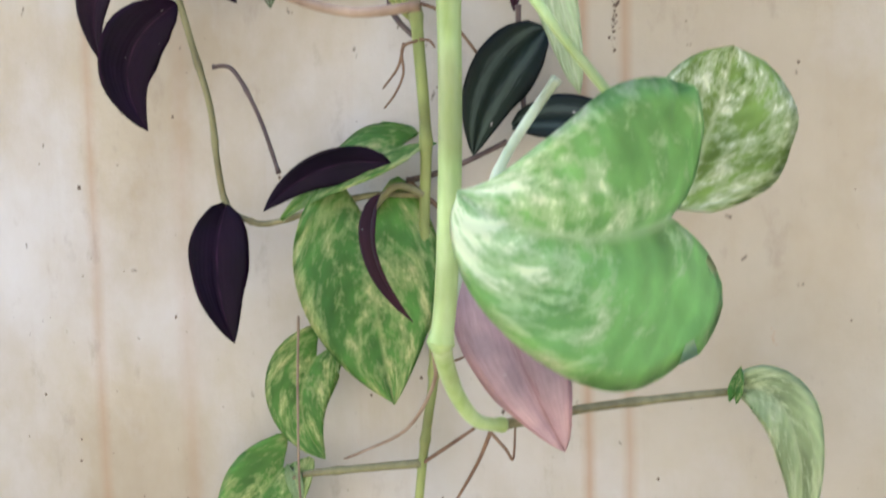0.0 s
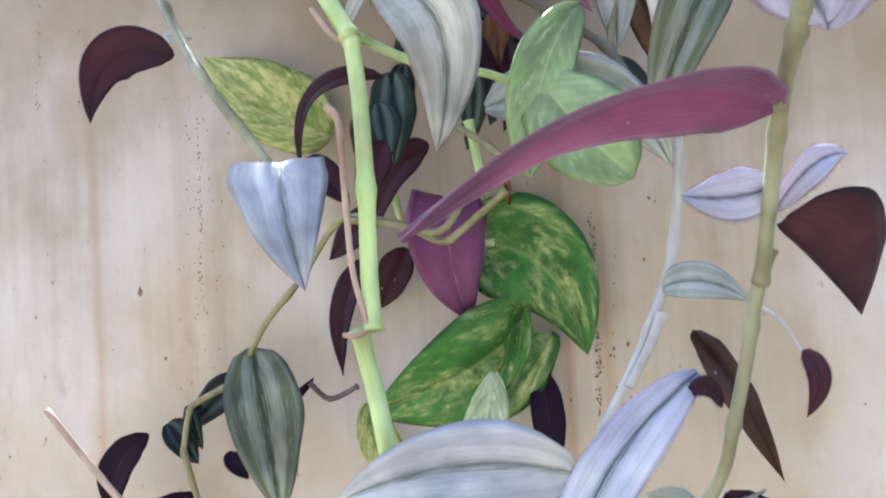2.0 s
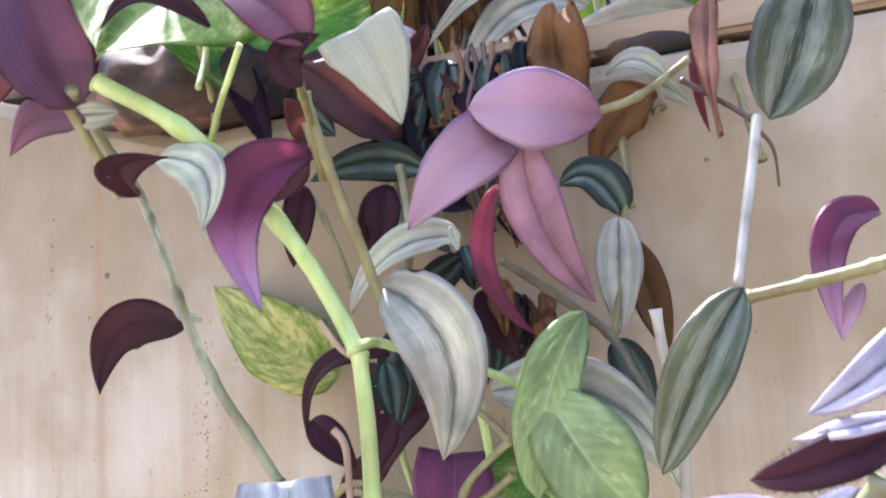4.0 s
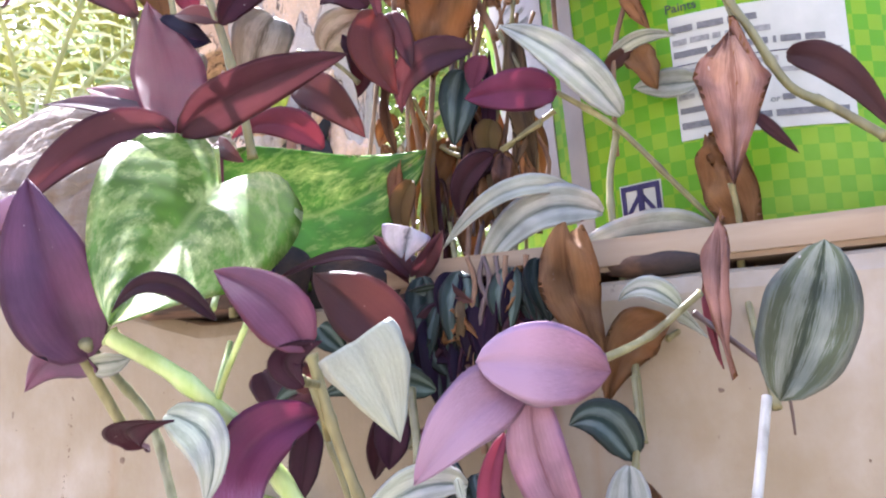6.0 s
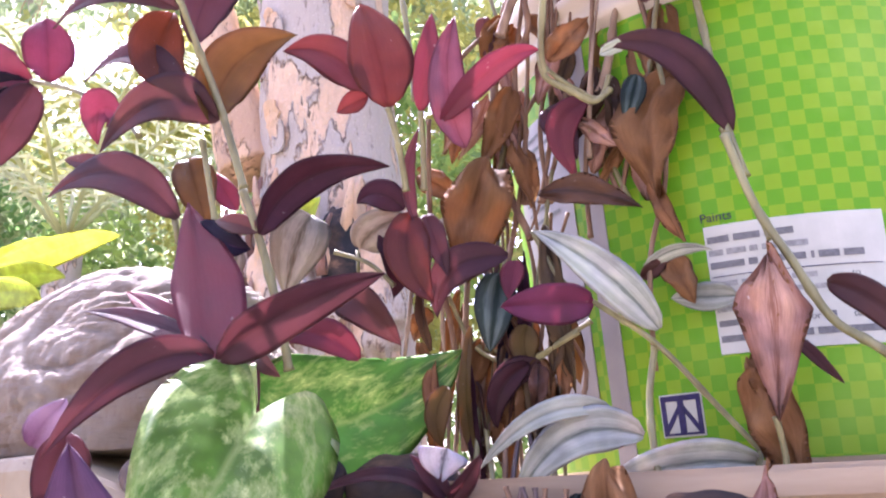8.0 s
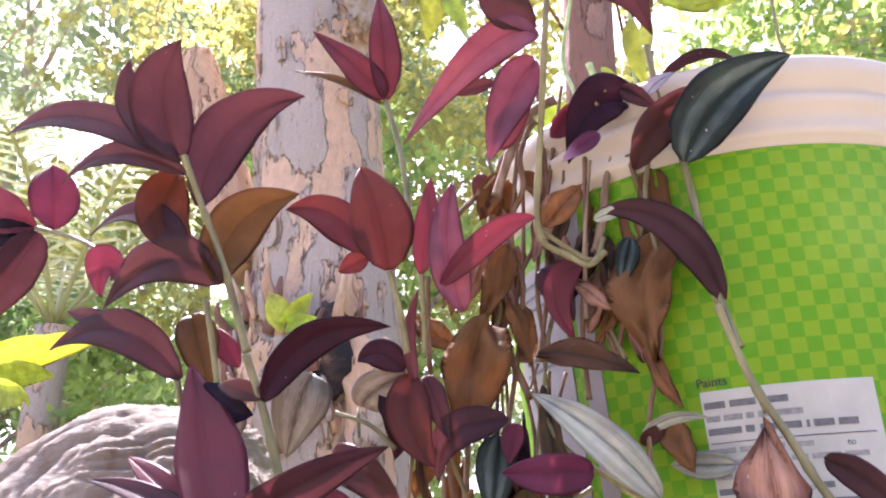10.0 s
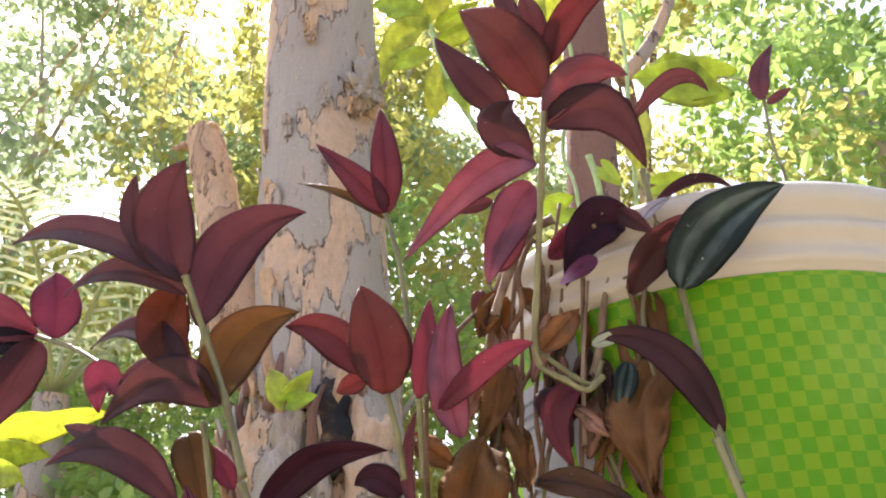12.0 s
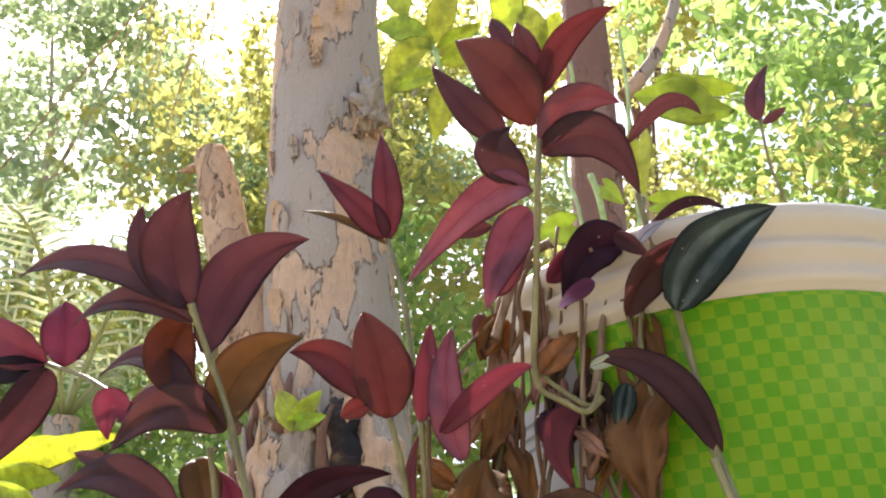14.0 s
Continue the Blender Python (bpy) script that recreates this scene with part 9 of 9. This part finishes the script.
# grey green with the haze before the trees mixed into the leaf colour
FOLIAGE_HAZY = foliage_material("hazed_grey_green_foliage", (0.18, 0.25, 0.14), (0.42, 0.47, 0.27), (0.64, 0.76, 0.38), 0.48)
FOLIAGE_DEEP = foliage_material("deep_green_foliage", (0.05, 0.13, 0.05), (0.15, 0.26, 0.09), (0.35, 0.6, 0.15), 0.5)


def leaf_cloud(name, clumps, count, size, mat, seed, droop=0.4):
    """Many small folded leaves, gathered round clumps (centre, radii)."""
    rng = np.random.default_rng(seed)
    weights = np.array([c[1][0] * c[1][1] * c[1][2] for c in clumps])
    pick = rng.choice(len(clumps), count, p=weights / weights.sum())
    centre, radii = np.array([c[0] for c in clumps])[pick], np.array([c[1] for c in clumps])[pick]

    def unit(a):
        return a / np.linalg.norm(a, axis=1, keepdims=True)

    p = centre + unit(rng.normal(size=(count, 3))) * radii * rng.uniform(0.35, 1.0, (count, 1)) ** 0.6
    s = size * rng.uniform(0.6, 1.35, (count, 1))
    ax = unit(rng.normal(size=(count, 3)) - np.array([0, 0, droop]))
    sd = unit(np.cross(ax, rng.normal(size=(count, 3))))
    nr = np.cross(ax, sd)
    w = s * rng.uniform(0.24, 0.36, (count, 1))
    lift = nr * w * 0.3
    verts = np.stack([p, p + ax * s * 0.3 + sd * w + lift, p + ax * s * 0.7 + sd * w * 0.8 + lift, p + ax * s, p + ax * s * 0.7 - sd * w * 0.8 + lift, p + ax * s * 0.3 - sd * w + lift], axis=1).reshape(-1, 3)
    o = np.arange(count)[:, None] * 6
    faces = np.concatenate([o + np.array([0, 1, 2, 3]), o + np.array([0, 3, 4, 5])], axis=0)
    return mesh_of(name, verts.tolist(), faces.tolist(), [mat], smooth=False)


def tree(label, base, height, spread, crown_low, count, size, mat, seed, bark, r=0.12, clumps=34, lean=(0, 0)):
    rng = random.Random(seed)
    t = tagged(new("tree"), label, "tree", "trees of the garden")
    b = Vector(base)
    top = b + Vector((lean[0], lean[1], height * 0.8))
    mids = [b.lerp(top, f) + Vector((rng.uniform(-0.12, 0.12), rng.uniform(-0.12, 0.12), 0)) for f in (0.33, 0.66)]
    part("trunk", trunk_mesh("trunk", [b, *mids, top], (r * 1.25, r, r * 0.8, r * 0.35), bark, 14, 5), t)
    cl = []
    for k in range(clumps):
        a, h = rng.uniform(0, 2 * math.pi), rng.uniform(crown_low, height)
        f = math.sqrt(max(0.05, 1 - ((h - (crown_low + height) / 2) / ((height - crown_low) * 0.55)) ** 2))
        d = spread * f * rng.uniform(0.25, 1.0)
        c = b + Vector((d * math.cos(a) + lean[0] * 0.7, d * math.sin(a) + lean[1] * 0.7, h))
        q = spread * rng.uniform(0.16, 0.34)
        cl.append(((c.x, c.y, c.z), (q, q, q * rng.uniform(0.5, 0.9))))
        if k < 9:
            s = b.lerp(top, min(1, max(0.25, (h - 0.5) / height)))
            part("limb", tube("limb", [s, s.lerp(c, 0.55) + Vector((0, 0, 0.15)), c], r * 0.32, r * 0.07, bark, 0, 7, 4), t)
    part("crown", leaf_cloud("crown", cl, count, size, mat, seed), t)
    return t


# large flaking trunk with a broken stub and a rotten hollow
big = tagged(new("tree"), "large old tree trunk with grey flaking bark and a broken stub", "tree", "trees of the garden")
part("trunk", trunk_mesh("trunk", [(-1.31, 2.45, -0.1), (-1.31, 2.45, 1.0), (-1.33, 2.45, 1.9), (-1.37, 2.45, 2.8), (-1.40, 2.45, 4.0), (-1.36, 2.5, 6.5)], (0.34, 0.30, 0.262, 0.25, 0.235, 0.19), BARK, 44, 16, 0.07), big)
STUB = [(-1.607, 2.330, 2.217), (-1.700, 2.330, 2.517), (-1.785, 2.330, 2.795), (-1.860, 2.330, 3.066), (-1.911, 2.330, 3.245)]
part("stub", trunk_mesh("stub", STUB, (0.13, 0.105, 0.092, 0.082, 0.076), BARK_TAN, 24, 10, 0.16), big, "broken tan branch stub")
knob_rng = random.Random(8)
END = Vector(STUB[-1])
for k in range(12):                       # torn fibres and swellings at its broken end
    c = END + Vector((knob_rng.uniform(-0.06, 0.06), knob_rng.uniform(-0.05, 0.04), knob_rng.uniform(-0.06, 0.03)))
    part("knob", lump("knob", c, (knob_rng.uniform(0.018, 0.035), knob_rng.uniform(0.018, 0.035), knob_rng.uniform(0.015, 0.035)), BARK_TAN if k % 3 else BARK_RED, 3, 0.5, None, 30.0), big)
part("twig", tube("twig", [END + Vector((-0.03, -0.02, -0.05)), END + Vector((-0.09, -0.03, -0.065)), END + Vector((-0.14, -0.03, -0.06))], 0.028, 0.007, BARK_TAN, 2, 8), big)
rng = random.Random(5)
for k in range(26):                       # plates of lifting bark
    a, z = rng.uniform(-2.9, -0.4), rng.uniform(1.5, 4.2)
    w, h = rng.uniform(0.03, 0.08), rng.uniform(0.05, 0.15)
    r = 0.262 - 0.012 * (z - 1.9)
    vs, fs = [], []
    for i in range(4):
        for j in range(5):
            u, v = (i / 3 - 0.5) * w / r, (j / 4 - 0.5) * h
            lift = 0.010 + 0.018 * (j / 4) ** 2 + 0.004 * rng.uniform(-1, 1)
            edge = 1 - 0.35 * rng.random() * (i in (0, 3))
            for d in (0, -0.008):
                vs.append((-1.36 + (r + lift + d) * math.cos(a + u * edge), 2.45 + (r + lift + d) * math.sin(a + u * edge), z + v * edge))
    for i in range(3):
        for j in range(4):
            o = 2 * (i * 5 + j)
            fs += [(o, o + 10, o + 12, o + 2), (o + 1, o + 3, o + 13, o + 11)]
    for j in range(4):
        for o in (2 * j, 30 + 2 * j):
            fs.append((o, o + 2, o + 3, o + 1))
    for i in range(3):
        for o in (10 * i, 10 * i + 8):
            fs.append((o, o + 1, o + 11, o + 10))
    part("bark_plate", mesh_of("bark_plate", vs, fs, [BARK if k % 3 else BARK_TAN], smooth=False), big)
for k in range(60):                       # splintered rotten wood round the hollow
    a = rng.uniform(-2.6, -0.5)
    z0 = rng.uniform(1.45, 2.0)
    r0 = 0.275 + rng.uniform(0, 0.05)
    p = Vector((-1.33 + r0 * math.cos(a), 2.45 + r0 * math.sin(a), z0))
    q = p + Vector((rng.uniform(-0.06, 0.06), rng.uniform(-0.05, 0.0), rng.uniform(0.06, 0.22)))
    part("splinter", tube("splinter", [p, p.lerp(q, 0.5) + Vector((rng.uniform(-0.02, 0.02), -0.02, 0)), q], rng.uniform(0.012, 0.035), 0.006, (BARK_TAN, BARK_RED, BARK)[k % 3], 0, 6, 3), big)
# no opening is cut: a dark lump paints the shade inside the hollow
part("hollow", lump("hollow", (-1.17, 2.21, 1.80), (0.075, 0.05, 0.16), CHAR, 4, 0.4, None, 12.0), big, "dark lump standing in for the shade inside a rotten hollow")
part("burl", lump("burl", (-1.35, 2.19, 1.70), (0.13, 0.10, 0.20), BARK, 5, 0.28, None, 9.0), big, "grey burl beside the hollow")
part("burl", lump("burl", (-1.06, 2.27, 1.66), (0.09, 0.09, 0.22), BARK, 5, 0.3, None, 11.0), big)
part("burl", lump("burl", (-1.12, 2.36, 3.24), (0.07, 0.08, 0.12), BARK, 5, 0.6, None, 22.0), big, "rough dark knot in the bark")
red = tagged(new("tree"), "slender tree with smooth red brown bark", "tree", "trees of the garden")
part("trunk", trunk_mesh("trunk", [(-0.30, 2.3, -0.1), (-0.29, 2.3, 1.2), (-0.27, 2.3, 2.2), (-0.20, 2.3, 3.2), (-0.10, 2.35, 5.2)], (0.105, 0.092, 0.086, 0.080, 0.06), BARK_RED, 24, 8, 0.05), red)
part("limb", tube("limb", [(-0.12, 2.4, 2.95), (0.03, 2.45, 3.15), (0.16, 2.5, 3.5), (0.22, 2.55, 3.9)], 0.030, 0.014, BARK, 0, 9), red)
part("crown", leaf_cloud("crown", [((0.15, 2.8, 3.65), (0.30, 0.3, 0.25)), ((0.45, 2.9, 3.9), (0.3, 0.3, 0.25))], 260, 0.085, FOLIAGE_GREEN, 77), red)

for args in (
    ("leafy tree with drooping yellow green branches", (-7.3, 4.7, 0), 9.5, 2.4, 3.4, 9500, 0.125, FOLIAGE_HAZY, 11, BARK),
    ("sunlit tree with yellow green leaves", (-3.6, 6.9, 0), 9.0, 3.0, 2.6, 17000, 0.105, FOLIAGE_YELLOW, 12, BARK),
    ("tall tree with sparse yellow green leaves", (-0.7, 8.4, 0), 10.2, 2.5, 2.6, 13000, 0.105, FOLIAGE_YELLOW, 13, BARK_RED),
    ("dense tree with bright green leaves", (1.3, 6.2, 0), 6.4, 2.3, 1.2, 15000, 0.095, FOLIAGE_GREEN, 14, BARK),
    ("small leafy tree turning yellow", (-0.3, 5.4, 0), 4.6, 1.5, 1.4, 5000, 0.07, FOLIAGE_YELLOW, 19, BARK),
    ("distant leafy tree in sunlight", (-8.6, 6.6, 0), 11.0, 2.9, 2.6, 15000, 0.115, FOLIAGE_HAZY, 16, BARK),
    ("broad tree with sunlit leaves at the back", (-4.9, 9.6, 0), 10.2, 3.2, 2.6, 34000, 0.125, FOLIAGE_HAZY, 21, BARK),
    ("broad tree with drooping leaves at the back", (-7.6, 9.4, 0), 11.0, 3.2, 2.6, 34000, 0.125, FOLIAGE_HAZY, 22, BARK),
    ("leafy green tree at the back of the garden", (3.3, 7.2, 0), 7.2, 2.8, 1.4, 26000, 0.10, FOLIAGE_GREEN, 23, BARK),
    ("low shrub with dark green leaves", (-4.7, 4.4, 0), 3.1, 1.4, 0.4, 4500, 0.09, FOLIAGE_GREEN, 15, BARK),
    ("low shrub with fresh green leaves", (-2.5, 5.0, 0), 4.2, 1.6, 0.5, 6500, 0.09, FOLIAGE_GREEN, 17, BARK),
    ("leafy shrub in half shade", (-6.9, 5.2, 0), 4.2, 1.7, 0.5, 4500, 0.085, FOLIAGE_DEEP, 18, BARK),
):
    tree(*args)

# twigs hanging from the drooping tree
droopy = tagged(new("hanging_branch"), "thin leafy twigs hanging from a drooping branch", "branch")
limb_pts = [(-7.1, 4.7, 5.8), (-4.6, 4.3, 7.2), (-3.4, 4.0, 7.0), (-2.6, 3.9, 6.6)]
part("branch", tube("branch", limb_pts, 0.011, 0.006, BARK_TAN, 0, 8), droopy)
for k in range(13):
    s = smooth_path(limb_pts, 6)[4 + k]
    drop, sway = rng.uniform(1.4, 2.9), rng.uniform(-0.8, 0.3)
    pts = [s + Vector((sway * f ** 1.6 + 0.10 * math.sin(5 * f + k), -0.2 * f, 0.12 * math.sin(3 * f) - drop * f)) for f in (0, 0.2, 0.4, 0.6, 0.8, 1.0)]
    part("twig", tube("twig", pts, 0.008, 0.003, BARK_TAN, 0, 6), droopy)
    part("leaves", leaf_cloud("leaves", [(tuple(p), (0.10, 0.10, 0.12)) for p in pts[2:]], 46, 0.085, FOLIAGE_YELLOW, 300 + k, 1.2), droopy)

# palm fronds
palm = tagged(new("palm"), "pale feathery palm fronds in the sun", "palm")
PALM = foliage_material("palm_green", (0.30, 0.34, 0.16), (0.52, 0.52, 0.30), (0.9, 0.9, 0.5), 0.55)
part("trunk", trunk_mesh("trunk", [(-4.2, 3.75, 0), (-4.15, 3.72, 1.5), (-4.1, 3.7, 2.75)], (0.14, 0.12, 0.11), BARK, 14, 5), palm)
for k in range(9):
    a = 2 * math.pi * k / 9 + 0.3
    L0 = 1.75 + 0.3 * rng.random()
    vs, fs = [], []
    pts = [Vector((-4.1, 3.7, 2.75)) + Vector((math.cos(a) * L0 * f, math.sin(a) * L0 * f, 1.15 * math.sin(f * 2.2) - 0.7 * f * f)) for f in [i / 30 for i in range(31)]]
    part("rib", tube("rib", pts[::5], 0.018, 0.005, PALM, 0, 6, 2), palm)
    for i in range(3, 31):
        tan = (pts[i] - pts[i - 1]).normalized()
        for s in (-1, 1):
            side = tan.cross(Vector((0, 0, 1))).normalized() * s
            ln = 0.42 * math.sin(math.pi * (0.12 + 0.85 * i / 31))
            e = pts[i] + (side * 0.8 + tan * 0.5 + Vector((0, 0, -0.35))).normalized() * ln
            md = pts[i].lerp(e, 0.5) + Vector((0, 0, 0.04))
            w = tan * 0.012
            o = len(vs)
            vs += [pts[i] - w, pts[i] + w, md + w, md - w, e]
            fs += [(o, o + 1, o + 2, o + 3), (o + 3, o + 2, o + 4)]
    part("frond", mesh_of("frond", vs, fs, [PALM], smooth=False), palm)

# unseen wall added behind the camera; in the sun it bounces fill light
m, n, l, b = material("bounce_wall_beige", 0.8)
t = noise_node(n, l, 1.5, detail=5.0)
l.new(ramp(n, l, t.outputs[0], (0.3, (0.25, 0.22, 0.18)), (0.7, (0.32, 0.29, 0.24))), b.inputs["Base Color"])
tagged(new("wall_bounce", box_mesh("wall_bounce", (-8, -3.9, 0), (8, -3.6, 2.9), [m], 0.01)), "unseen beige wall added behind the camera to bounce sunlight", "wall", kind="structure")
# paving out of view, added so that sunlight bounces up onto the plaster
m, n, l, b = material("bounce_paving", 0.85)
t = noise_node(n, l, 4.0, detail=6.0)
l.new(ramp(n, l, t.outputs[0], (0.3, (0.22, 0.19, 0.15)), (0.7, (0.32, 0.285, 0.235))), b.inputs["Base Color"])
bump(n, l, b, t.outputs[0], 0.3, 0.01)
tagged(new("pavement", box_mesh("pavement", (-8, -3.6, -0.12), (8, 0.5, 0.0), [m], 0.004)), "unseen pale paving added before the wall to bounce light", "pavement", kind="structure")
